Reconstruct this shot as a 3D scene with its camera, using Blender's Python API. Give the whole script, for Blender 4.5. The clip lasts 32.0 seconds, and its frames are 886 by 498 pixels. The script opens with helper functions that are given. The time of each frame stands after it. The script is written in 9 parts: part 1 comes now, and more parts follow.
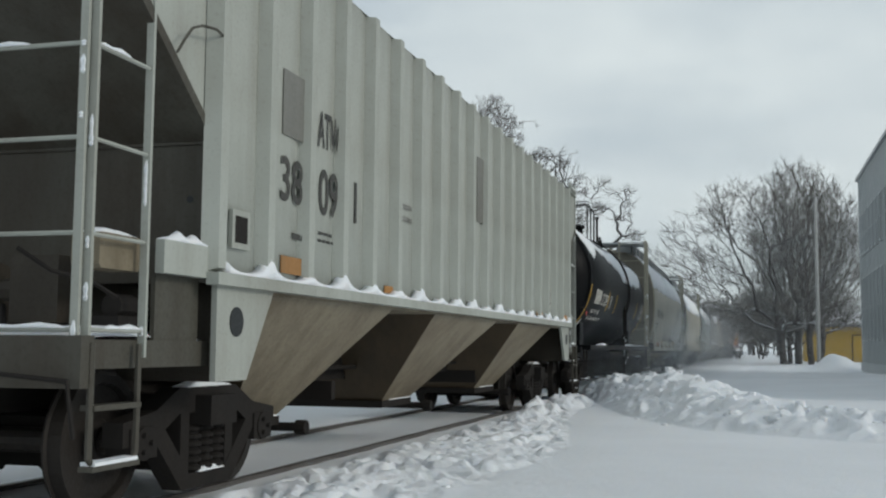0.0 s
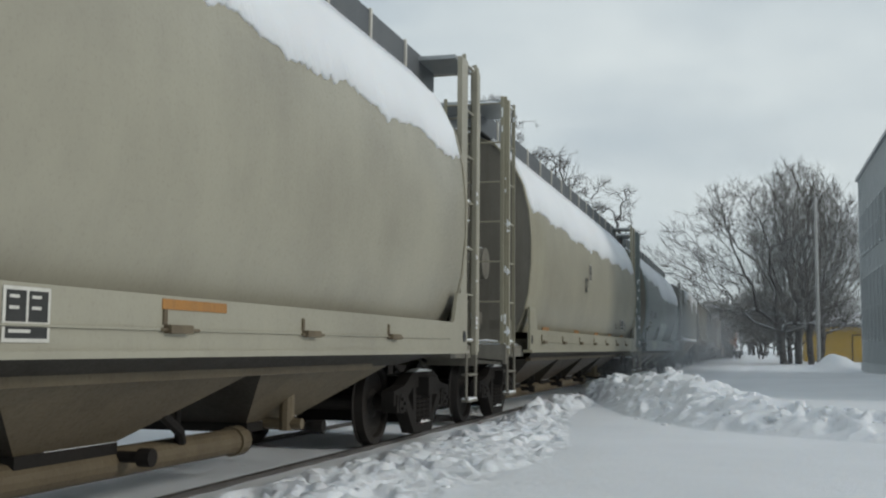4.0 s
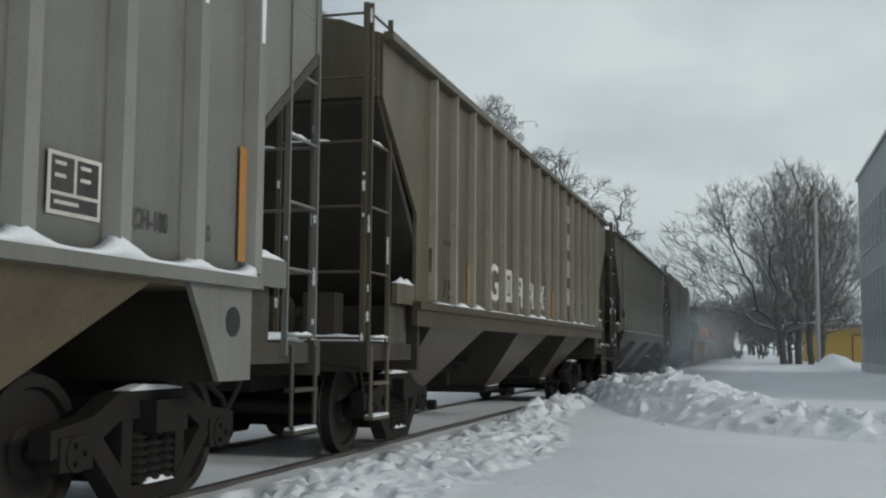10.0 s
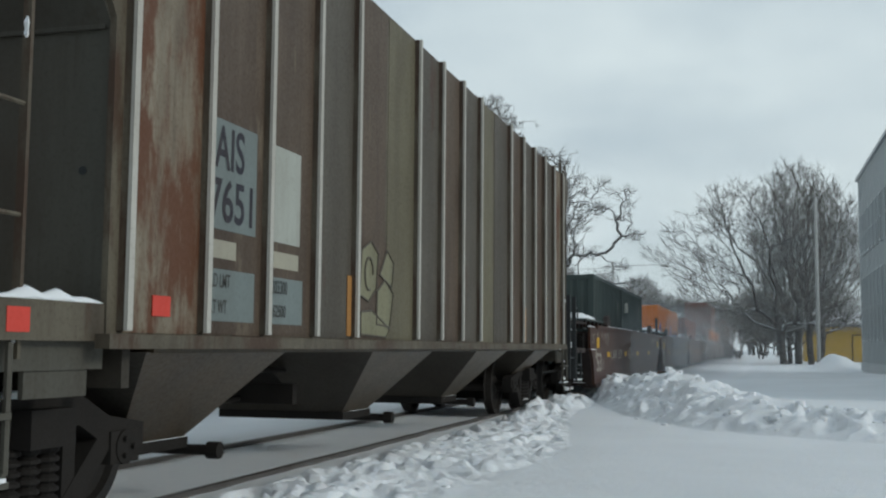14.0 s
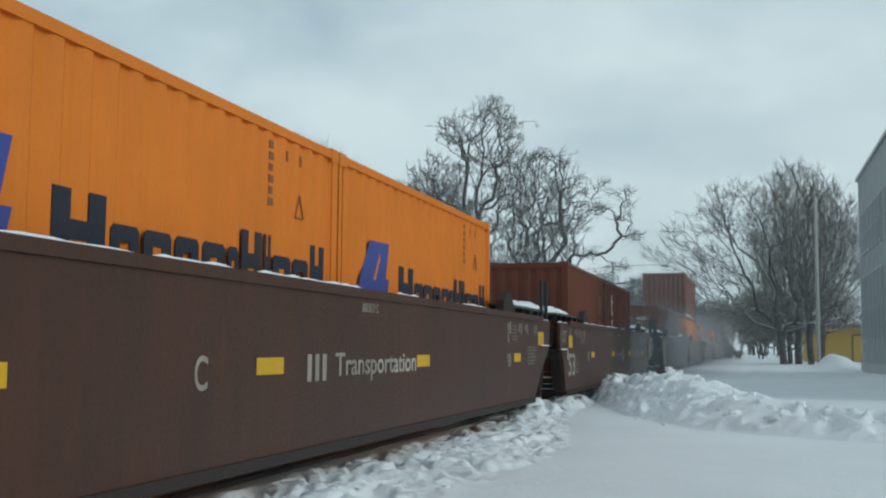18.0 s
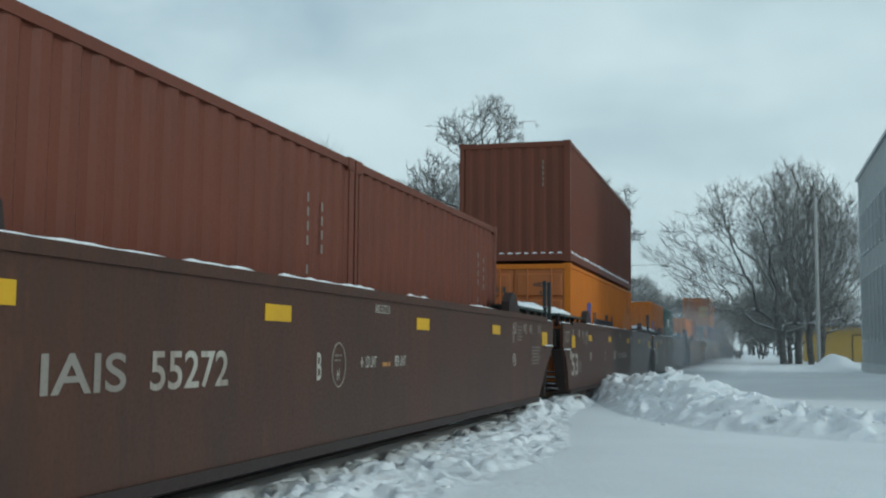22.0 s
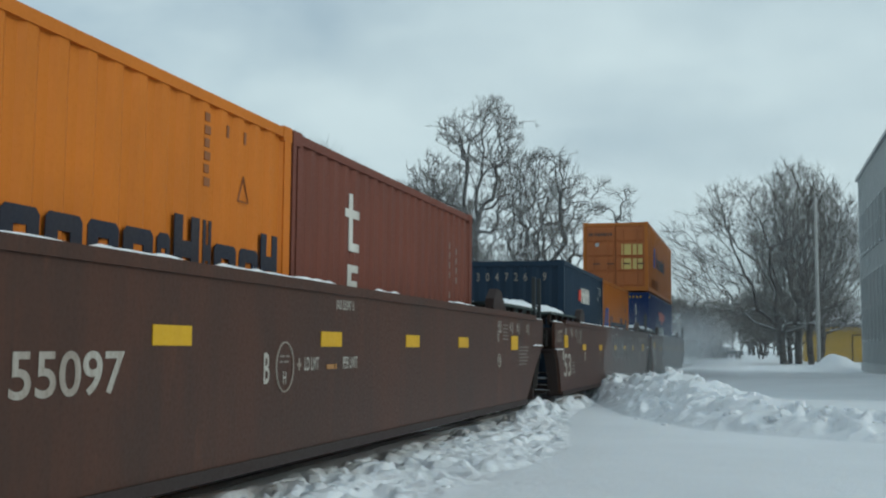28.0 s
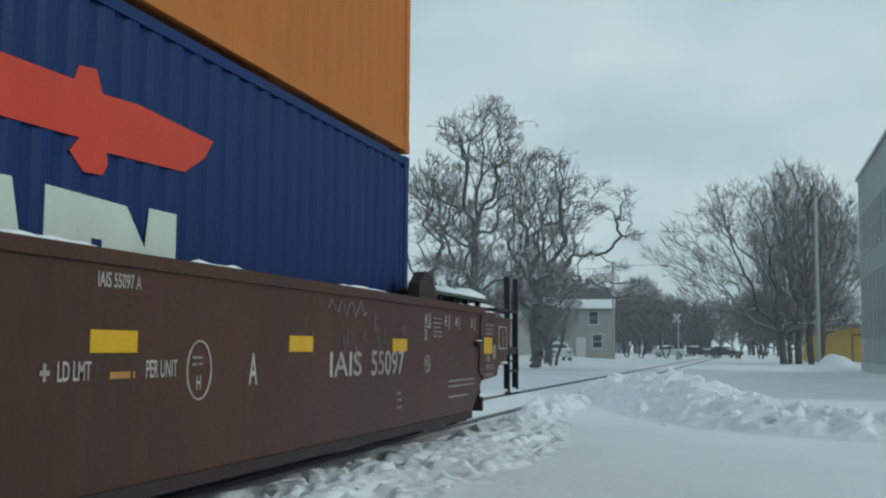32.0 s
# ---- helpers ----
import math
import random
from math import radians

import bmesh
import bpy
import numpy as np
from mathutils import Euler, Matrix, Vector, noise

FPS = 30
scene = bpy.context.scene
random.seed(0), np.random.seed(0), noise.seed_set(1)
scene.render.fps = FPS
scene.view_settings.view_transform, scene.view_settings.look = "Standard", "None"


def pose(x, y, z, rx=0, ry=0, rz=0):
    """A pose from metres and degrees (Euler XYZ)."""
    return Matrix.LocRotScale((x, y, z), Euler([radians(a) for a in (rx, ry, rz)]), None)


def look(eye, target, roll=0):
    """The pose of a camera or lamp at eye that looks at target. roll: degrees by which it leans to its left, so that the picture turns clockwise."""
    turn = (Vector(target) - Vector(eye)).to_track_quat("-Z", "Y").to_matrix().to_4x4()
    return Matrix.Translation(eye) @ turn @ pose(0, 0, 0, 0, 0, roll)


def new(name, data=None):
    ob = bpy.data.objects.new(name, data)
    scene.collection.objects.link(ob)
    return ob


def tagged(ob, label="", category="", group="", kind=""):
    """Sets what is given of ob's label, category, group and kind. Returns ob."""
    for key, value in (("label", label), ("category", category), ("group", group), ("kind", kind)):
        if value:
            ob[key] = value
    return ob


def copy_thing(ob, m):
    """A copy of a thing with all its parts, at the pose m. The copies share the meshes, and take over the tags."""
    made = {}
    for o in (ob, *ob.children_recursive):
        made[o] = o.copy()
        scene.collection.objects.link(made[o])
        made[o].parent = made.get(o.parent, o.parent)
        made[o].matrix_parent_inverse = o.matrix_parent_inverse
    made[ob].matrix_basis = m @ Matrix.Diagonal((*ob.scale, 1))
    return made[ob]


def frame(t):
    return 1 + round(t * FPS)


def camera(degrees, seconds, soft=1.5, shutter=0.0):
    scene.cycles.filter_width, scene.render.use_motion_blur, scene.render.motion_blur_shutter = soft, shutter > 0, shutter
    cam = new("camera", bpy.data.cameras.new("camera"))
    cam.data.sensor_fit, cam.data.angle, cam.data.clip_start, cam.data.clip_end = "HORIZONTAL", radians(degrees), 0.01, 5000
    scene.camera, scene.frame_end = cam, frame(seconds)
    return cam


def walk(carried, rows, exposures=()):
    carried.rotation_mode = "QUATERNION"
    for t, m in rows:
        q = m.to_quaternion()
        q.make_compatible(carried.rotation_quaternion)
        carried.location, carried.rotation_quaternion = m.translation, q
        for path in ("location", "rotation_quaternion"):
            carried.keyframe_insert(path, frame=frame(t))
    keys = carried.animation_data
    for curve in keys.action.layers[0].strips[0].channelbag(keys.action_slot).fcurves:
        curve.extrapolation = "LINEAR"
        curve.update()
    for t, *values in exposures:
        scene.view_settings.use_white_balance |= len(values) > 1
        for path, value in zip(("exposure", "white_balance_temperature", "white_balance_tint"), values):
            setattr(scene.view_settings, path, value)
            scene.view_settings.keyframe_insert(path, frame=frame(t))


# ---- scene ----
# The camera stands still beside the track: x across the rails, y along them, z = 0 at the rail tops.
cam = camera(44.27, 32.0, soft=2.2)
EYE = Vector((4.8696, 0.0, 1.0945))
YAW, PITCH, ROLL = 0.2755, 0.0897, 0.0081
FORWARD = Vector((-math.sin(YAW) * math.cos(PITCH), math.cos(YAW) * math.cos(PITCH), math.sin(PITCH)))
STAND = look(EYE, EYE + FORWARD, math.degrees(ROLL))
walk(cam, [(0.0, STAND), (32.0, STAND)],
     exposures=[(0.0, 0.08, 6400, 7), (3.0, 0.1, 6400, 7), (6.0, -0.17, 6450, 8), (8.5, -0.14, 6450, 7), (11.0, -0.02, 6450, 7),
                (14.0, 0.07, 6180, 4), (17.0, 0.03, 6050, 0), (20.0, 0.03, 5780, -5), (26.0, 0.01, 5830, -4), (28.0, 0.0, 5900, -2), (29.0, -0.01, 5840, -3), (30.0, 0.03, 6060, 1), (31.0, -0.02, 5800, -5), (32.0, -0.1, 5820, -4)])


# ---- world, sun ----
SUN_EL, SUN_AZ = radians(23), radians(98)  # azimuth from +y towards +x


def make_world():
    w = bpy.data.worlds.new("sky")
    scene.world = w
    w.use_nodes = True
    nt = w.node_tree
    nt.nodes.clear()
    out = nt.nodes.new("ShaderNodeOutputWorld")
    bg = nt.nodes.new("ShaderNodeBackground")
    sky = nt.nodes.new("ShaderNodeTexSky")
    sky.sky_type, sky.sun_disc = "NISHITA", False
    sky.sun_elevation, sky.sun_rotation = SUN_EL, SUN_AZ
    sky.air_density, sky.dust_density = 1.0, 1.5
    co = nt.nodes.new("ShaderNodeTexCoord")
    mp = nt.nodes.new("ShaderNodeMapping")
    mp.inputs["Scale"].default_value = (1.0, 1.0, 2.6)
    n1 = nt.nodes.new("ShaderNodeTexNoise")
    n1.inputs["Scale"].default_value, n1.inputs["Detail"].default_value, n1.inputs["Roughness"].default_value = 2.2, 6, 0.5
    n1.inputs["Distortion"].default_value = 0.4
    ramp = nt.nodes.new("ShaderNodeValToRGB")
    ramp.color_ramp.elements[0].position, ramp.color_ramp.elements[0].color = 0.22, (0.5, 0.5, 0.5, 1)
    ramp.color_ramp.elements[1].position, ramp.color_ramp.elements[1].color = 0.46, (1, 1, 1, 1)
    n2 = nt.nodes.new("ShaderNodeTexNoise")
    n2.inputs["Scale"].default_value, n2.inputs["Detail"].default_value = 4.0, 4
    cl = nt.nodes.new("ShaderNodeValToRGB")
    cl.color_ramp.elements[0].position, cl.color_ramp.elements[0].color = 0.32, (5.6, 6.2, 6.6, 1)
    cl.color_ramp.elements[1].position, cl.color_ramp.elements[1].color = 0.62, (7.1, 7.6, 7.75, 1)
    mix = nt.nodes.new("ShaderNodeMix")
    mix.data_type = "RGBA"
    L = nt.links.new
    L(co.outputs["Generated"], mp.inputs["Vector"])
    L(mp.outputs["Vector"], n1.inputs["Vector"])
    L(mp.outputs["Vector"], n2.inputs["Vector"])
    sep = nt.nodes.new("ShaderNodeSeparateXYZ")
    thin = nt.nodes.new("ShaderNodeMath")
    thin.operation, thin.inputs[1].default_value = "MULTIPLY_ADD", -0.30
    L(co.outputs["Generated"], sep.inputs["Vector"])
    L(sep.outputs["Z"], thin.inputs[0])
    L(n1.outputs["Fac"], thin.inputs[2])
    L(thin.outputs["Value"], ramp.inputs["Fac"])
    L(n2.outputs["Fac"], cl.inputs["Fac"])
    L(ramp.outputs["Color"], mix.inputs["Factor"])
    L(sky.outputs["Color"], mix.inputs["A"])
    L(cl.outputs["Color"], mix.inputs["B"])
    L(mix.outputs["Result"], bg.inputs["Color"])
    bg.inputs["Strength"].default_value = 0.095
    L(bg.outputs["Background"], out.inputs["Surface"])


make_world()
sun_data = bpy.data.lights.new("sun", "SUN")
sun_data.energy, sun_data.angle, sun_data.color = 0.85, radians(12), (1.0, 0.95, 0.88)
sun = new("sun", sun_data)
sun.matrix_world = look((0, 0, 0), (-math.sin(SUN_AZ) * math.cos(SUN_EL), -math.cos(SUN_AZ) * math.cos(SUN_EL), -math.sin(SUN_EL)))
sun.location = (20, 0, 40)


# ---- materials ----
def nodes_of(name):
    m = bpy.data.materials.new(name)
    m.use_nodes = True
    nt = m.node_tree
    return m, nt, nt.nodes["Principled BSDF"]


def noise_node(nt, co, scale, detail=5, stretch=(1, 1, 1), rough=0.6):
    mp = nt.nodes.new("ShaderNodeMapping")
    mp.inputs["Scale"].default_value = stretch
    n = nt.nodes.new("ShaderNodeTexNoise")
    n.inputs["Scale"].default_value, n.inputs["Detail"].default_value, n.inputs["Roughness"].default_value = scale, detail, rough
    nt.links.new(co, mp.inputs["Vector"])
    nt.links.new(mp.outputs["Vector"], n.inputs["Vector"])
    return n.outputs["Fac"]


def mixed(nt, fac, a, b):
    m = nt.nodes.new("ShaderNodeMix")
    m.data_type = "RGBA"
    for key, v in (("Factor", fac), ("A", a), ("B", b)):
        if isinstance(v, tuple):
            m.inputs[key].default_value = (*v, 1)
        elif isinstance(v, float):
            m.inputs[key].default_value = v
        else:
            nt.links.new(v, m.inputs[key])
    return m.outputs["Result"]


def ramped(nt, fac, lo, hi, a=0.0, b=1.0):
    r = nt.nodes.new("ShaderNodeMapRange")
    r.inputs["From Min"].default_value, r.inputs["From Max"].default_value = lo, hi
    r.inputs["To Min"].default_value, r.inputs["To Max"].default_value = a, b
    nt.links.new(fac, r.inputs["Value"])
    return r.outputs["Result"]


def bumped(nt, bsdf, fac, strength, dist):
    b = nt.nodes.new("ShaderNodeBump")
    b.inputs["Strength"].default_value, b.inputs["Distance"].default_value = strength, dist
    nt.links.new(fac, b.inputs["Height"])
    nt.links.new(b.outputs["Normal"], bsdf.inputs["Normal"])


def paint(name, base, grime, amount=0.5, rough=0.55, rust=None, rust_at=0.62, streak=1.0, metal=0.0, smudge=None):
    """Weathered paint: blotches, vertical streaks, fine specks and, if given, rust."""
    m, nt, b = nodes_of(name)
    co = nt.nodes.new("ShaderNodeTexCoord").outputs["Object"]
    blot = ramped(nt, noise_node(nt, co, 0.9, 6), 0.35, 0.7)
    runs = ramped(nt, noise_node(nt, co, 3.4, 7, (1, 1, 0.11), 0.7), 0.44, 0.76)
    fine = noise_node(nt, co, 38.0, 4)
    c = mixed(nt, blot, base, tuple(0.6 * p + 0.4 * q for p, q in zip(base, grime)))
    mul = nt.nodes.new("ShaderNodeMath")
    mul.operation = "MULTIPLY"
    nt.links.new(runs, mul.inputs[0])
    mul.inputs[1].default_value = amount * streak
    c = mixed(nt, mul.outputs[0], c, grime)
    c = mixed(nt, ramped(nt, fine, 0.55, 0.8, 0.0, amount * 0.6), c, tuple(0.7 * v for v in grime))
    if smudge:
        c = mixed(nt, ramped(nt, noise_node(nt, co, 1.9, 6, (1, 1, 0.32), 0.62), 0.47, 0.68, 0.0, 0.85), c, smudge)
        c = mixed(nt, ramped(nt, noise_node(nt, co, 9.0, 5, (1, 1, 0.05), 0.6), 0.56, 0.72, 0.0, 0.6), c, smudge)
    if rust:
        c = mixed(nt, ramped(nt, noise_node(nt, co, 2.3, 8, (1, 1, 0.3), 0.7), rust_at, rust_at + 0.1), c, rust)
    nt.links.new(c, b.inputs["Base Color"])
    nt.links.new(ramped(nt, fine, 0.3, 0.7, rough - 0.08, rough + 0.12), b.inputs["Roughness"])
    b.inputs["Metallic"].default_value = metal
    b.inputs["Specular IOR Level"].default_value = 0.32
    bumped(nt, b, noise_node(nt, co, 14.0, 6), 0.12, 0.01)
    return m


def dusted(m, amount=0.8):
    """Lying snow on the upper faces of a branch or ledge."""
    nt = m.node_tree
    b = nt.nodes["Principled BSDF"]
    was = b.inputs["Base Color"].links[0].from_socket
    geo = nt.nodes.new("ShaderNodeNewGeometry")
    sep = nt.nodes.new("ShaderNodeSeparateXYZ")
    nt.links.new(geo.outputs["Normal"], sep.inputs["Vector"])
    nt.links.new(mixed(nt, ramped(nt, sep.outputs["Z"], 0.45, 0.8, 0.0, amount), was, (0.8, 0.82, 0.84)), b.inputs["Base Color"])
    return m


def snow(name, tint=(0.865, 0.882, 0.9), dirt=(0.55, 0.52, 0.47), dirt_amount=0.0, bump=0.5, grain=9.0):
    m, nt, b = nodes_of(name)
    co = nt.nodes.new("ShaderNodeTexCoord").outputs["Object"]
    blot = ramped(nt, noise_node(nt, co, 0.35, 5), 0.35, 0.7)
    c = mixed(nt, blot, tint, tuple(v * 0.93 for v in tint))
    if dirt_amount:
        c = mixed(nt, ramped(nt, noise_node(nt, co, 1.7, 8), 0.5, 0.75, 0.0, dirt_amount), c, dirt)
    nt.links.new(c, b.inputs["Base Color"])
    b.inputs["Roughness"].default_value = 0.75
    b.inputs["Specular IOR Level"].default_value = 0.2
    b.inputs["Subsurface Weight"].default_value = 0.15
    b.inputs["Subsurface Radius"].default_value = (0.05, 0.06, 0.07)
    bumped(nt, b, noise_node(nt, co, grain, 8, (1, 1, 1), 0.65), bump, 0.06)
    return m


SNOW = snow("snow", bump=0.5, grain=13.0)
SNOW_CAP = snow("snow_cap", bump=0.35, grain=16.0)
M_WHITE = paint("pale_grey_green_paint", (0.40, 0.418, 0.378), (0.21, 0.198, 0.16), 0.45)
M_GREY = paint("weathered_grey_paint", (0.21, 0.208, 0.188), (0.1, 0.092, 0.077), 0.55, 0.42, streak=0.7, smudge=(0.16, 0.155, 0.135))
M_GREYRIB = paint("lighter_grey_rib_paint", (0.255, 0.255, 0.23), (0.13, 0.12, 0.10), 0.6)
M_DIRTY = paint("grimy_grey_paint", (0.135, 0.115, 0.08), (0.055, 0.043, 0.028), 0.75, 0.38, rust=(0.12, 0.07, 0.04), rust_at=0.66, smudge=(0.08, 0.067, 0.048))
# Rib coat lighter than the wall, with the ribs' highlights in its colour.
M_RIBHIGHLIGHT = paint("worn_rib_highlight_paint", (0.29, 0.27, 0.22), (0.08, 0.066, 0.05), 0.8, rust=(0.14, 0.08, 0.05), rust_at=0.66)
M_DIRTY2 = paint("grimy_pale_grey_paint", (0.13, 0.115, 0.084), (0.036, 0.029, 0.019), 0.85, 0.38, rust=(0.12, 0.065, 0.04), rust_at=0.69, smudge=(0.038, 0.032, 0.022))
M_RUSTY = paint("rusty_tan_paint", (0.125, 0.108, 0.078), (0.05, 0.038, 0.026), 0.95, rust=(0.06, 0.036, 0.023), rust_at=0.5, smudge=(0.055, 0.043, 0.03))
M_WORNRIB = paint("worn_pale_rib_paint", (0.46, 0.445, 0.4), (0.2, 0.16, 0.12), 0.7, rust=(0.11, 0.065, 0.042), rust_at=0.68)
M_SHEETRUST = paint("rust_run_tan_paint", (0.24, 0.21, 0.155), (0.09, 0.05, 0.03), 0.9, rust=(0.10, 0.042, 0.021), rust_at=0.47, smudge=(0.06, 0.036, 0.023))
M_SHEETBROWN = paint("brown_rusted_paint", (0.105, 0.076, 0.054), (0.05, 0.034, 0.024), 0.9, rust=(0.15, 0.12, 0.085), rust_at=0.6, smudge=(0.05, 0.033, 0.023))
M_SHEETOLIVE = paint("olive_weathered_paint", (0.145, 0.13, 0.083), (0.075, 0.062, 0.04), 0.8, smudge=(0.095, 0.08, 0.05))
M_SHEETGREY = paint("dull_grey_brown_paint", (0.098, 0.086, 0.069), (0.055, 0.046, 0.036), 0.9, rust=(0.07, 0.04, 0.028), rust_at=0.6, smudge=(0.065, 0.054, 0.042))
M_SLATE = paint("slate_grey_fascia", (0.10, 0.108, 0.115), (0.16, 0.165, 0.165), 0.4)
M_CREAM = paint("cream_grey_paint", (0.375, 0.352, 0.275), (0.2, 0.182, 0.147), 0.35, 0.38, streak=0.4)
M_TAN = paint("tan_grey_paint", (0.325, 0.302, 0.222), (0.17, 0.147, 0.107), 0.4, 0.38, streak=0.35)
M_BLUEGREY = paint("blue_grey_paint", (0.182, 0.214, 0.208), (0.11, 0.12, 0.112), 0.35, 0.38, streak=0.35, smudge=(0.14, 0.16, 0.153))
M_GRIMEBAY = paint("road_grimed_paint", (0.168, 0.134, 0.085), (0.085, 0.064, 0.04), 0.7)
M_BAYMD = paint("grime_and_shade_olive_paint", (0.086, 0.062, 0.037), (0.034, 0.027, 0.018), 0.7, 0.4)
M_PALEBAY = paint("mud_splashed_cream_paint", (0.25, 0.215, 0.15), (0.115, 0.085, 0.052), 0.7, smudge=(0.13, 0.1, 0.062))
M_BAYSOOT = paint("oily_black_brown_paint", (0.064, 0.047, 0.029), (0.022, 0.018, 0.012), 0.7, 0.4)
M_BLACK = paint("black_tank_paint", (0.0055, 0.0058, 0.0066), (0.011, 0.011, 0.0112), 0.4, 0.4)
M_BLACK.node_tree.nodes["Principled BSDF"].inputs["Specular IOR Level"].default_value = 0.07
M_UNDER = paint("sooty_running_gear", (0.02, 0.0185, 0.0175), (0.034, 0.029, 0.025), 0.5, 0.8)
M_UNDER.node_tree.nodes["Principled BSDF"].inputs["Specular IOR Level"].default_value = 0.12
# Soot tone deepened with painted shade, for ends, cross sheets and recesses.
M_SOOTSHADE = paint("soot_and_shade_dark_paint", (0.05, 0.043, 0.033), (0.028, 0.023, 0.018), 0.7, 0.7, smudge=(0.034, 0.027, 0.02))
# Tone of the shade painted beside the pale car's ribs.
M_PALERIBSHADE = paint("rib_shade_paint", (0.24, 0.24, 0.21), (0.15, 0.145, 0.12), 0.6)
M_GRIMESHADE = paint("grimy_shaded_grey_paint", (0.082, 0.078, 0.063), (0.042, 0.035, 0.026), 0.65, 0.6, smudge=(0.05, 0.04, 0.029))
M_RAIL = paint("rolled_rail_steel", (0.16, 0.15, 0.14), (0.06, 0.045, 0.035), 0.5, 0.38, metal=0.5)
M_WELL = paint("red_brown_paint", (0.077, 0.0322, 0.0193), (0.047, 0.0263, 0.0187), 0.75, 0.45, smudge=(0.047, 0.0262, 0.019), rust=(0.09, 0.038, 0.022), rust_at=0.58)
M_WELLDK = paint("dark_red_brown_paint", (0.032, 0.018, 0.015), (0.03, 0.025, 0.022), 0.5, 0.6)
M_ORANGE = paint("orange_container_paint", (0.56, 0.168, 0.018), (0.34, 0.11, 0.016), 0.3, 0.6)
M_ORANGE2 = paint("bright_orange_container_paint", (0.70, 0.198, 0.022), (0.45, 0.135, 0.018), 0.25, 0.6)
M_ORANGEFADE = paint("sun_faded_orange_paint", (0.46, 0.158, 0.034), (0.33, 0.115, 0.03), 0.45, 0.6, rust=(0.2, 0.075, 0.03), rust_at=0.66)
M_BROWN = paint("brown_container_paint", (0.15, 0.048, 0.029), (0.095, 0.04, 0.026), 0.4, 0.5)
M_RED = paint("dark_red_container_paint", (0.168, 0.055, 0.036), (0.105, 0.043, 0.03), 0.45, 0.5)
M_GREENGREY = paint("grey_green_container_paint", (0.06, 0.078, 0.074), (0.04, 0.045, 0.04), 0.4, 0.5)
M_GREEN = paint("dark_green_container_paint", (0.022, 0.085, 0.062), (0.02, 0.05, 0.04), 0.3, 0.5)
M_NAVY = paint("navy_container_paint", (0.017, 0.035, 0.062), (0.02, 0.03, 0.04), 0.3, 0.5)
M_BLUE = paint("blue_container_paint", (0.010, 0.028, 0.115), (0.013, 0.025, 0.07), 0.3, 0.5)
for _m in (M_ORANGE, M_ORANGE2, M_ORANGEFADE, M_GREENGREY, M_GREEN, M_BLUE, M_NAVY, M_BROWN, M_RED, M_WELL):
    _m.node_tree.nodes["Principled BSDF"].inputs["Specular IOR Level"].default_value = 0.24 if _m is M_WELL else 0.18
M_ENDGRIMESHADE = paint("grimy_shaded_tan_end_paint", (0.215, 0.2, 0.165), (0.105, 0.093, 0.075), 0.6, 0.7)
M_YELLOW = paint("yellow_reflector", (0.62, 0.36, 0.01), (0.4, 0.22, 0.02), 0.25, 0.5)
M_AMBER = paint("orange_reflector", (0.42, 0.2, 0.055), (0.2, 0.12, 0.06), 0.8, 0.5)
M_REDREF = paint("red_sticker", (0.6, 0.06, 0.04), (0.4, 0.05, 0.04), 0.3)
M_LETTER_W = paint("white_lettering", (0.66, 0.64, 0.58), (0.3, 0.27, 0.22), 0.7)
M_FADED = paint("faded_dark_print", (0.13, 0.13, 0.12), (0.2, 0.2, 0.18), 0.5)
M_OLIVEPRINT = paint("worn_olive_print", (0.12, 0.12, 0.085), (0.18, 0.19, 0.16), 0.8)
M_PRINT = paint("faded_small_print", (0.25, 0.22, 0.19), (0.15, 0.125, 0.105), 0.6)
M_GRAFF = paint("dark_graffiti_fill", (0.043, 0.03, 0.024), (0.085, 0.034, 0.021), 1.0)
M_CHALK = paint("pale_graffiti_line", (0.27, 0.26, 0.245), (0.08, 0.055, 0.045), 0.9)
M_DOORDK = paint("rusty_door_fitting", (0.16, 0.075, 0.04), (0.09, 0.05, 0.035), 0.7)
M_DOOR = paint("faded_orange_door_paint", (0.40, 0.125, 0.035), (0.24, 0.085, 0.03), 0.4)
M_LETTER_K = paint("black_lettering", (0.035, 0.035, 0.033), (0.10, 0.095, 0.085), 0.5)
M_WORN_W = paint("worn_white_lettering", (0.46, 0.44, 0.385), (0.16, 0.10, 0.07), 0.95, smudge=(0.2, 0.155, 0.12))
M_LETTER_N = paint("navy_lettering", (0.018, 0.021, 0.036), (0.05, 0.036, 0.03), 0.5)
M_LETTER_B = paint("blue_logo_paint", (0.05, 0.07, 0.28), (0.08, 0.06, 0.16), 0.4)
M_LOGO_R = paint("red_logo_paint", (0.55, 0.05, 0.025), (0.35, 0.05, 0.03), 0.3)
M_GALV = paint("galvanised_steel", (0.42, 0.44, 0.45), (0.25, 0.26, 0.26), 0.4, 0.45, metal=0.5)
M_SIGNWHITE = paint("sign_white", (0.62, 0.64, 0.63), (0.38, 0.38, 0.36), 0.4)
M_HOOD = paint("black_hood", (0.022, 0.025, 0.026), (0.05, 0.05, 0.05), 0.3)
M_WOODPOLE = paint("weathered_pole_wood", (0.36, 0.36, 0.345), (0.24, 0.235, 0.22), 0.6, 0.8)
M_BARK = dusted(paint("winter_bark", (0.062, 0.055, 0.049), (0.04, 0.034, 0.03), 0.6, 0.9))
M_TWIG = dusted(paint("winter_twig", (0.13, 0.118, 0.105), (0.085, 0.076, 0.066), 0.5, 0.9), 0.45)
M_SIDING = paint("pale_grey_siding", (0.45, 0.475, 0.475), (0.36, 0.38, 0.38), 0.3, 0.6)
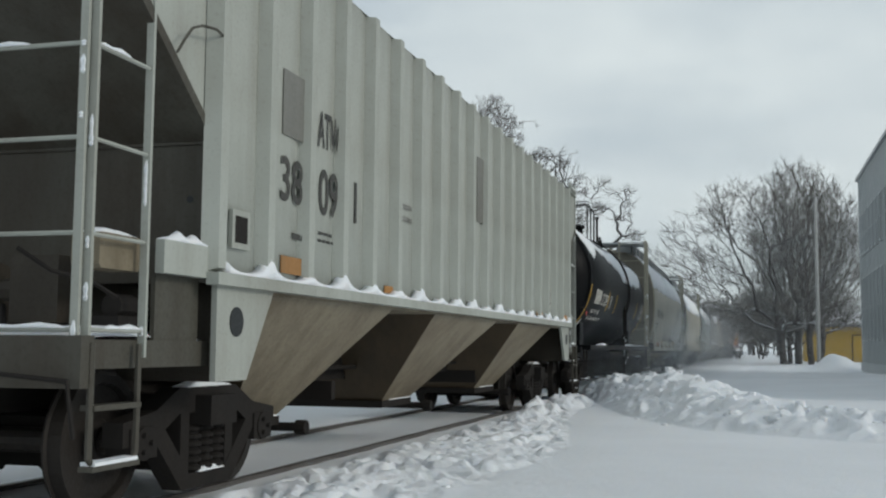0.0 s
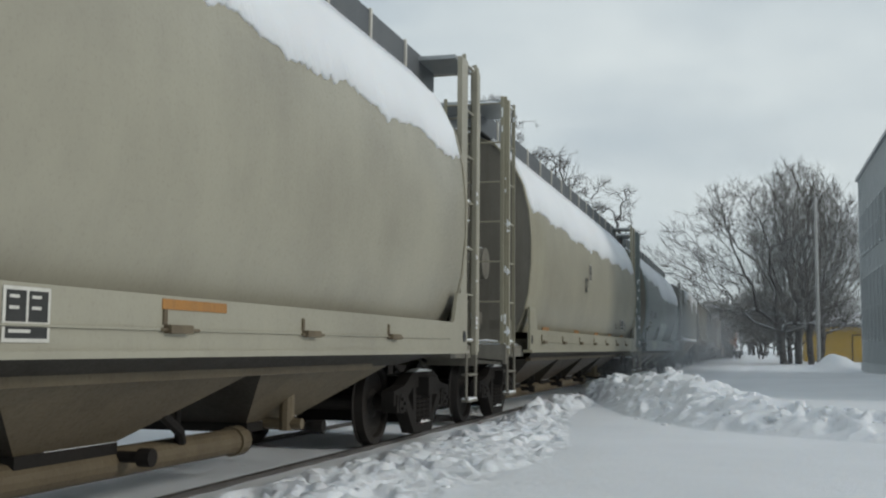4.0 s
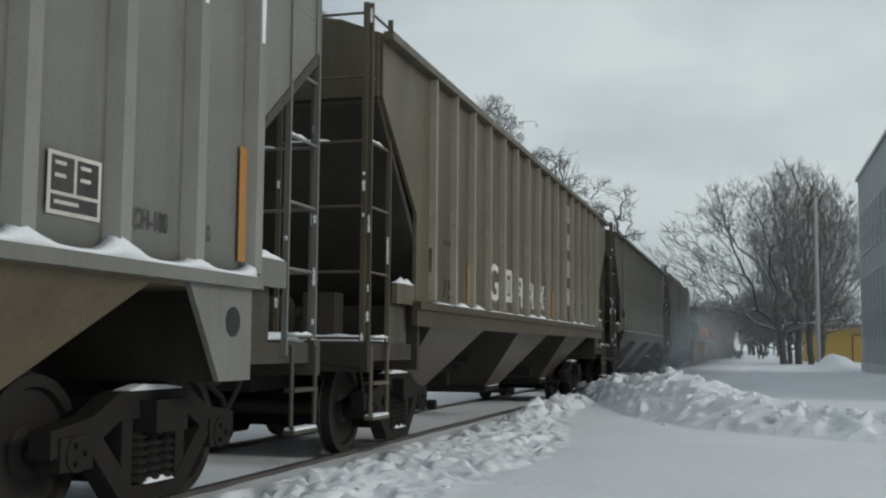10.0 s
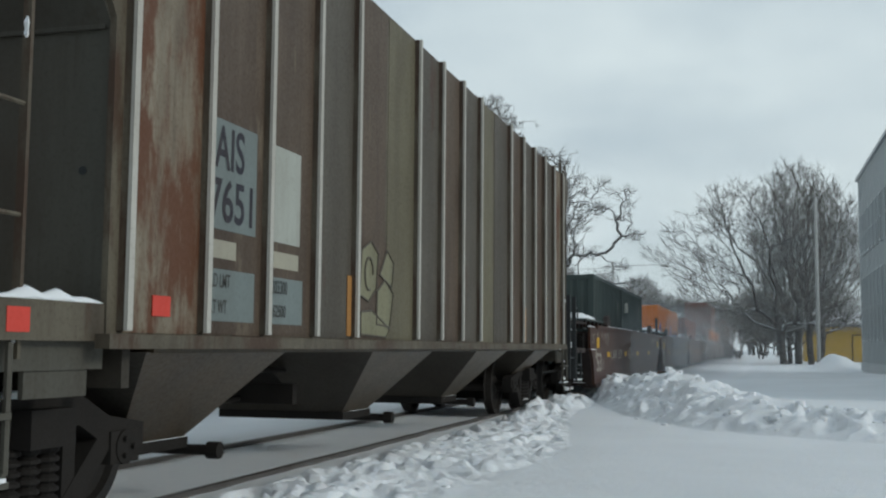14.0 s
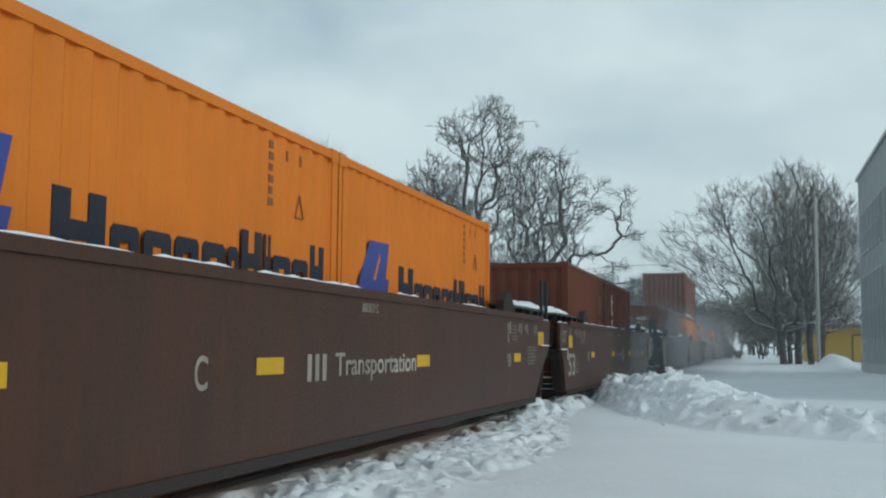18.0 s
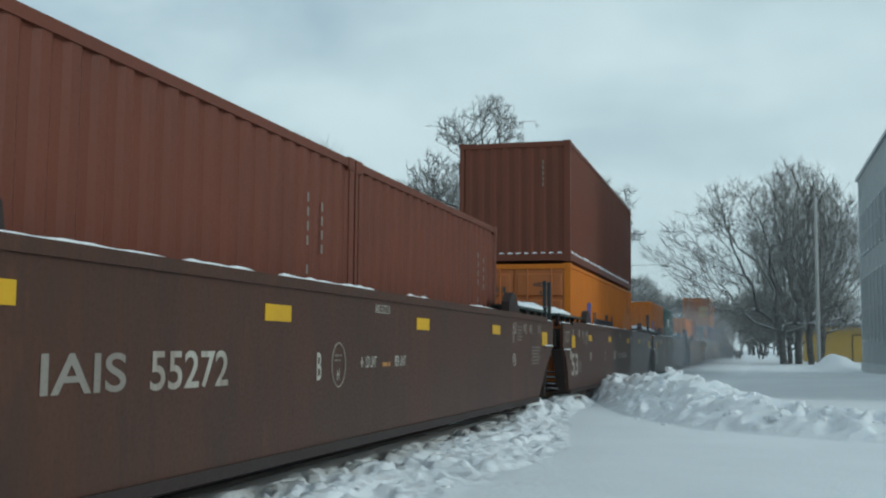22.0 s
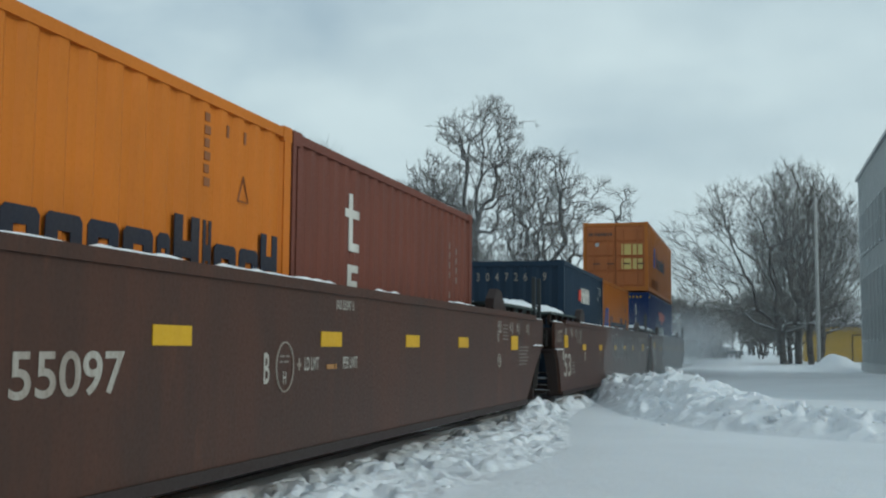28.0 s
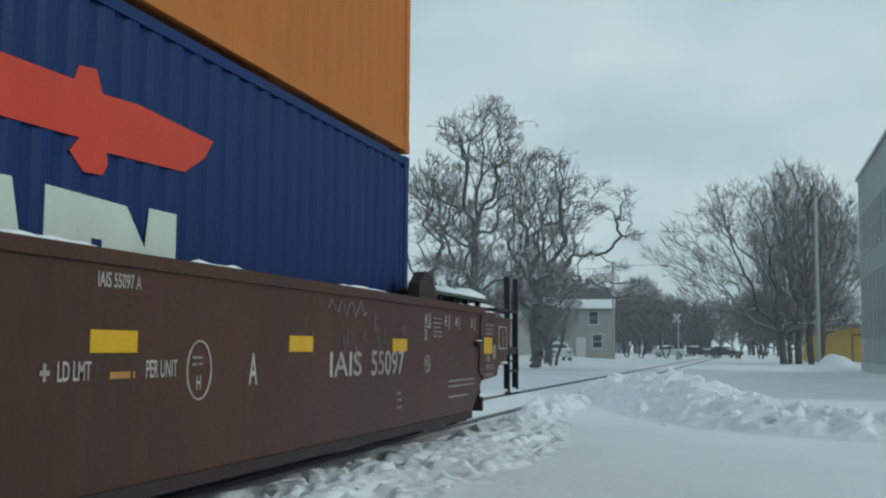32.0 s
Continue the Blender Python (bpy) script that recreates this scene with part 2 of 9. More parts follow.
M_SHED = paint("ochre_shed_boards", (0.46, 0.3, 0.055), (0.33, 0.22, 0.05), 0.4, 0.7)
M_HOUSE = paint("pale_house_siding", (0.33, 0.33, 0.29), (0.26, 0.26, 0.24), 0.3, 0.7)
M_ROOF = paint("dark_shingles", (0.06, 0.055, 0.052), (0.10, 0.095, 0.09), 0.5, 0.9)
M_GLASSDK, _nt, _b = nodes_of("dark_window_glass")
_b.inputs["Base Color"].default_value, _b.inputs["Roughness"].default_value = (0.03, 0.036, 0.042, 1), 0.08
M_LENS, _nt, _b = nodes_of("signal_lens")
_b.inputs["Base Color"].default_value, _b.inputs["Roughness"].default_value = (0.15, 0.175, 0.18, 1), 0.2
M_CARWHITE = paint("car_white", (0.6, 0.62, 0.63), (0.45, 0.45, 0.45), 0.2, 0.3)
M_CARDK = paint("car_dark", (0.03, 0.033, 0.04), (0.06, 0.06, 0.06), 0.3, 0.3)
M_RUBBER = paint("tyre_rubber", (0.02, 0.02, 0.02), (0.04, 0.04, 0.04), 0.3, 0.8)


# ---- mesh building ----
class MB:
    """Collects vertices and faces of one part."""

    def __init__(self):
        self.v, self.f = [], []

    def add(self, verts, faces):
        o = len(self.v)
        self.v += [tuple(p) for p in verts]
        self.f += [tuple(i + o for i in q) for q in faces]
        return self

    def box(self, x0, x1, y0, y1, z0, z1):
        return self.add([(x, y, z) for x in (x0, x1) for y in (y0, y1) for z in (z0, z1)],
                        [(0, 1, 3, 2), (4, 6, 7, 5), (0, 4, 5, 1), (2, 3, 7, 6), (0, 2, 6, 4), (1, 5, 7, 3)])

    def bbox(self, x0, x1, y0, y1, z0, z1, c=0.01):
        """A box with its long edges chamfered round the x axis' section."""
        sec = [(y0 + c, z0), (y1 - c, z0), (y1, z0 + c), (y1, z1 - c), (y1 - c, z1), (y0 + c, z1), (y0, z1 - c), (y0, z0 + c)]
        return self.loft([[(x0, a, b) for a, b in sec], [(x1, a, b) for a, b in sec]])

    def loft(self, rings, cap=True, closed=True):
        n = len(rings[0])
        verts = [p for r in rings for p in r]
        faces = []
        for i in range(len(rings) - 1):
            for j in range(n if closed else n - 1):
                k = (j + 1) % n
                faces.append((i * n + j, i * n + k, (i + 1) * n + k, (i + 1) * n + j))
        if cap:
            faces += [tuple(reversed(range(n))), tuple(range((len(rings) - 1) * n, len(rings) * n))]
        return self.add(verts, faces)

    def cyl(self, a, b, r, n=10, r2=None, cap=True):
        a, b = Vector(a), Vector(b)
        d = (b - a).normalized()
        u = d.orthogonal().normalized()
        w = d.cross(u)
        r2 = r if r2 is None else r2
        ring = lambda p, q: [p + q * (math.cos(2 * math.pi * i / n) * u + math.sin(2 * math.pi * i / n) * w) for i in range(n)]
        return self.loft([ring(a, r), ring(b, r2)], cap)

    def tube(self, pts, r, n=6):
        """One continuous pipe through the points."""
        pts = [Vector(p) for p in pts]
        ring, u = [], None
        for i, p in enumerate(pts):
            d = (pts[min(i + 1, len(pts) - 1)] - pts[max(i - 1, 0)]).normalized()
            if u is None:
                u = d.orthogonal().normalized()
            u = (u - u.dot(d) * d).normalized()
            w = d.cross(u)
            ring.append([p + r * (math.cos(2 * math.pi * k / n) * u + math.sin(2 * math.pi * k / n) * w) for k in range(n)])
        return self.loft(ring)

    def prism_x(self, pts, x0, x1):
        """A (y, z) outline drawn from x0 to x1."""
        return self.loft([[(x0, a, b) for a, b in pts], [(x1, a, b) for a, b in pts]])

    def prism_y(self, pts, y0, y1):
        return self.loft([[(a, y0, b) for a, b in pts], [(a, y1, b) for a, b in pts]])

    def prism_z(self, pts, z0, z1):
        return self.loft([[(a, b, z0) for a, b in pts], [(a, b, z1) for a, b in pts]])

    def mesh(self, name, smooth=False):
        me = bpy.data.meshes.new(name)
        me.from_pydata(self.v, [], self.f)
        bm = bmesh.new()
        bm.from_mesh(me)
        bmesh.ops.recalc_face_normals(bm, faces=bm.faces)
        bm.to_mesh(me)
        bm.free()
        if smooth:
            me.polygons.foreach_set("use_smooth", [True] * len(me.polygons))
        return me


def part(name, mb, material, parent=None, label="", smooth=False, at=None):
    """Links what was collected (or a mesh) as one object, under a thing or a part."""
    me = mb if isinstance(mb, bpy.types.Mesh) else mb.mesh(name, smooth)
    if not me.materials:
        me.materials.append(material)
    ob = new(name, me)
    ob.parent = parent
    if at is not None:
        ob.matrix_basis = at if isinstance(at, Matrix) else Matrix.Translation(at)
    if label:
        tagged(ob, label)
    return ob


def thing(name, label, category, group="", kind=""):
    return tagged(new(name), label, category, group, kind)


def smooth_by_angle(ob, deg=40):
    me = ob.data
    bm = bmesh.new()
    bm.from_mesh(me)
    for e in bm.edges:
        e.smooth = len(e.link_faces) == 2 and e.calc_face_angle(0) < radians(deg)
    for q in bm.faces:
        q.smooth = True
    bm.to_mesh(me)
    bm.free()
    return ob


TEXTS = {}


def letters(text, height, stretch=1.0):
    """A thin mesh of a line of writing, reading along +y and facing +x, from its lower near corner."""
    key = (text, height, stretch)
    if key not in TEXTS:
        cu = bpy.data.curves.new("writing", "FONT")
        cu.body, cu.size, cu.extrude, cu.offset = text, 1.0, 0.0, 0.014
        ob = bpy.data.objects.new("writing", cu)
        me = ob.to_mesh()
        k = height / 0.72
        m2 = bpy.data.meshes.new("lettering")
        m2.from_pydata([(0.0, v.co.x * k * stretch, v.co.y * k) for v in me.vertices], [], [tuple(p.vertices) for p in me.polygons])
        ob.to_mesh_clear()
        bpy.data.objects.remove(ob)
        TEXTS[key] = m2
    return TEXTS[key]


def write(parent, text, height, x, y, z, material, stretch=0.8, lean=0.0):
    me = letters(text, height, stretch).copy()
    return part("lettering", me, material, parent, at=pose(x, y, z, 0, lean, 0))


def write_fit(parent, text, x, y0, y1, z0, z1, material, bend=None):
    """Writing scaled to fill the given stretch of the side; bend gives the side's x at a height."""
    me = letters(text, 1.0, 1.0).copy()
    co = np.array([v.co for v in me.vertices])
    lo, hi = co.min(0), co.max(0)
    for v in me.vertices:
        z = z0 + (v.co.z - lo[2]) / (hi[2] - lo[2]) * (z1 - z0)
        v.co = (bend(z) + 0.003 if bend else x, y0 + (v.co.y - lo[1]) / (hi[1] - lo[1]) * (y1 - y0), z)
    return part("lettering", me, material, parent)


def bars(parent, x, y, z, width, height, rows, material, gap=0.62):
    """Lines of small print that cannot be read, as thin plain bars."""
    mb = MB()
    rng = random.Random(int(abs(y) * 97 + z * 31))
    step = height / rows
    for i in range(rows):
        a, stop = y, y + width * rng.uniform(0.7, 1.0)
        while a < stop:
            w = rng.uniform(0.04, 0.13) * max(1, height / rows / 0.06)
            mb.box(x - 0.002, x + 0.002, a, min(a + w, stop), z + i * step, z + i * step + step * (1 - gap))
            a += w + 0.025
    return part("small_print", mb, M_PRINT if material in (M_LETTER_W, M_WORN_W) else material, parent)


def write_end(parent, text, height, x, y, z, material, stretch=0.8):
    """Writing on a face that looks back along -y, reading along +x."""
    me = letters(text, height, stretch).copy()
    return part("lettering", me, material, parent, at=pose(x, y, z, 0, 0, -90))


def plate(parent, name, x, y0, y1, z0, z1, material, label="", t=0.003):
    return part(name, MB().box(x - t, x + t, y0, y1, z0, z1), material, parent, label)


def snow_strip(parent, x0, x1, y0, y1, z, h, n=None, seed=1, lip=0.0):
    """A ridge of lying snow along y, lumpy, resting on z."""
    n = n or max(6, int((y1 - y0) / 0.12))
    rng = random.Random(seed)
    rings = []
    for i in range(n + 1):
        y = y0 + (y1 - y0) * i / n
        k = h * (0.45 + 0.75 * rng.random()) * (0.25 if i in (0, n) else 1)
        w = (x1 - x0) * 0.5 * (0.8 + 0.25 * rng.random())
        c = (x0 + x1) / 2
        rings.append([(c - w, y, z), (c - w * 0.9, y, z + k * 0.6), (c - w * 0.3, y, z + k), (c + w * 0.4, y, z + k * 0.9), (c + w, y, z + k * 0.35), (c + w + lip, y, z)])
    return part("lying_snow", MB().loft(rings), SNOW_CAP, parent, "", True)
# ---- ground ----
BANK = [(1.7, 25.5, 0.40, 0.9), (2.6, 24.2, 0.52, 1.1), (3.3, 22.0, 0.55, 1.3), (4.1, 19.2, 0.46, 1.4), (5.1, 16.9, 0.36, 1.3), (6.6, 15.6, 0.27, 1.2), (9.5, 14.6, 0.3, 1.3), (14.0, 13.5, 0.35, 1.5)]


def wobble(x, y, s, seed):
    """Smooth value noise on arrays."""
    xi, yi = np.floor(x / s), np.floor(y / s)
    fx, fy = x / s - xi, y / s - yi
    fx, fy = fx * fx * (3 - 2 * fx), fy * fy * (3 - 2 * fy)
    h = lambda a, b: np.mod(np.sin(a * 127.1 + b * 311.7 + seed * 74.7) * 43758.5453, 1.0)
    return (h(xi, yi) * (1 - fx) + h(xi + 1, yi) * fx) * (1 - fy) + (h(xi, yi + 1) * (1 - fx) + h(xi + 1, yi + 1) * fx) * fy


def lift(x, y):
    """Height of the snow over the plain."""
    x, y = np.asarray(x, float), np.asarray(y, float)
    z = np.full(np.broadcast(x, y).shape, -0.045)
    near = np.exp(-((y - 20) / 60.0) ** 2)
    z = z + 0.035 * (wobble(x, y, 2.3, 1) - 0.5) * near + 0.018 * (wobble(x, y, 0.7, 2) - 0.5) * near
    bed = np.clip(1.15 - np.abs(x), 0, 0.25) / 0.25
    z = z * (1 - bed) + bed * (-0.05 + 0.012 * (wobble(x, y, 0.4, 3) - 0.5))
    for rail in (-0.7525, 0.7525):
        d = np.abs(x - rail)
        z = np.where(d < 0.12, np.minimum(z, -0.006 + 0.003 * np.clip((y - 24) / 16, 0, 1)), z)
    # churned strip beside the track
    edge = np.interp(y, [0, 8, 12, 19, 26, 60], [2.5, 2.5, 2.75, 1.75, 1.7, 1.5])
    strip = np.clip((x - 0.98) / 0.18, 0, 1) * np.clip((edge - x) / 0.35 + 0.5, 0, 1) * np.clip((30 - y) / 6, 0, 1)
    bx, by = x + 0.14 * (wobble(x, y, 0.35, 31) - 0.5), y + 0.14 * (wobble(x, y, 0.35, 32) - 0.5)
    lumps = 0.46 * wobble(bx, by * 0.8, 0.3, 5) + 0.38 * wobble(bx, by, 0.14, 6) + 0.16 * wobble(bx, by, 0.08, 7)
    flat = np.clip((lumps - 0.42) / 0.11, 0, 1)
    flat = flat * flat * (3 - 2 * flat)
    z = z + strip * (0.078 * flat * (0.45 + 0.9 * wobble(x, y, 0.8, 33)) - 0.02 + 0.05 * (wobble(x, y, 0.45, 34) - 0.5) + 0.05 * (wobble(bx, by, 0.1, 36) - 0.5) + 0.035 * (wobble(bx, by, 0.06, 37) - 0.5))
    # two low heaps left by the plough close to the rail
    for hx, hy, hr, hh in ((1.42, 20.6, 0.42, 0.24), (1.35, 18.6, 0.36, 0.2), (1.55, 16.4, 0.4, 0.13), (1.3, 22.6, 0.4, 0.2)):
        d = np.hypot((x - hx) / hr, (y - hy) / (hr * 2.2))
        z = z + hh * np.clip(1 - d ** 1.5, 0, 1) * (0.7 + 0.6 * wobble(x, y, 0.22, 35))
    # ploughed bank that leaves the track
    best = np.zeros_like(z)
    for (ax, ay, ah, aw), (bx, by, bh, bw) in zip(BANK, BANK[1:]):
        dx, dy = bx - ax, by - ay
        k = np.clip(((x - ax) * dx + (y - ay) * dy) / (dx * dx + dy * dy), 0, 1)
        d = np.hypot(x - ax - k * dx, y - ay - k * dy)
        hh, ww = ah + k * (bh - ah), aw + k * (bw - aw)
        best = np.maximum(best, hh * np.clip(1 - (d / ww) ** 1.6, 0, 1))
    bx, by = x + 0.10 * (wobble(x, y, 0.3, 21) - 0.5), y + 0.10 * (wobble(x, y, 0.3, 22) - 0.5)
    big = wobble(bx, by, 0.55, 9)
    mid = np.abs(2 * wobble(bx + 3.3, by, 0.27, 10) - 1)
    tiny = wobble(bx, by, 0.11, 11)
    rough = 0.62 + 0.5 * big + 0.45 * (0.5 - mid) + 0.16 * (tiny - 0.5)
    z = z + best * rough + np.clip(best * 8, 0, 1) * (0.09 * (0.5 - mid) + 0.03 * (tiny - 0.5))
    # far side of the track
    z = z + 0.42 * np.clip((-x - 2.9) / 2.5, 0, 1) * (0.7 + 0.6 * wobble(x, y, 1.6, 12)) * np.clip((36 - y) / 8, 0, 1)
    # wheel-worn street beyond, drift by the building
    z = z - 0.05 * np.exp(-((x - 3.4 - 0.02 * y) / 0.35) ** 2) * np.clip((y - 28) / 6, 0, 1) * np.clip((90 - y) / 20, 0, 1)
    z = z + 0.95 * np.exp(-((x - 9.7) / 1.0) ** 2 - ((y - 68) / 6.0) ** 2) * (0.8 + 0.4 * wobble(x, y, 1.0, 13))
    z = z + 0.35 * np.exp(-((x - 12.0) / 2.6) ** 2 - ((y - 40) / 14.0) ** 2)
    z = z + 0.5 * wobble(x, y, 9.0, 14) * np.clip((-x - 7) / 6, 0, 1) * np.clip((y - 60) / 30, 0, 1) * np.clip((260 - y) / 80, 0, 1)
    return z


def axis(spans):
    out = []
    for a, b, s in spans:
        out += list(np.arange(a, b - 1e-6, s))
    return np.array(out + [spans[-1][1]])


def make_ground():
    xs = axis([(-3000, -400, 400), (-400, -60, 40), (-60, -12, 2.5), (-12, -2.4, 0.3), (-2.4, 0.6, 0.1), (0.6, 3.2, 0.03), (3.2, 7.6, 0.05), (7.6, 10, 0.12), (10, 16, 0.35), (16, 60, 3.0), (60, 400, 40), (400, 3000, 400)])
    ys = axis([(-3000, -300, 300), (-300, -20, 20), (-20, -8, 0.5), (-8, 7, 0.12), (7, 20, 0.032), (20, 27, 0.05), (27, 40, 0.3), (40, 110, 0.9), (110, 400, 12), (400, 3400, 300)])
    X, Y = np.meshgrid(xs, ys)
    Z = lift(X, Y)
    co = np.stack([X, Y, Z], -1).reshape(-1, 3)
    nx, ny = len(xs), len(ys)
    i = np.arange(nx * ny).reshape(ny, nx)
    quads = np.stack([i[:-1, :-1], i[:-1, 1:], i[1:, 1:], i[1:, :-1]], -1).reshape(-1, 4)
    me = bpy.data.meshes.new("ground")
    me.vertices.add(len(co))
    me.vertices.foreach_set("co", co.ravel())
    me.loops.add(quads.size)
    me.loops.foreach_set("vertex_index", quads.ravel())
    me.polygons.add(len(quads))
    me.polygons.foreach_set("loop_start", np.arange(0, quads.size, 4))
    me.polygons.foreach_set("use_smooth", np.ones(len(quads), bool))
    me.update()
    me.validate()
    me.materials.append(SNOW)
    tagged(new("ground", me), "snow-covered ground with a churned strip and ploughed bank", "ground", kind="structure")


make_ground()


def make_clods():
    """Loose lumps broken off the bank and kicked along the strip."""
    rng = random.Random(4)
    mb = MB()
    for i in range(300):
        if i < 14:
            x, y = rng.uniform(1.0, 2.6), rng.uniform(7.0, 26.0)
            r = rng.uniform(0.02, 0.045)
        else:
            k = rng.randrange(len(BANK) - 2)
            f = rng.random()
            (ax, ay, _, aw), (bx, by, _, bw) = BANK[k], BANK[k + 1]
            x = ax + f * (bx - ax) + rng.gauss(0, 0.6)
            y = ay + f * (by - ay) + rng.gauss(0, 0.6)
            r = rng.uniform(0.03, 0.11)
        if x < 1.0:
            continue
        z = float(lift(x, y))
        a0 = rng.uniform(0, 6.28)
        rings = []
        for zz, k in ((-0.6, 0.8), (0.0, 1.0), (0.35, 0.75)):
            rings.append([(x + r * k * rng.uniform(0.75, 1.2) * math.cos(a0 + 1.0472 * j), y + r * k * rng.uniform(0.75, 1.2) * math.sin(a0 + 1.0472 * j), z + r * zz) for j in range(6)])
        mb.loft(rings)
    tagged(part("snow_clods", mb, SNOW), "scattered lumps of ploughed snow", "snow", kind="stuff")


make_clods()


def make_timbers():
    t = thing("timber_stack", "low stack of old brown timbers lying in the snow", "timber")
    beam = MB().loft([[(x, y * k, 0.11 + (z - 0.11) * k) for y, z in ((-0.12, 0.0), (0.12, 0.0), (0.13, 0.02), (0.13, 0.2), (0.11, 0.22), (-0.11, 0.22), (-0.13, 0.2), (-0.13, 0.02))] for x, k in ((-0.52, 0.94), (-0.5, 1.0), (0.5, 1.0), (0.52, 0.94))]).mesh("timber")
    for dy, dz, r in ((-0.14, 0.0, 2), (0.14, 0.0, -3), (-0.12, 0.225, -4), (0.13, 0.225, 3)):
        part("timber", beam, M_TIMBER, t, at=pose(0.02 * r, dy, dz, 0, 0, r))
    part("lying_snow", MB().loft([[(x, -0.24, 0.445), (x, -0.2, 0.45 + h), (x, 0.1, 0.46 + h), (x, 0.25, 0.445)] for x, h in ((-0.5, 0.01), (-0.3, 0.07), (0.1, 0.09), (0.35, 0.05), (0.5, 0.01))]), SNOW_CAP, t, smooth=True)
    t.matrix_basis = pose(-3.5, 11.9, float(lift(-3.5, 11.9)) - 0.03, 0, 0, 40)


M_TIMBER = paint("old_creosoted_timber", (0.27, 0.21, 0.145), (0.14, 0.1, 0.065), 0.7, 0.8)
make_timbers()


def make_rails():
    sec = [(-0.07, -0.17), (0.07, -0.17), (0.07, -0.155), (0.012, -0.14), (0.012, -0.045), (0.035, -0.032), (0.035, -0.006), (0.025, 0.0), (-0.025, 0.0), (-0.035, -0.006), (-0.035, -0.032), (-0.012, -0.045), (-0.012, -0.14), (-0.07, -0.155)]
    track = thing("railway_track", "steel rails half buried in packed snow", "railway track", kind="structure")
    for x in (-0.7525, 0.7525):
        part("rail", MB().prism_y([(x + a, b) for a, b in sec], -60, 420), M_RAIL, track)
    return track


make_rails()


# ---- trees ----
def crown_points(rng, style, tall, wide, n):
    """Where the twigs of an upright fan of stems end."""
    R = wide / 2
    if style in ("clumped", "sweeping"):
        # twigs sit in flat clumps at the ends of long bare limbs
        keep = []
        while len(keep) < n // 32:
            z = rng.uniform(0.34, 1.04)
            a = rng.uniform(0, 2 * math.pi)
            rim = R * math.sqrt(max(1 - ((z - 0.6) / 0.47) ** 2, 0.05)) * rng.uniform(0.15, 1.0) ** 0.5
            c = np.array([rim * math.cos(a), rim * math.sin(a), tall * z])
            if style == "sweeping":
                c[0] = c[0] * 1.1 + 0.42 * R
                c[2] -= 0.05 * tall * max(0.0, c[0]) / R
            if all(np.linalg.norm((c - k) * np.array([1, 1, 1.3])) > 0.1 * wide for k in keep):
                keep.append(c)
            elif rng.random() < 0.02:
                keep.append(c)
        keep = np.array(keep)
        who = rng.integers(0, len(keep), n)
        return keep[who] + rng.normal(0, 1, (n, 3)) * np.array([0.42, 0.42, 0.2])
    if style == "spreading":
        k = n // 12
        a = rng.uniform(0, 2 * math.pi, k)
        z = rng.uniform(0.22, 0.98, k)
        rim = R * np.sqrt(np.clip(1 - (np.abs(z - 0.5) / 0.52) ** 2.4, 0.03, 1)) * (0.78 + 0.34 * wobble(a * 2.0, z * 7.0, 0.9, 5))
        q = rng.uniform(0.03, 1.0, k) ** 0.5
        c = np.stack([rim * q * np.cos(a), rim * q * np.sin(a), tall * z * (1 - 0.05 * q * q)], -1)
        return c[rng.integers(0, k, n)] + rng.normal(0, 1, (n, 3)) * np.array([0.5, 0.5, 0.38])
    z = rng.uniform(0.22, 1.0, n) ** 0.8
    rim = R * np.sqrt(np.clip(1 - ((z - 0.62) / 0.62) ** 2, 0.02, 1)) * np.clip(0.25 + 1.3 * z, 0, 1)
    a = rng.uniform(0, 2 * math.pi, n)
    q = np.sqrt(rng.uniform(0.0, 1.0, n))
    top = z * (1 - 0.18 * q * q)
    return np.stack([rim * q * np.cos(a), rim * q * np.sin(a), tall * top], -1)


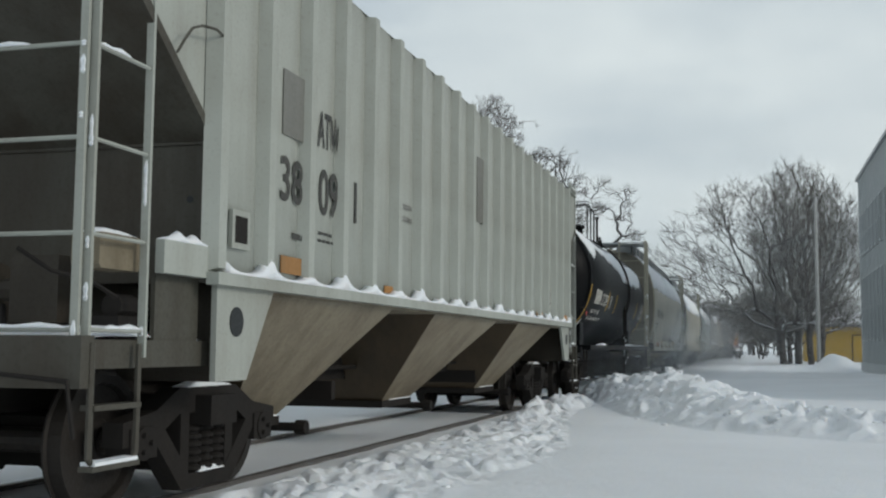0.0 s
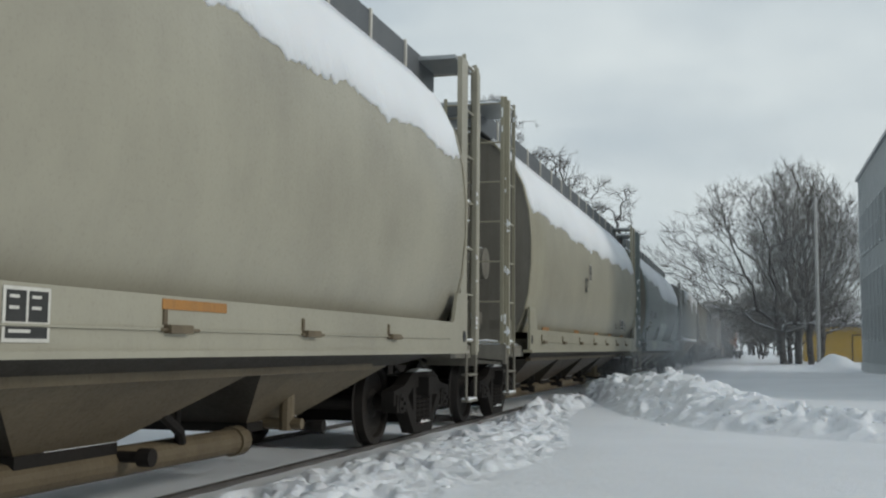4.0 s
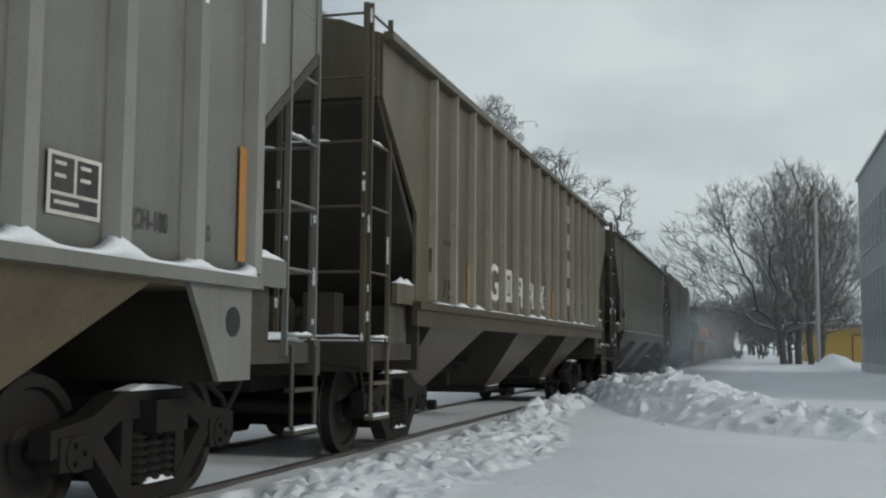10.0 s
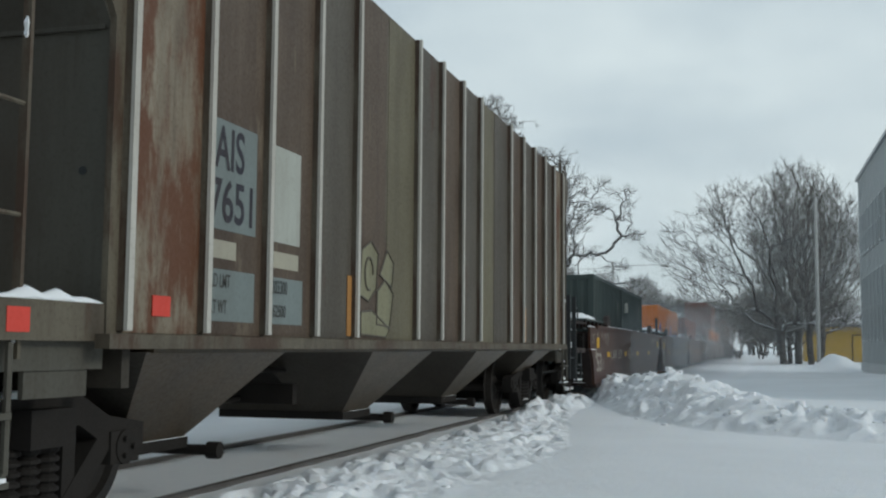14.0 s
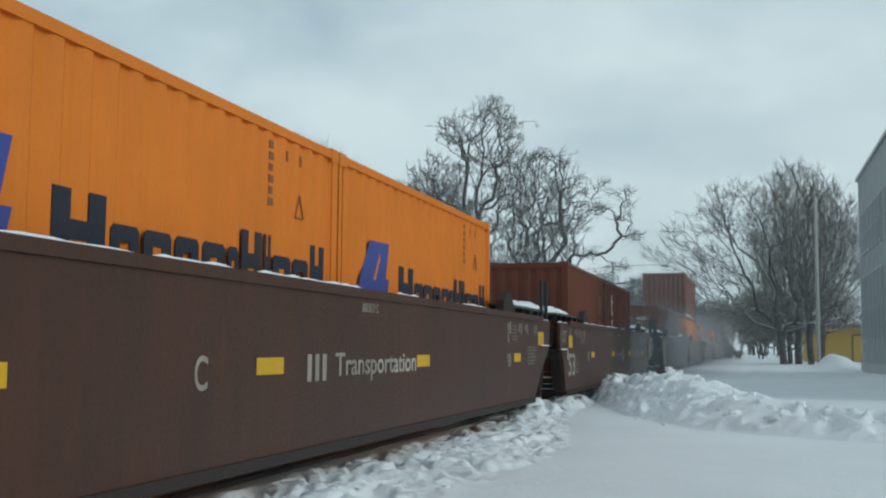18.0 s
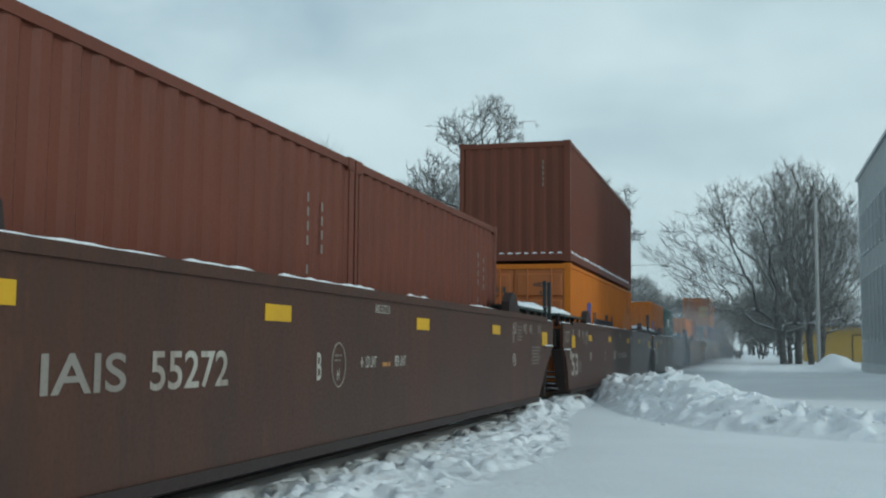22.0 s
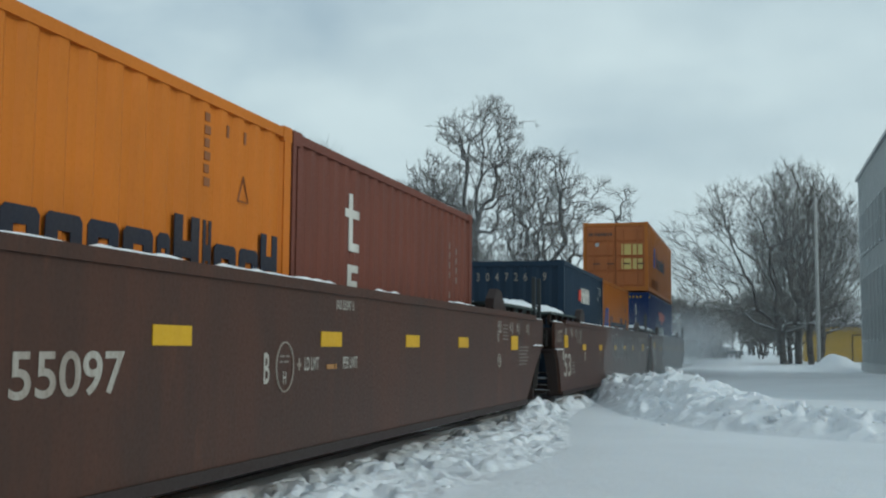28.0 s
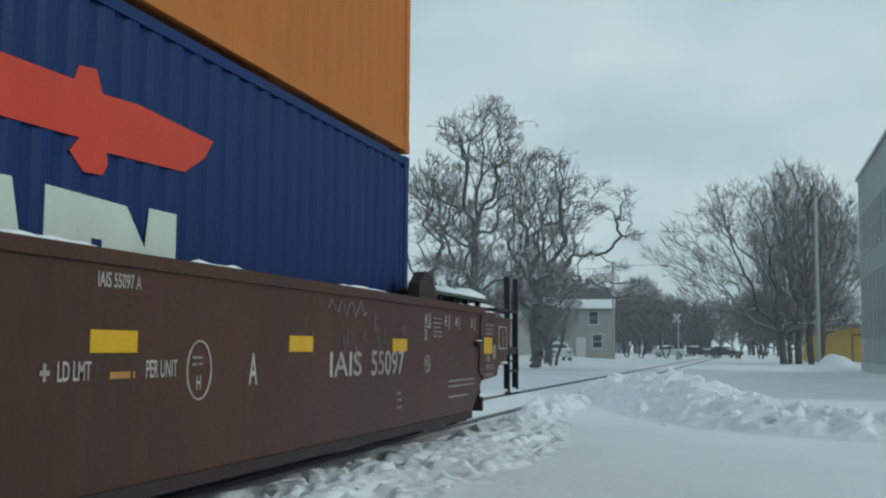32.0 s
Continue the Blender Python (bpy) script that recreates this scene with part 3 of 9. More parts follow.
def grow_tree(seed, style, tall, wide, n, trunk_r, bole, straight, crook, tip, twigs=4, stems=1, sway=0.0, reach=(0.25, 0.75)):
    """Joins the crown's points to the trunk by short and direct ways; limbs thicken with what they carry."""
    rng = np.random.default_rng(seed)
    pts = crown_points(rng, style, tall, wide, n)
    base, parent, path = [], [], []
    for s in range(stems):
        a = 2 * math.pi * s / stems
        off = np.array([math.cos(a), math.sin(a), 0.0]) * (trunk_r * 1.1 if stems > 1 else 0.0)
        lean = np.array([math.cos(a) * 0.3, math.sin(a) * 0.3, 0.0]) * (stems > 1) + rng.normal(0, 0.04, 3)
        m = max(2, int(bole * tall / 0.5))
        for k in range(m + 1):
            z = -0.3 + (bole * tall + 0.3) * k / m
            base.append(off + lean * max(z, 0) + np.array([rng.normal(0, crook * 0.12), rng.normal(0, crook * 0.12), z]))
            parent.append(-1 if k == 0 else len(base) - 2)
            path.append(0.0 if k == 0 else path[-1] + (bole * tall + 0.3) / m)
    b0 = len(base)
    P = np.concatenate([np.array(base), pts])
    N = len(P)
    parent += [-1] * (N - b0)
    path = np.array(path + [0.0] * (N - b0))
    best, who = np.full(N, 1e9), np.zeros(N, int)
    done = np.zeros(N, bool)
    done[:b0] = True
    for i in range(b0):
        if P[i][2] < bole * tall * 0.45 and style != "dome":
            continue
        c = np.linalg.norm(P - P[i], axis=1) + straight * path[i]
        m = c < best
        best[m], who[m] = c[m], i
    best[:b0] = 1e9
    for _ in range(N - b0):
        j = int(np.argmin(best))
        parent[j] = int(who[j])
        path[j] = path[who[j]] + np.linalg.norm(P[j] - P[who[j]])
        done[j] = True
        best[j] = 1e9
        c = np.linalg.norm(P - P[j], axis=1) + straight * path[j]
        m = (c < best) & ~done
        best[m], who[m] = c[m], j
    order = sorted(range(N), key=lambda i: -path[i])
    load_on = np.zeros(N)
    for i in order:
        load_on[i] = max(load_on[i], 1.0)
        if parent[i] >= 0:
            load_on[parent[i]] += load_on[i]
    e = math.log(trunk_r / tip) / math.log(max(load_on[:b0].max(), 3))
    rad = tip * load_on ** e
    builders = {"trunk": ([], []), "branchwork": ([], []), "crown": ([], [])}

    def tube(key, a, b, ra, rb, k):
        v, f = builders[key]
        d = b - a
        d = d / max(np.linalg.norm(d), 1e-6)
        u = np.cross(d, [0.31, 0.17, 0.93] if abs(d[2]) < 0.8 else [1.0, 0.2, 0.0])
        u /= np.linalg.norm(u)
        w = np.cross(d, u)
        o = len(v)
        for q in range(k):
            t = 2 * math.pi * q / k
            g = math.cos(t) * u + math.sin(t) * w
            v.append(tuple(a + ra * g))
            v.append(tuple(b + rb * g))
        f.extend((o + 2 * q, o + 2 * ((q + 1) % k), o + 2 * ((q + 1) % k) + 1, o + 2 * q + 1) for q in range(k))

    for i in range(N):
        if parent[i] < 0:
            continue
        a, b = P[parent[i]], P[i]
        L = float(np.linalg.norm(b - a))
        r1 = rad[i]
        r0 = min(rad[parent[i]], r1 * 1.35)
        key = "trunk" if i < b0 else ("branchwork" if r1 > tip * 2.2 else "crown")
        k = 8 if key == "trunk" else (5 if r1 > tip * 4 else 3)
        m = 1 if L < 0.5 else (2 if L < 1.2 else 3)
        prev, pr = a, r0
        for s in range(1, m + 1):
            f = s / m
            q = a + (b - a) * f + (rng.normal(0, crook * L * 0.16, 3) if s < m else 0)
            tube(key, prev, q, pr, r0 + (r1 - r0) * f, k)
            prev, pr = q, r0 + (r1 - r0) * f
        if load_on[i] <= 3:
            d = (b - a) / max(L, 1e-6)
            for _ in range(twigs):
                g = d * 0.9 + rng.normal(0, 0.45, 3) + np.array([0, 0, 0.3])
                g /= np.linalg.norm(g)
                start = a + (b - a) * rng.uniform(0.3, 1.0)
                tube("crown", start, start + g * rng.uniform(*reach), tip * 0.85, tip * 0.5, 3)
    if sway:
        for v, f in builders.values():
            v[:] = [(px + sway * (max(pz, 0.0) / tall) ** 1.2, py, pz) for px, py, pz in v]
    return builders


def make_tree(x, y, label, seed, tall, wide, **kw):
    root = thing("tree", label, "tree", "leafless trees")
    for nm, (v, f) in grow_tree(seed, tall=tall, wide=wide, **kw).items():
        mb = MB()
        mb.v, mb.f = v, f
        ob = part(nm, mb, M_TWIG if nm == "crown" else M_BARK, root, smooth=nm != "crown")
        if nm != "trunk":
            tagged(ob, "dense bare snow-dusted twigs" if nm == "crown" else "forking dark limbs", kind="stuff")
    root.matrix_basis = pose(x, y, float(lift(x, y)))
    return root


def make_trees():
    TALL = "tall leafless tree with crooked snow-dusted limbs"
    crooked = dict(style="clumped", n=2300, trunk_r=0.27, bole=0.5, straight=0.5, crook=0.5, tip=0.0125, twigs=3, reach=(0.12, 0.4))
    make_tree(-9.5, 57.9, TALL, 3, 14.3, 6.8, **crooked)
    make_tree(-6.9, 61.0, TALL, 8, 11.9, 5.4, **{**crooked, "trunk_r": 0.34, "bole": 0.4, "sway": 0.6})
    make_tree(-12.4, 58.9, TALL, 12, 11.2, 5.0, **{**crooked, "n": 1000, "trunk_r": 0.16})
    make_tree(-13.6, 70.0, TALL, 17, 13.0, 6.5, **{**crooked, "n": 1000, "trunk_r": 0.2})
    small = dict(style="fan", n=700, trunk_r=0.1, bole=0.2, straight=0.7, crook=0.25, tip=0.011, twigs=3, stems=2)
    SLIM = "slender leafless tree in a thicket"
    make_tree(-11.4, 66.8, SLIM, 12, 8.0, 5.0, **small)
    make_tree(-9.0, 74.6, SLIM, 13, 8.0, 5.0, **small)
    make_tree(-7.3, 69.0, SLIM, 14, 6.6, 4.0, **small)
    make_tree(-9.6, 80.4, "leafless tree with long arching snow-covered limbs", 24, 13.2, 11.5, style="sweeping", n=1300, trunk_r=0.32, bole=0.3, straight=0.3, crook=0.6, tip=0.0145, twigs=3, reach=(0.2, 0.7))
    make_tree(-21.6, 59.6, "leafless tree of many upright stems", 31, 13.6, 10.6, style="spreading", n=2600, trunk_r=0.12, bole=0.1, straight=0.85, crook=0.14, tip=0.0115, twigs=3, stems=5, reach=(0.4, 1.1))
    make_tree(-33.5, 55.0, "small bushy leafless tree", 41, 10.4, 5.4, **{**small, "n": 1000})
    make_tree(-31.4, 58.0, "small bushy leafless tree", 42, 9.4, 5.0, **{**small, "n": 900})
    STREET = "old leafless street tree with spreading twiggy crown"
    street = dict(style="spreading", n=2300, trunk_r=0.3, bole=0.3, straight=0.62, crook=0.3, tip=0.0125, twigs=3, reach=(0.3, 0.85))
    make_tree(7.3, 90.0, STREET, 51, 14.4, 18.0, **{**street, "n": 2600, "sway": -2.4})
    make_tree(8.5, 92.0, STREET, 52, 16.2, 9.5, **street)
    make_tree(9.35, 90.5, STREET, 53, 15.2, 8.5, **{**street, "n": 1600, "trunk_r": 0.26})
    make_tree(7.9, 94.0, STREET, 56, 9.0, 9.5, **{**street, "n": 1300, "trunk_r": 0.2, "bole": 0.2})
    make_tree(10.8, 101.5, STREET, 55, 14.6, 10.0, **{**street, "n": 1600, "bole": 0.31})
    FAR = "leafless tree beyond the far crossing"
    for k, (x, y, hgt, wid) in enumerate(((-7.4, 128, 9.6, 5.0), (-5.2, 136, 8.0, 5.5), (-9.6, 133, 8.4, 6.0), (0.6, 140, 7.4, 6.0), (3.4, 131, 7.8, 6.5), (6.0, 138, 8.8, 7.0))):
        make_tree(x, y, FAR, 60 + k, hgt, wid, **{**small, "n": 800, "tip": 0.02})


make_trees()


def make_woods():
    """Far belt of bare woods along the horizon."""
    tr, tw = MB(), MB()
    rng = random.Random(77)
    for i in range(520):
        y = rng.uniform(175, 300)
        x = rng.uniform(-52, 8) if i < 260 else rng.uniform(-190, 90)
        if abs(x) < 4 and y < 300:
            continue
        hgt = rng.uniform(6.5, 12.5) * (1.15 if x < -14 else 0.9)
        tr.cyl((x, y, -0.2), (x + rng.uniform(-.5, .5), y, hgt * 0.75), 0.2, 4, 0.06, cap=False)
        for k in range(46):
            z0 = hgt * rng.uniform(0.15, 0.75)
            a = rng.uniform(0, 2 * math.pi)
            l = hgt * rng.uniform(0.15, 0.42)
            p = Vector((x, y, z0))
            q = p + Vector((math.cos(a) * l * 0.7, math.sin(a) * l * 0.7, l * 0.8))
            tw.cyl(p, q, 0.06, 3, 0.03, cap=False)
            for j in range(3):
                s = p.lerp(q, rng.uniform(0.3, 1))
                tw.cyl(s, s + Vector((rng.uniform(-1, 1), rng.uniform(-1, 1), rng.uniform(0.2, 1.2))), 0.04, 3, 0.025, cap=False)
    root = thing("far_woods", "belt of bare grey woods on the horizon", "trees", kind="stuff")
    part("trunks", tr, M_BARK, root)
    part("twigs", tw, M_BARK, root)


make_woods()


# ---- street furniture and buildings ----
def make_crossing_signal():
    s = thing("crossing_signal", "railway crossing signal with crossbuck and two unlit round lights", "crossing signal")
    part("mast", MB().cyl((0, 0, -0.1), (0, 0, 4.72), 0.055, 14), M_GALV, s, smooth=True)
    part("finial", MB().cyl((0, 0, 4.72), (0, 0, 4.78), 0.085, 12).cyl((0, 0, 4.78), (0, 0, 4.86), 0.05, 12).cyl((0, 0, 4.86), (0, 0, 4.93), 0.06, 12, 0.03), M_GALV, s)
    part("base", MB().loft([[(a * k, b * k, z) for a, b in ((-1, -1), (1, -1), (1, 1), (-1, 1))] for z, k in ((-0.1, 0.3), (0.25, 0.28), (0.32, 0.1))]), M_GALV, s)
    for k, a in enumerate((49, -45)):
        part("crossbuck_blade", MB().box(-0.61, 0.61, -0.012, 0.012, -0.115, 0.115), M_SIGNWHITE, s, at=pose(-0.10 - 0.03 * k, 0.07, 4.32, 0, 0, -33) @ pose(0, 0, 0, 0, a, 0))
    part("crossarm", MB().cyl((-0.36, 0, 3.52), (0.36, 0, 3.52), 0.035, 10).box(-0.1, 0.1, -0.08, 0.08, 3.42, 3.62), M_GALV, s)
    for x in (-0.35, 0.35):
        at = pose(x, 0.0, 3.26)
        u = part("light_unit", MB().cyl((0, 0.02, 0), (0, 0.05, 0), 0.305, 28), M_HOOD, s, "black round backing plate", at=at)
        part("lens", MB().cyl((0, -0.03, 0), (0, 0.03, 0), 0.175, 24), M_LENS, u, "unlit grey lens", at=pose(0, -0.02, 0))
        part("housing", MB().cyl((0, 0.05, 0), (0, 0.22, 0), 0.17, 16, 0.1), M_HOOD, u)
        ring = []
        for i in range(25):
            a = math.pi * (0.05 + 0.9 * i / 24)
            ring.append([(0.2 * math.cos(a), -0.26 + 0.04 * (1 - math.sin(a)), 0.2 * math.sin(a)), (0.2 * math.cos(a), 0.03, 0.2 * math.sin(a)), (0.19 * math.cos(a), 0.03, 0.19 * math.sin(a)), (0.19 * math.cos(a), -0.26, 0.19 * math.sin(a))])
        part("hood", MB().loft(ring), M_HOOD, u)
    part("bell", MB().cyl((-0.3, 0, 2.78), (-0.3, 0.08, 2.78), 0.13, 16).cyl((-0.3, 0.04, 2.7), (0, 0.04, 2.7), 0.02, 6), M_HOOD, s)
    part("lower_crossarm", MB().cyl((-0.36, 0, 2.66), (0.4, 0, 2.66), 0.03, 8).box(-0.12, 0.35, -0.1, 0.1, 2.5, 2.63), M_GALV, s)
    s.matrix_basis = pose(-3.72, 15.55, 0.0, 0, 0, 12)
    return s


signal = make_crossing_signal()
copy_thing(signal, pose(-2.55, 118.0, 0.0, 0, 0, 12))


def make_pole(x, y, h, label, arms=(), r=0.14):
    p = thing("utility_pole", label, "utility pole", "utility poles")
    part("shaft", MB().cyl((0, 0, -0.2), (0, 0, h), r, 12, r * 0.72), M_WOODPOLE, p, smooth=True)
    for z, a, b in arms:
        part("crossarm", MB().box(a, b, -0.06, 0.06, z - 0.06, z + 0.06), M_WOODPOLE, p)
        for k in np.linspace(a + 0.1, b - 0.1, 3):
            part("insulator", MB().cyl((k, 0, z + 0.06), (k, 0, z + 0.2), 0.05, 8, 0.03), M_GALV, p)
    p.matrix_basis = pose(x, y, float(lift(x, y)))
    return p


make_pole(9.45, 81.5, 12.0, "weathered wooden utility pole by the street trees")
make_pole(-8.4, 110.0, 9.8, "distant wooden utility pole behind the track", [(9.3, -0.9, 0.9)])
left = make_pole(-25.0, 41.0, 11.2, "grey utility pole with a bracket arm and wires", [(10.4, -0.5, 0.2), (9.3, -0.4, 0.2)], r=0.17)
part("bracket_arm", MB().tube([(0, 0, 9.6), (-1.2, 0, 10.1), (-2.4, 0, 10.75)], 0.05).tube([(0, 0, 9.3), (-1.2, 0, 10.0)], 0.03), M_GALV, left)


def make_wires():
    def sag(a, b, d, r):
        pts = []
        for i in range(25):
            k = i / 24
            p = Vector(a).lerp(Vector(b), k)
            pts.append(p - Vector((0, 0, d * 4 * k * (1 - k))))
        return MB().tube(pts, r, 4)
    for a, b, d, r in (((-8.4, 110, 9.4), (9.4, 82, 9.2), 0.6, 0.022), ((-8.4, 110, 9.2), (-60, 96, 9.0), 0.8, 0.02),
                       ((-25, 41, 10.5), (-60, 30, 10.8), 0.5, 0.018), ((-25, 41, 9.4), (-60, 31, 9.4), 0.7, 0.018)):
        w = part("overhead_wire", sag(a, b, d, r), M_HOOD)
        tagged(w, "thin dark overhead wire strung between poles", "wire", "overhead wires")


make_wires()


def window(parent, name, x, y, z, w, h, face, depth=0.08, mullion=True, frame_m=None):
    """A window in a wall that faces -y ('y') or -x ('x')."""
    fm = frame_m or M_SIGNWHITE
    place = pose(x, y, z) if face == "y" else pose(x, y, z, 0, 0, -90)
    win = part(name, MB().box(-w / 2, w / 2, -0.01, 0.02, 0, h), M_GLASSDK, parent, "dark glass window", at=place)
    fr = MB()
    t = 0.08
    fr.box(-w / 2 - t, -w / 2, -0.05, 0.02, -t, h + t).box(w / 2, w / 2 + t, -0.05, 0.02, -t, h + t)
    fr.box(-w / 2, w / 2, -0.05, 0.02, h, h + t).box(-w / 2 - 0.05, w / 2 + 0.05, -0.1, 0.02, -t - 0.04, 0)
    if mullion:
        fr.box(-w / 2, w / 2, -0.03, 0.0, h * 0.5 - 0.03, h * 0.5 + 0.03)
    part("window_frame", fr, fm, win)
    return win


def make_warehouse():
    b = thing("warehouse", "tall pale grey metal-sided building with narrow windows", "building", kind="structure")
    X, Y0, Y1, H = 10.26, 26.0, 59.0, 9.7
    wall = part("wall", MB().box(X, X + 0.3, Y0, Y1, -0.3, H).box(X + 0.3, X + 16, Y1 - 0.3, Y1, -0.3, H), M_SIDING, b)
    roof = part("roof", MB().box(X - 0.12, X + 16, Y0, Y1 + 0.12, H, H + 0.14), M_GALV, b)
    part("base_course", MB().box(X - 0.05, X + 0.0, Y0, Y1, -0.3, 0.5), M_SIDING, b)
    rib = MB().box(-0.03, 0, -0.03, 0.03, 0.5, H - 0.02).mesh("siding_rib")
    for i in range(60):
        part("siding_rib", rib, M_SIDING, b, at=(X, Y0 + 0.4 + i * 0.545, 0))
    for z, h in ((1.6, 3.0), (5.8, 1.9)):
        for y in (57.2, 56.2, 55.0, 53.5, 52.0, 50.5, 48.8, 47.0, 45.0, 42.5, 40.0):
            window(b, "window", X - 0.035, y, z, 0.55, h, "x", mullion=True, frame_m=M_SIDING)
    part("back_wall", MB().box(X + 15.7, X + 16, Y0, Y1 - 0.3, -0.3, H).box(X + 0.3, X + 15.7, Y0, Y0 + 0.3, -0.3, H), M_SIDING, b)


make_warehouse()


def make_shed():
    s = thing("shed", "ochre yellow boarded shed with a snowy roof", "shed")
    part("wall", MB().box(-3.4, 3.4, 0, 0.2, -0.3, 3.4).box(-3.4, -3.2, 0.2, 5, -0.3, 3.4), M_SHED, s)
    board = MB().box(-0.11, 0.11, -0.03, 0, 0, 3.4).mesh("board")
    for i in range(27):
        part("board", board, M_SHED, s, at=(-3.25 + i * 0.25, -0.004, 0))
    part("door", MB().box(1.0, 2.1, -0.07, -0.03, 0, 2.5), M_SHED, s, "ochre door with dark frame")
    part("door_frame", MB().box(0.9, 1.0, -0.08, 0, 0, 2.6).box(2.1, 2.2, -0.08, 0, 0, 2.6).box(1.0, 2.1, -0.08, 0, 2.5, 2.6), M_BARK, s)
    part("roof", MB().prism_x([(-0.5, 3.3), (5.4, 4.4), (5.4, 4.6), (-0.5, 3.5)], -3.7, 3.7), M_ROOF, s)
    part("lying_snow", MB().prism_x([(-0.55, 3.5), (5.4, 4.6), (5.4, 4.9), (-0.55, 3.72)], -3.72, 3.72), SNOW_CAP, s)
    s.matrix_basis = pose(13.3, 112.0, 0)


make_shed()


def make_house(x, y, w, d, eave, ridge, label, rot=0, wins=((-0.3, 1.0), (0.3, 1.0), (-0.3, 3.4), (0.25, 3.4))):
    h = thing("house", label, "house", "houses")
    part("wall", MB().box(-w / 2, w / 2, 0, 0.2, -0.3, eave).box(-w / 2, -w / 2 + 0.2, 0.2, d, -0.3, eave).box(w / 2 - 0.2, w / 2, 0.2, d, -0.3, eave).box(-w / 2 + 0.2, w / 2 - 0.2, d - 0.2, d, -0.3, eave), M_HOUSE, h)
    for gx in (-w / 2, w / 2 - 0.2):
        part("gable", MB().prism_x([(0.0, eave), (d, eave), (d / 2, ridge)], gx, gx + 0.2), M_HOUSE, h)
    r = part("roof", MB().prism_x([(-0.4, eave - 0.1), (d / 2, ridge), (d + 0.4, eave - 0.1), (d + 0.4, eave + 0.1), (d / 2, ridge + 0.22), (-0.4, eave + 0.1)], -w / 2 - 0.3, w / 2 + 0.3), M_ROOF, h)
    part("chimney", MB().box(-0.3, 0.3, d / 2 - 0.3, d / 2 + 0.3, ridge - 0.3, ridge + 0.9), M_ROOF, r)
    part("lying_snow", MB().prism_x([(-0.42, eave + 0.09), (d * 0.2, eave + 0.05 + (ridge - eave) * 0.42), (d * 0.2, eave + 0.22 + (ridge - eave) * 0.42), (-0.42, eave + 0.26)], -w / 2 - 0.3, w / 2 + 0.3), SNOW_CAP, r)
    for fx, z in wins:
        window(h, "window", fx * w, -0.01, z, 0.9, 1.3, "y")
    part("door", MB().box(0.02 * w, 0.02 * w + 0.95, -0.05, 0, 0, 2.05), M_SIGNWHITE, h, "white front door")
    h.matrix_basis = pose(x, y, 0.15, 0, 0, rot)


make_house(-12.6, 112.0, 7.6, 8.0, 4.9, 7.2, "pale two-storey house with snow on its roof", 6)
make_house(-19.5, 104.0, 4.6, 7.0, 3.6, 5.6, "pale small house behind bare trees", -4, wins=((-0.3, 1.0), (0.3, 1.0)))


def make_car(x, y, rot, body_m, label, snowy=0.14):
    c = thing("parked_car", label, "car", "parked cars")
    L, W = 4.5, 1.78
    prof = [(-L / 2, 0.35), (-L / 2, 0.75), (-L / 2 + 0.15, 0.9), (-0.95, 1.0), (-0.35, 1.42), (1.05, 1.45), (1.75, 1.0), (L / 2 - 0.1, 0.92), (L / 2, 0.6), (L / 2, 0.35)]
    part("body", MB().loft([[(xx, a, b if b < 1.1 else b - dz) for a, b in prof] for xx, dz in ((-W / 2, 0.06), (-W / 2 + 0.14, 0), (W / 2 - 0.14, 0), (W / 2, 0.06))]), body_m, c)
    part("side_window", MB().prism_x([(-0.8, 1.02), (-0.3, 1.32), (1.0, 1.34), (1.5, 1.02)], -W / 2 - 0.01, W / 2 + 0.01), M_GLASSDK, c)
    part("windscreen", MB().loft([[(-0.7, -0.98, 1.02), (0.7, -0.98, 1.02), (0.62, -0.42, 1.38), (-0.62, -0.42, 1.38)], [(-0.7, -0.94, 1.02), (0.7, -0.94, 1.02), (0.62, -0.38, 1.38), (-0.62, -0.38, 1.38)]]), M_GLASSDK, c)
    wheel = MB().cyl((-0.1, 0, 0), (0.1, 0, 0), 0.33, 18).mesh("wheel")
    hub = MB().cyl((-0.11, 0, 0), (0.11, 0, 0), 0.2, 12).mesh("rim")
    for wx in (-W / 2 + 0.08, W / 2 - 0.08):
        for wy in (-1.4, 1.35):
            w = part("wheel", wheel, M_RUBBER, c, at=(wx, wy, 0.33))
            part("rim", hub, M_GALV, w)
    for hx in (-0.62, 0.62):
        part("headlight", MB().box(hx - 0.16, hx + 0.16, -L / 2 - 0.02, -L / 2 + 0.05, 0.68, 0.82), M_LENS, c)
    if snowy:
        part("lying_snow", MB().box(-0.72, 0.72, -0.35, 1.1, 1.42, 1.45 + snowy).box(-0.78, 0.78, -2.15, -1.0, 0.93, 0.95 + snowy), SNOW_CAP, c)
    c.matrix_basis = pose(x, y, 0.0, 0, 0, rot)


make_car(-10.75, 90.5, 20, M_CARWHITE, "snow-covered light car parked by the street")
make_car(-5.8, 150.0, 85, M_CARWHITE, "distant pale parked car with snow on top")
make_car(-2.9, 165.0, 95, M_CARDK, "distant dark parked car by the snowbank")
make_car(1.5, 150.0, 60, M_CARDK, "dark car parked beside the far trees")


# ---- powder snow that hangs over the far track, and added haze ----
VEILS = []


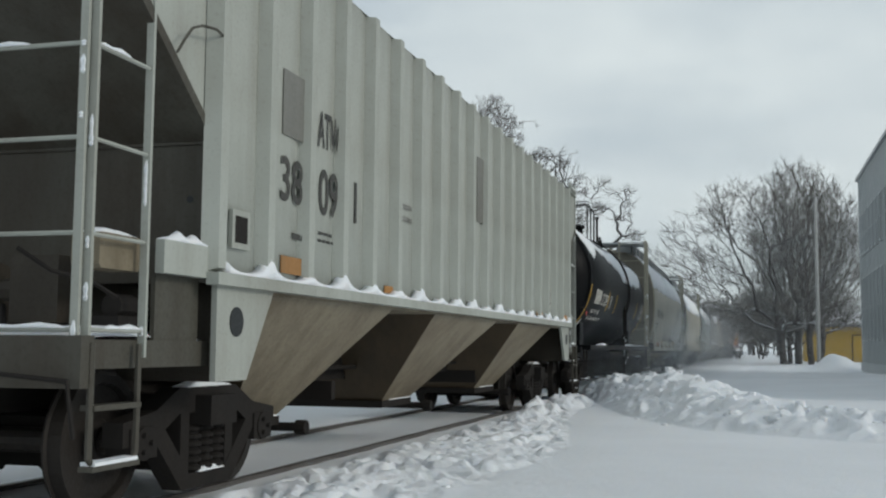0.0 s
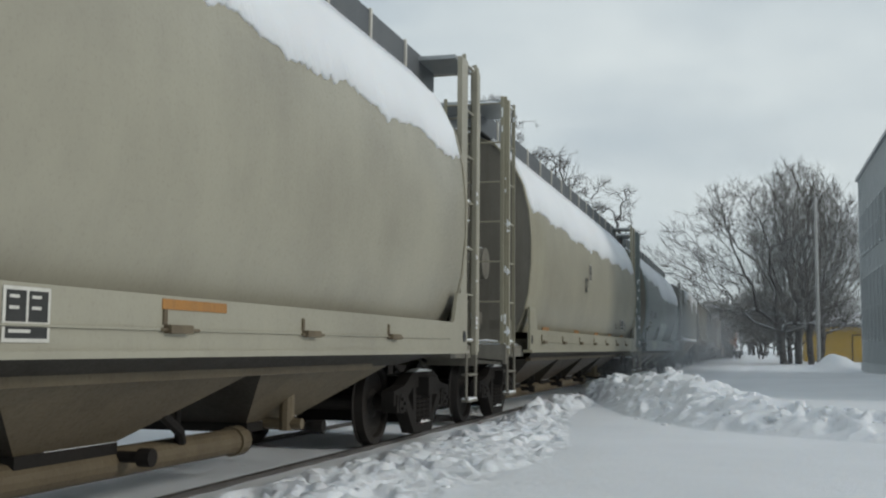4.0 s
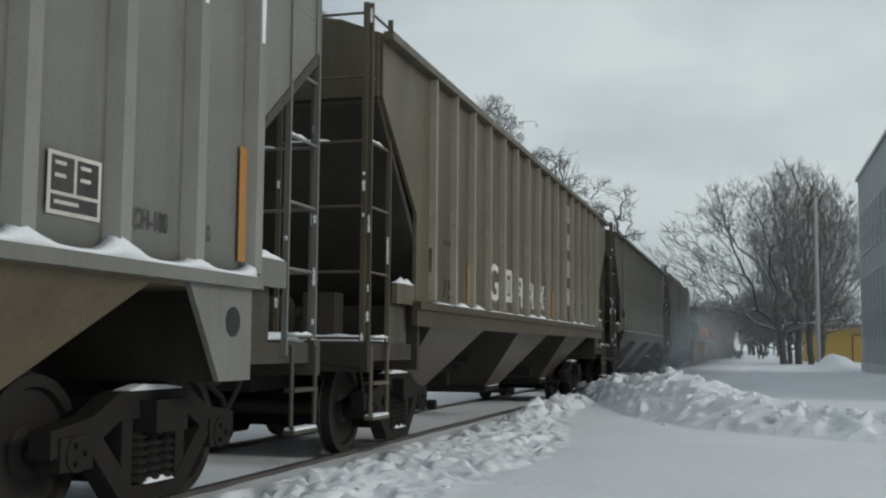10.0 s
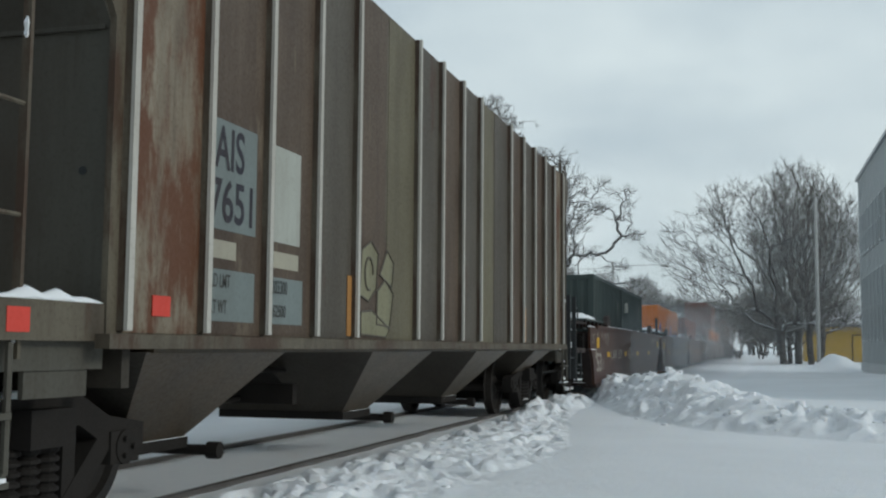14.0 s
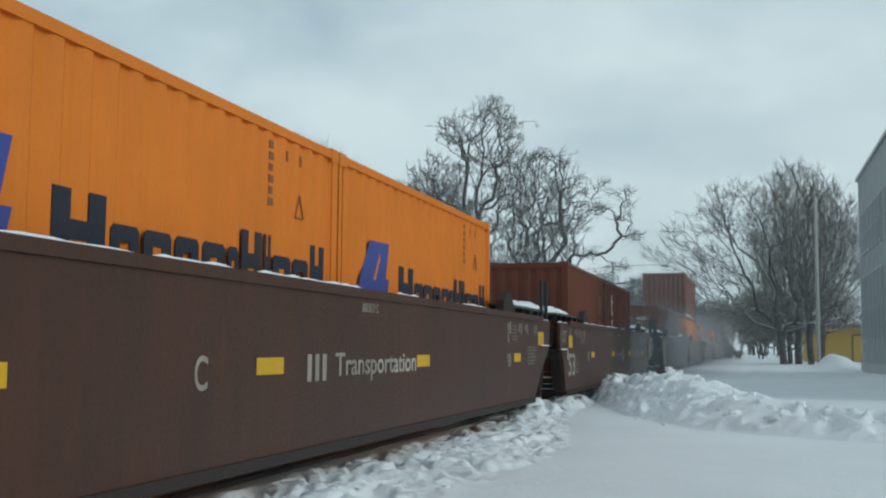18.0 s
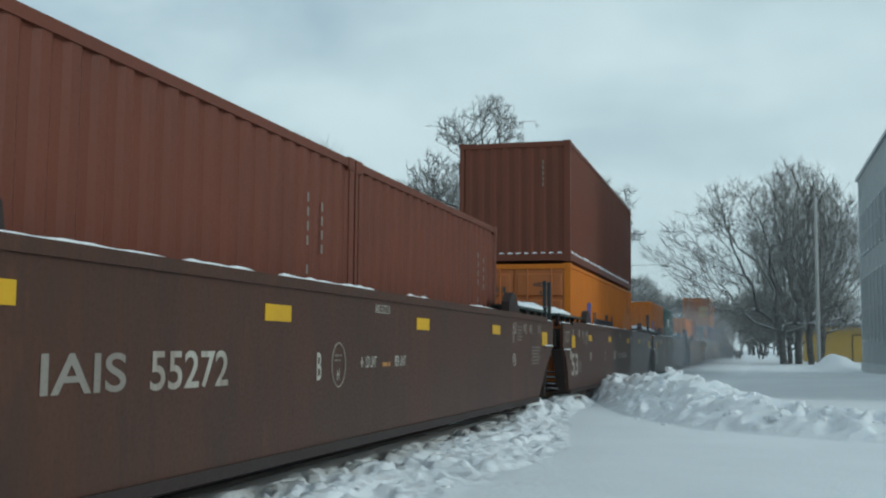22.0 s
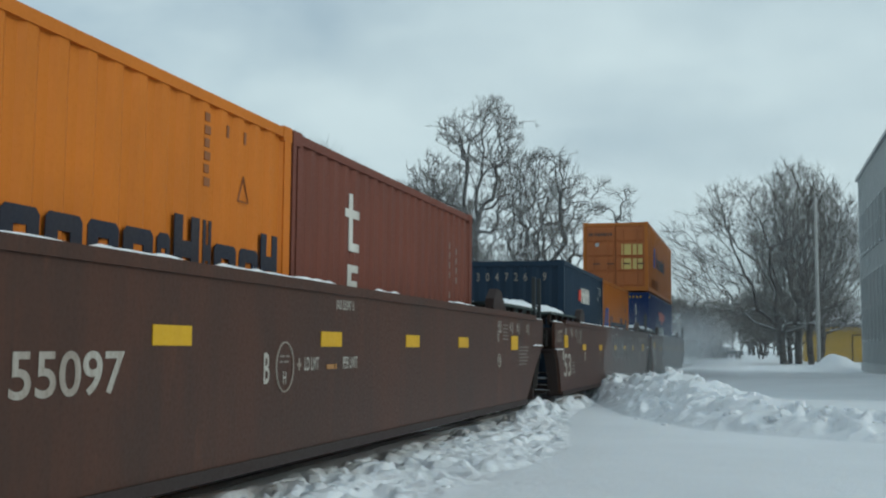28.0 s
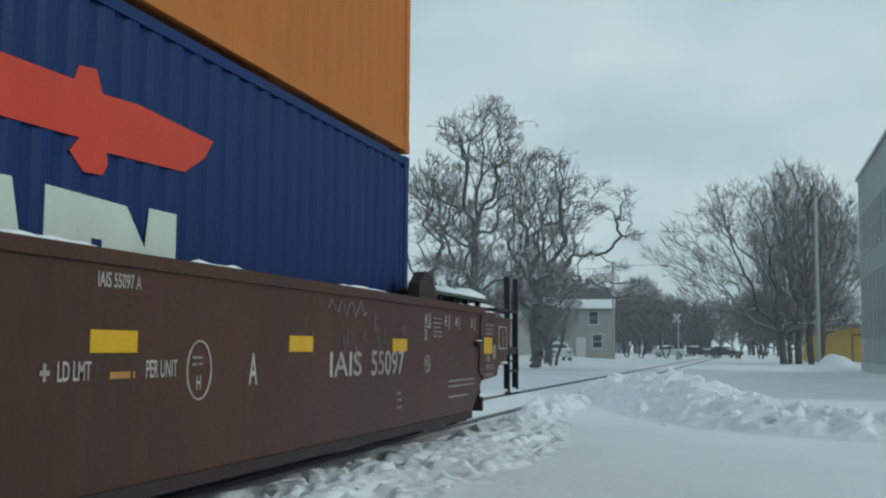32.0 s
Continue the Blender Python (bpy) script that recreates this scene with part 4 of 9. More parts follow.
def powder(name_label, x, y, z, a, b, half, dense):
    """A soft veil: an egg-shaped shell whose opacity fades to its rim, seen along y."""
    m, nt, bs = nodes_of("powder_haze")
    co = nt.nodes.new("ShaderNodeTexCoord").outputs["Object"]
    sc = nt.nodes.new("ShaderNodeVectorMath")
    sc.operation = "MULTIPLY"
    sc.inputs[1].default_value = (1 / a, 0, 1 / b)
    nt.links.new(co, sc.inputs[0])
    ln = nt.nodes.new("ShaderNodeVectorMath")
    ln.operation = "LENGTH"
    nt.links.new(sc.outputs["Vector"], ln.inputs[0])
    rim = ramped(nt, ln.outputs["Value"], 0.12, 0.97, 1.0, 0.0)
    puff = ramped(nt, noise_node(nt, co, 0.35, 5, (1, 0.25, 1)), 0.25, 0.75, 0.35, 1.0)
    k = nt.nodes.new("ShaderNodeMath")
    k.operation = "MULTIPLY"
    nt.links.new(rim, k.inputs[0])
    nt.links.new(puff, k.inputs[1])
    k2 = nt.nodes.new("ShaderNodeMath")
    k2.operation, k2.inputs[1].default_value = "MULTIPLY", dense
    nt.links.new(k.outputs[0], k2.inputs[0])
    nt.links.new(k2.outputs[0], bs.inputs["Alpha"])
    bs.inputs["Base Color"].default_value = (0.75, 0.78, 0.8, 1)
    bs.inputs["Roughness"].default_value = 1.0
    bs.inputs["Specular IOR Level"].default_value = 0.0
    n = 28
    rings = []
    for i in range(1, 16):
        t = math.pi * i / 16
        r = math.sin(t)
        rings.append([(a * r * math.cos(2 * math.pi * j / n), -half * math.cos(t), b * r * math.sin(2 * math.pi * j / n)) for j in range(n)])
    ob = part("blown_powder_snow", MB().loft(rings), m, None, "", True)
    ob.matrix_basis = pose(x, y, z)
    tagged(ob, name_label, "powder snow", kind="stuff")
    VEILS.append((ob, x, y, z, b))


powder("thin veil of powder snow blown up along the track", 0.4, 62.0, 1.0, 4.6, 2.8, 14.0, 0.52)
powder("thin veil of powder snow beside the passing train", 1.3, 38.0, 0.7, 3.0, 2.2, 7.0, 0.2)
powder("thin veil of powder snow hanging over the far track", -0.4, 100.0, 1.4, 5.5, 3.6, 18.0, 0.42)
# The far shell adds distance haze as well as powder.
powder("thin veil of powder snow hanging before the far woods", -8.0, 160.0, 3.0, 34.0, 10.0, 18.0, 0.06)
# Wide shell lays a painted haze over everything behind it.
powder("faint haze of fine drifting snow", 0.0, 50.0, 4.0, 46.0, 17.0, 5.0, 0.1)
# ---- running gear ----
WHEELSETS = []  # (wheelset, train position) to be spun
_gear = {}


def gear_meshes():
    if _gear:
        return _gear
    R = 0.457
    w = MB()
    for sx in (-1, 1):
        prof = [(0.79, 0.0), (0.79, 0.11), (0.745, 0.16), (0.74, 0.37), (0.785, 0.385), (0.785, R), (0.69, R + 0.003), (0.68, R + 0.027), (0.66, R + 0.02), (0.665, 0.39), (0.72, 0.36), (0.72, 0.16), (0.66, 0.12), (0.66, 0.0)]
        n = 36
        w.loft([[(sx * a, b * math.cos(2 * math.pi * i / n), b * math.sin(2 * math.pi * i / n)) for a, b in prof] for i in range(n + 1)], cap=False, closed=False)
    w.cyl((-1.02, 0, 0), (1.02, 0, 0), 0.085, 12)
    _gear["wheelset"] = w.mesh("wheelset")
    cap = MB()
    for sx in (1,):
        cap.cyl((sx * 1.02, 0, 0), (sx * 1.1, 0, 0), 0.11, 12)
        for k in range(3):
            a = 2 * math.pi * k / 3
            cap.cyl((sx * 1.1, 0.06 * math.cos(a), 0.06 * math.sin(a)), (sx * 1.125, 0.06 * math.cos(a), 0.06 * math.sin(a)), 0.018, 6)
    _gear["endcap"] = cap.mesh("bearing_cap")
    f = MB()
    top = [(-1.12, 0.60), (-0.72, 0.66), (-0.42, 0.80), (0.42, 0.80), (0.72, 0.66), (1.12, 0.60), (1.12, 0.44), (0.72, 0.47), (0.42, 0.62), (-0.42, 0.62), (-0.72, 0.47), (-1.12, 0.44)]
    f.prism_x(top, -0.075, 0.075)
    f.prism_x([(-0.80, 0.52), (-0.66, 0.58), (-0.26, 0.20), (0.26, 0.20), (0.66, 0.58), (0.80, 0.52), (0.36, 0.09), (-0.36, 0.09)], -0.075, 0.075)
    for s in (-1, 1):
        f.box(-0.07, 0.07, s * 0.33 - 0.06, s * 0.33 + 0.06, 0.15, 0.7)
        f.box(-0.09, 0.09, s * 0.89 - 0.16, s * 0.89 + 0.16, 0.36, 0.56)
    _gear["frame"] = f.mesh("side_frame")
    prof = [(0.0, 0.2)]
    for k in range(6):
        prof += [(0.05, 0.205 + k * 0.055), (0.076, 0.22 + k * 0.055), (0.076, 0.24 + k * 0.055), (0.05, 0.255 + k * 0.055)]
    prof.append((0.0, 0.535))
    _gear["spring"] = MB().loft([[(r * math.cos(2 * math.pi * j / 10), r * math.sin(2 * math.pi * j / 10), z) for r, z in prof] for j in range(11)], cap=False, closed=False).mesh("spring")
    b = MB().box(-1.2, 1.2, -0.2, 0.2, 0.53, 0.74).box(-0.35, 0.35, -0.3, 0.3, 0.70, 0.86).box(-0.9, 0.9, -0.17, 0.17, 0.2, 0.53).box(-0.62, 0.62, -0.75, 0.75, 0.5, 0.6)
    _gear["bolster"] = b.mesh("bolster")
    br = MB().box(-0.9, 0.9, 0.34, 0.42, 0.3, 0.46).box(-0.6, 0.6, 0.25, 0.38, 0.22, 0.34)
    for sx in (-0.75, 0.75):
        br.box(sx - 0.06, sx + 0.06, 0.38, 0.47, 0.3, 0.56)
    _gear["brake"] = br.mesh("brake_beam")
    _gear["snow"] = MB().loft([[(-0.07, y, 0.8), (0.07, y, 0.8), (0.05, y, 0.8 + h), (-0.04, y, 0.8 + h)] for y, h in ((-0.33, 0.012), (-0.15, 0.04), (0.1, 0.03), (0.32, 0.01))]).mesh("lying_snow")
    _gear["snow2"] = MB().loft([[(-0.05, y, 0.2), (0.08, y, 0.2), (0.06, y, 0.2 + h), (-0.03, y, 0.2 + h)] for y, h in ((-0.15, 0.012), (0.0, 0.045), (0.22, 0.015))]).mesh("lying_snow")
    return _gear


def truck(parent, y, train_y, heavy=False):
    g = gear_meshes()
    t = part("truck", g["bolster"], M_UNDER, parent, "grimy two-axle freight truck", at=(0, y, 0))
    for s in (-1, 1):
        part("side_frame", g["frame"], M_UNDER, t, at=(s * 1.0, 0, 0))
        for q in (-0.17, 0.0, 0.17):
            part("spring", g["spring"], M_UNDER, t, at=(s * 1.03, q, 0))
        w = part("wheelset", g["wheelset"], M_STEELDK, t, "steel wheelset with dark faces", at=(0, s * 0.89, 0.457))
        for q in (0, 180):
            part("bearing_cap", g["endcap"], M_UNDER, t, at=pose(0, s * 0.89, 0.457, 0, 0, q))
        WHEELSETS.append((w, train_y + y + s * 0.89, s * 0.89))
    for q in (0, 180):
        part("brake_beam", g["brake"], M_UNDER, t, at=pose(0, 0, 0, 0, 0, q))
    if heavy:
        rng = random.Random(int(abs(y) * 10))
        for s in (-1, 1):
            for k in range(7):
                q, z = rng.uniform(-0.7, 0.7), rng.choice((0.22, 0.45, 0.66, 0.82))
                w, hh = rng.uniform(0.06, 0.2), rng.uniform(0.03, 0.08)
                x = s * (1.0 + 0.1 * rng.random())
                part("packed_snow", MB().loft([[(x - 0.05 * g, q + w * f, z), (x + 0.075 * g, q + w * f, z - 0.01), (x + 0.06 * g, q + w * f, z + hh * g * 0.7), (x - 0.03 * g, q + w * f, z + hh * g)] for f, g in ((-1.0, 0.2), (-0.6, 0.8), (-0.1, 1.0), (0.4, 0.7), (0.7, 0.95), (1.0, 0.15))]), SNOW_CAP, t)
    for s in (-1, 1):
        part("lying_snow", g["snow"], SNOW_CAP, t, at=(s * 1.02, 0, 0))
        part("lying_snow", g["snow2"], SNOW_CAP, t, at=(s * 1.02, 0, 0))
    return t


M_STEELDK = paint("dark_wheel_steel", (0.022, 0.02, 0.019), (0.045, 0.036, 0.028), 0.5, 0.6, metal=0.2)


def coupler(parent, y, s):
    """Draft gear and knuckle at one end; s points out of the car."""
    mb = MB().box(-0.09, 0.09, min(y, y + s * 0.75), max(y, y + s * 0.75), 0.78, 0.93)
    mb.box(-0.16, 0.14, min(y + s * 0.6, y + s * 0.86), max(y + s * 0.6, y + s * 0.86), 0.72, 0.99)
    mb.prism_z([(0.02, y + s * 0.82), (0.17, y + s * 0.8), (0.16, y + s * 1.0), (0.05, y + s * 0.98)], 0.73, 0.98)
    part("coupler", mb, M_UNDER, parent)
    hose = [(0.35, y + s * 0.3, 0.8), (0.4, y + s * 0.55, 0.65), (0.38, y + s * 0.75, 0.45), (0.25, y + s * 0.9, 0.4)]
    part("air_hose", MB().tube(hose, 0.025), M_UNDER, parent)
    part("uncoupling_lever", MB().tube([(0.2, y + s * 0.62, 1.0), (0.9, y + s * 0.2, 0.95), (1.45, y + s * 0.15, 0.9), (1.48, y + s * 0.12, 0.6)], 0.014), M_UNDER, parent)


def ladder(parent, name, x, y, z0, z1, across, width, material, rungs=None, thick=0.03):
    """Two stiles and rungs; across: 'y' lies along the side, 'x' across the end."""
    n = rungs or max(2, int((z1 - z0) / 0.42))
    for_side = across == "y"
    a = (lambda k, z: (x, y + k * width, z)) if for_side else (lambda k, z: (x + k * width, y, z))
    lad = MB()
    for k in (-0.5, 0.5):
        p, q = Vector(a(k, z0)), Vector(a(k, z1))
        lad.box(p.x - thick, p.x + thick, p.y - thick * 0.5, p.y + thick * 0.5, p.z, q.z)
    l = part(name, lad, material, parent)
    r = MB().cyl(a(-0.5, 0), a(0.5, 0), 0.013, 6).mesh("rung")
    caps = []
    for v in range(2):
        k0, k1 = (-0.44, 0.1) if v else (-0.2, 0.44)
        ring = []
        for f, hh in ((0.0, 0.004), (0.15, 0.02), (0.4, 0.013), (0.7, 0.028), (0.9, 0.016), (1.0, 0.003)):
            px, py, _ = a(k0 + (k1 - k0) * f, 0)
            d = (0.014, 0.0) if for_side else (0.0, 0.014)
            ring.append([(px - d[0], py - d[1], 0.008), (px - d[0], py - d[1], 0.01 + hh * 0.6), (px, py, 0.012 + hh), (px + d[0], py + d[1], 0.01 + hh * 0.5), (px + d[0], py + d[1], 0.008)])
        caps.append(MB().loft(ring).mesh("lying_snow", True))
    for i in range(n):
        z = z0 + 0.15 + (z1 - z0 - 0.25) * i / (n - 1)
        part("rung", r, material, l, at=(0, 0, z))
        if i % 3 == 0:
            part("lying_snow", caps[i // 3 % 2], SNOW_CAP, l, at=(0, 0, z))
    # wind-packed flecks down one stile
    rng = random.Random(int(abs(x) * 31 + abs(y) * 17 + z1 * 5))
    fl = MB()
    for i in range(8):
        z = z0 + (z1 - z0) * rng.random() ** 1.6
        px, py, _ = a(rng.choice((-0.5, -0.5, 0.5)), 0)
        w, hh = thick * rng.uniform(0.25, 0.6), rng.uniform(0.03, 0.16)
        ring = [[(px - w * k, py - thick * 0.5 - 0.012 * k, z + q), (px + w * k + 0.004, py - thick * 0.5 - 0.014 * k, z + q), (px + w * k + 0.004, py + thick * 0.3 * k, z + q), (px - w * k, py + thick * 0.3 * k, z + q)] for q, k in ((0.0, 0.3), (hh * 0.15, 0.9), (hh * 0.4, 0.6), (hh * 0.7, 1.0), (hh, 0.25))]
        fl.loft(ring)
    tagged(part("packed_snow", fl, SNOW_CAP, l), "flecks of wind-packed snow", kind="stuff")
    return l


def step(parent, x, y, z0, z1, w, material):
    pts = [(x, y - w / 2, z1), (x, y - w / 2, z0 + 0.015), (x, y + w / 2, z0 + 0.015), (x, y + w / 2, z1)]
    s = part("sill_step", MB().tube([pts[0], (x, y - w / 2, z0 + 0.07), (x, y - w / 2 + 0.05, z0 + 0.015), (x, y + w / 2 - 0.05, z0 + 0.015), (x, y + w / 2, z0 + 0.07), pts[3]], 0.02), material, parent)
    part("tread", MB().box(x - 0.06, x + 0.03, y - w / 2, y + w / 2, z0, z0 + 0.03), material, s)
    if z0 + 0.32 < z1:
        part("tread", MB().box(x - 0.06, x + 0.03, y - w / 2, y + w / 2, z0 + 0.32, z0 + 0.35), material, s)
    part("lying_snow", MB().box(x - 0.06, x + 0.03, y - w / 2 + 0.02, y + w / 2 - 0.02, z0 + 0.03, z0 + 0.05), SNOW_CAP, s)


def bay(parent, y0, y1, z_top, z_bot, x_top, x_bot, ya, yb, material, gate=True, sheet_m=None):
    """One discharge hopper: a tapered bin with an outlet gate."""
    T = [(-x_top, y0, z_top), (x_top, y0, z_top), (x_top, y1, z_top), (-x_top, y1, z_top)]
    B = [(-x_bot, ya, z_bot), (x_bot, ya, z_bot), (x_bot, yb, z_bot), (-x_bot, yb, z_bot)]
    b = part("hopper_bay", MB().add(B + T, [(1, 2, 6, 5), (3, 0, 4, 7), (0, 1, 2, 3)]), material, parent)
    # Cross sheets get a darker coat than the sides; their shade is painted.
    part("cross_sheet", MB().add([B[0], B[1], T[1], T[0]], [(0, 1, 2, 3)]), sheet_m or M_SOOTSHADE, b, "darker cross sheet")
    part("cross_sheet", MB().add([B[2], B[3], T[3], T[2]], [(0, 1, 2, 3)]), sheet_m or M_SOOTSHADE, b, "darker cross sheet")
    if gate:
        g = MB().box(-x_bot - 0.04, x_bot + 0.04, ya - 0.05, yb + 0.05, z_bot - 0.06, z_bot + 0.02)
        g.cyl((-x_bot - 0.2, yb + 0.08, z_bot - 0.08), (x_bot + 0.2, yb + 0.08, z_bot - 0.08), 0.04, 8)
        g.cyl((x_bot + 0.2, yb + 0.08, z_bot - 0.08), (x_bot + 0.3, yb + 0.08, z_bot - 0.08), 0.065, 10)
        part("outlet_gate", g, M_UNDER, b)
        part("lying_snow", MB().box(x_bot * 0.5, x_bot + 0.03, ya + 0.25 * (yb - ya), yb + 0.04, z_bot + 0.02, z_bot + 0.034), SNOW_CAP, b)
    return b


def end_gear(c, s, y_side, y_end, material, deck_z=1.12, top=4.1, wide=False, plain=None):
    """Platform, ladders, posts and brake gear on one end of a car; s = -1 leads, 1 trails."""
    ya, yb = sorted((y_side - s * 0.1, y_end))
    plain = plain or M_SOOTSHADE
    # Brake gear takes the darkest coat, for the shade under the beam.
    gear_m = M_SOOTSHADE if plain is M_GRIMESHADE else plain
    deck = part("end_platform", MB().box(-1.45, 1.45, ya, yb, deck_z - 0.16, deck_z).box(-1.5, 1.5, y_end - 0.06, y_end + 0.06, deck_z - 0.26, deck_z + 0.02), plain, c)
    part("lying_snow", MB().loft([[(x, y, z + (0.02 if 0.1 < k < 0.9 else 0)) for x, z in ((-1.3, deck_z), (-1.25, deck_z + 0.05), (-0.2, deck_z + 0.07), (0.5, deck_z + 0.04), (1.3, deck_z + 0.06), (1.42, deck_z))] for k, y in ((0.0, ya + 0.06), (0.3, ya + 0.3), (0.7, yb - 0.3), (1.0, yb - 0.03))]), SNOW_CAP, deck, smooth=True)
    part("centre_sill", MB().box(-0.32, 0.32, ya, yb, 0.66, deck_z - 0.15), M_UNDER, c)
    for sx in (-1, 1):
        X = sx * 1.47
        ladder(c, "side_ladder", X, y_end - s * 0.30, deck_z - 0.1, top, "y", 0.56, material, rungs=max(2, int((top - deck_z) / 0.46)), thick=0.024)
        ladder(c, "end_ladder", sx * 1.0, y_end + s * 0.02, deck_z - 0.1, top, "x", 0.86, material, rungs=max(2, int((top - deck_z) / 0.46)), thick=0.024)
        if wide:
            for k, w in ((0.72, 0.14), (0.03, 0.09)):
                pp = part("corner_post", MB().box(sx * 1.49 - 0.03, sx * 1.49 + 0.03, y_end - s * k - w, y_end - s * k + w, deck_z - 0.08, top - 0.1), material, c)
                if k > 0.1 and sx > 0:
                    part("jacking_hole", MB().cyl((1.521, y_end - s * k, 1.34), (1.526, y_end - s * k, 1.34), 0.07, 14), M_HOOD, pp)
            part("end_beam", MB().box(sx * 0.2 if sx > 0 else -1.5, 1.5 if sx > 0 else -0.2, y_end - 0.04, y_end + 0.04, deck_z - 0.06, deck_z + 0.12), material, c)
        step(c, sx * 1.5, y_end - s * 0.27, 0.42, deck_z - 0.02, 0.46, plain if plain is not M_SOOTSHADE else material)
        part("grab_rail", MB().tube([(sx * 0.1, y_end + s * 0.05, 1.75), (sx * 0.5, y_end + s * 0.05, 1.75)], 0.013), material, c)
    smooth_by_angle(part("air_reservoir", MB().cyl((-0.55, y_end - s * 0.75, deck_z + 0.28), (0.35, y_end - s * 0.75, deck_z + 0.28), 0.2, 16), gear_m, c))
    part("control_valve", MB().box(0.62, 0.95, y_end - s * 0.62 - 0.12, y_end - s * 0.62 + 0.12, deck_z + 0.1, deck_z + 0.5).cyl((0.5, y_end - s * 0.62, deck_z + 0.3), (0.7, y_end - s * 0.62, deck_z + 0.3), 0.07, 8), gear_m, c)
    if s < 0:
        hw = MB()
        ring = [(-0.75 + 0.28 * math.cos(a), y_end - 0.12, 2.6 + 0.28 * math.sin(a)) for a in np.linspace(0, 2 * math.pi, 21)]
        hw.tube(ring, 0.016)
        for a in (0.3, 2.4, 4.5):
            hw.tube([(-0.75, y_end - 0.12, 2.6), (-0.75 + 0.28 * math.cos(a), y_end - 0.12, 2.6 + 0.28 * math.sin(a))], 0.012)
        part("hand_brake_wheel", hw, material, c)
    part("brake_pipe", MB().tube([(0.5, y_end - s * 0.6, deck_z + 0.2), (0.75, y_end - s * 0.3, deck_z - 0.1), (1.1, y_end - s * 0.9, deck_z - 0.2)], 0.022), M_UNDER, c)


def running_boards(c, y0, y1, z, material, fascia=0.0, x=0.75):
    """Roof walks on brackets, with upright side plates where the car has them."""
    for sx in (-1, 1):
        rb = part("running_board", MB().box(sx * x - 0.28, sx * x + 0.28, y0, y1, z, z + 0.035), material, c)
        br = MB().box(sx * x - 0.26, sx * x + 0.26, -0.025, 0.025, -0.25, 0).mesh("bracket")
        for y in np.arange(y0 + 0.3, y1, 1.6):
            part("bracket", br, material, rb, at=(0, y, z))
        if fascia:
            part("fascia", MB().box(sx * (x + 0.28), sx * (x + 0.30), y0, y1, z - fascia, z + 0.03), M_SLATE, rb)
            sp = MB().box(-0.012, 0.02, -0.03, 0.03, -fascia - 0.06, 0.05).mesh("stay")
            for y in np.arange(y0 + 0.2, y1, 1.25):
                part("stay", sp, M_LETTER_W, rb, at=(sx * (x + 0.3), y, z))


def hatches(c, y0, y1, z, n, material):
    hm = MB().box(-0.34, 0.34, -0.5, 0.5, 0, 0.09).box(-0.02, 0.02, -0.52, 0.52, 0.09, 0.13).mesh("roof_hatch")
    for i in range(n):
        part("roof_hatch", hm, material, c, at=(0, y0 + (y1 - y0) * (i + 0.5) / n, z))


BAYS = ((-6.53, -3.61, -5.67, -4.55), (-2.0, 1.15, -1.35, -0.1), (2.56, 5.45, 3.08, 4.37))
BAYS_SHORT = ((-5.8, -3.2, -5.0, -4.2), (-1.4, 1.2, -0.7, 0.2), (2.99, 5.58, 3.6, 4.35))
BAYS_PALE = ((-6.18, -3.38, -5.18, -4.31), (-1.9, 1.2, -1.32, -0.3), (2.6, 5.4, 3.1, 4.3))
BAYS_MID = ((-6.2, -3.4, -5.4, -4.5), (-1.4, 1.4, -0.6, 0.3), (3.15, 6.16, 4.07, 4.73))
BAYS_FOUR = ((-6.9, -4.94, -5.85, -5.0), (-2.97, -1.0, -1.6, -0.85), (1.0, 2.8, 2.2, 2.9), (4.9, 6.3, 5.7, 6.3))


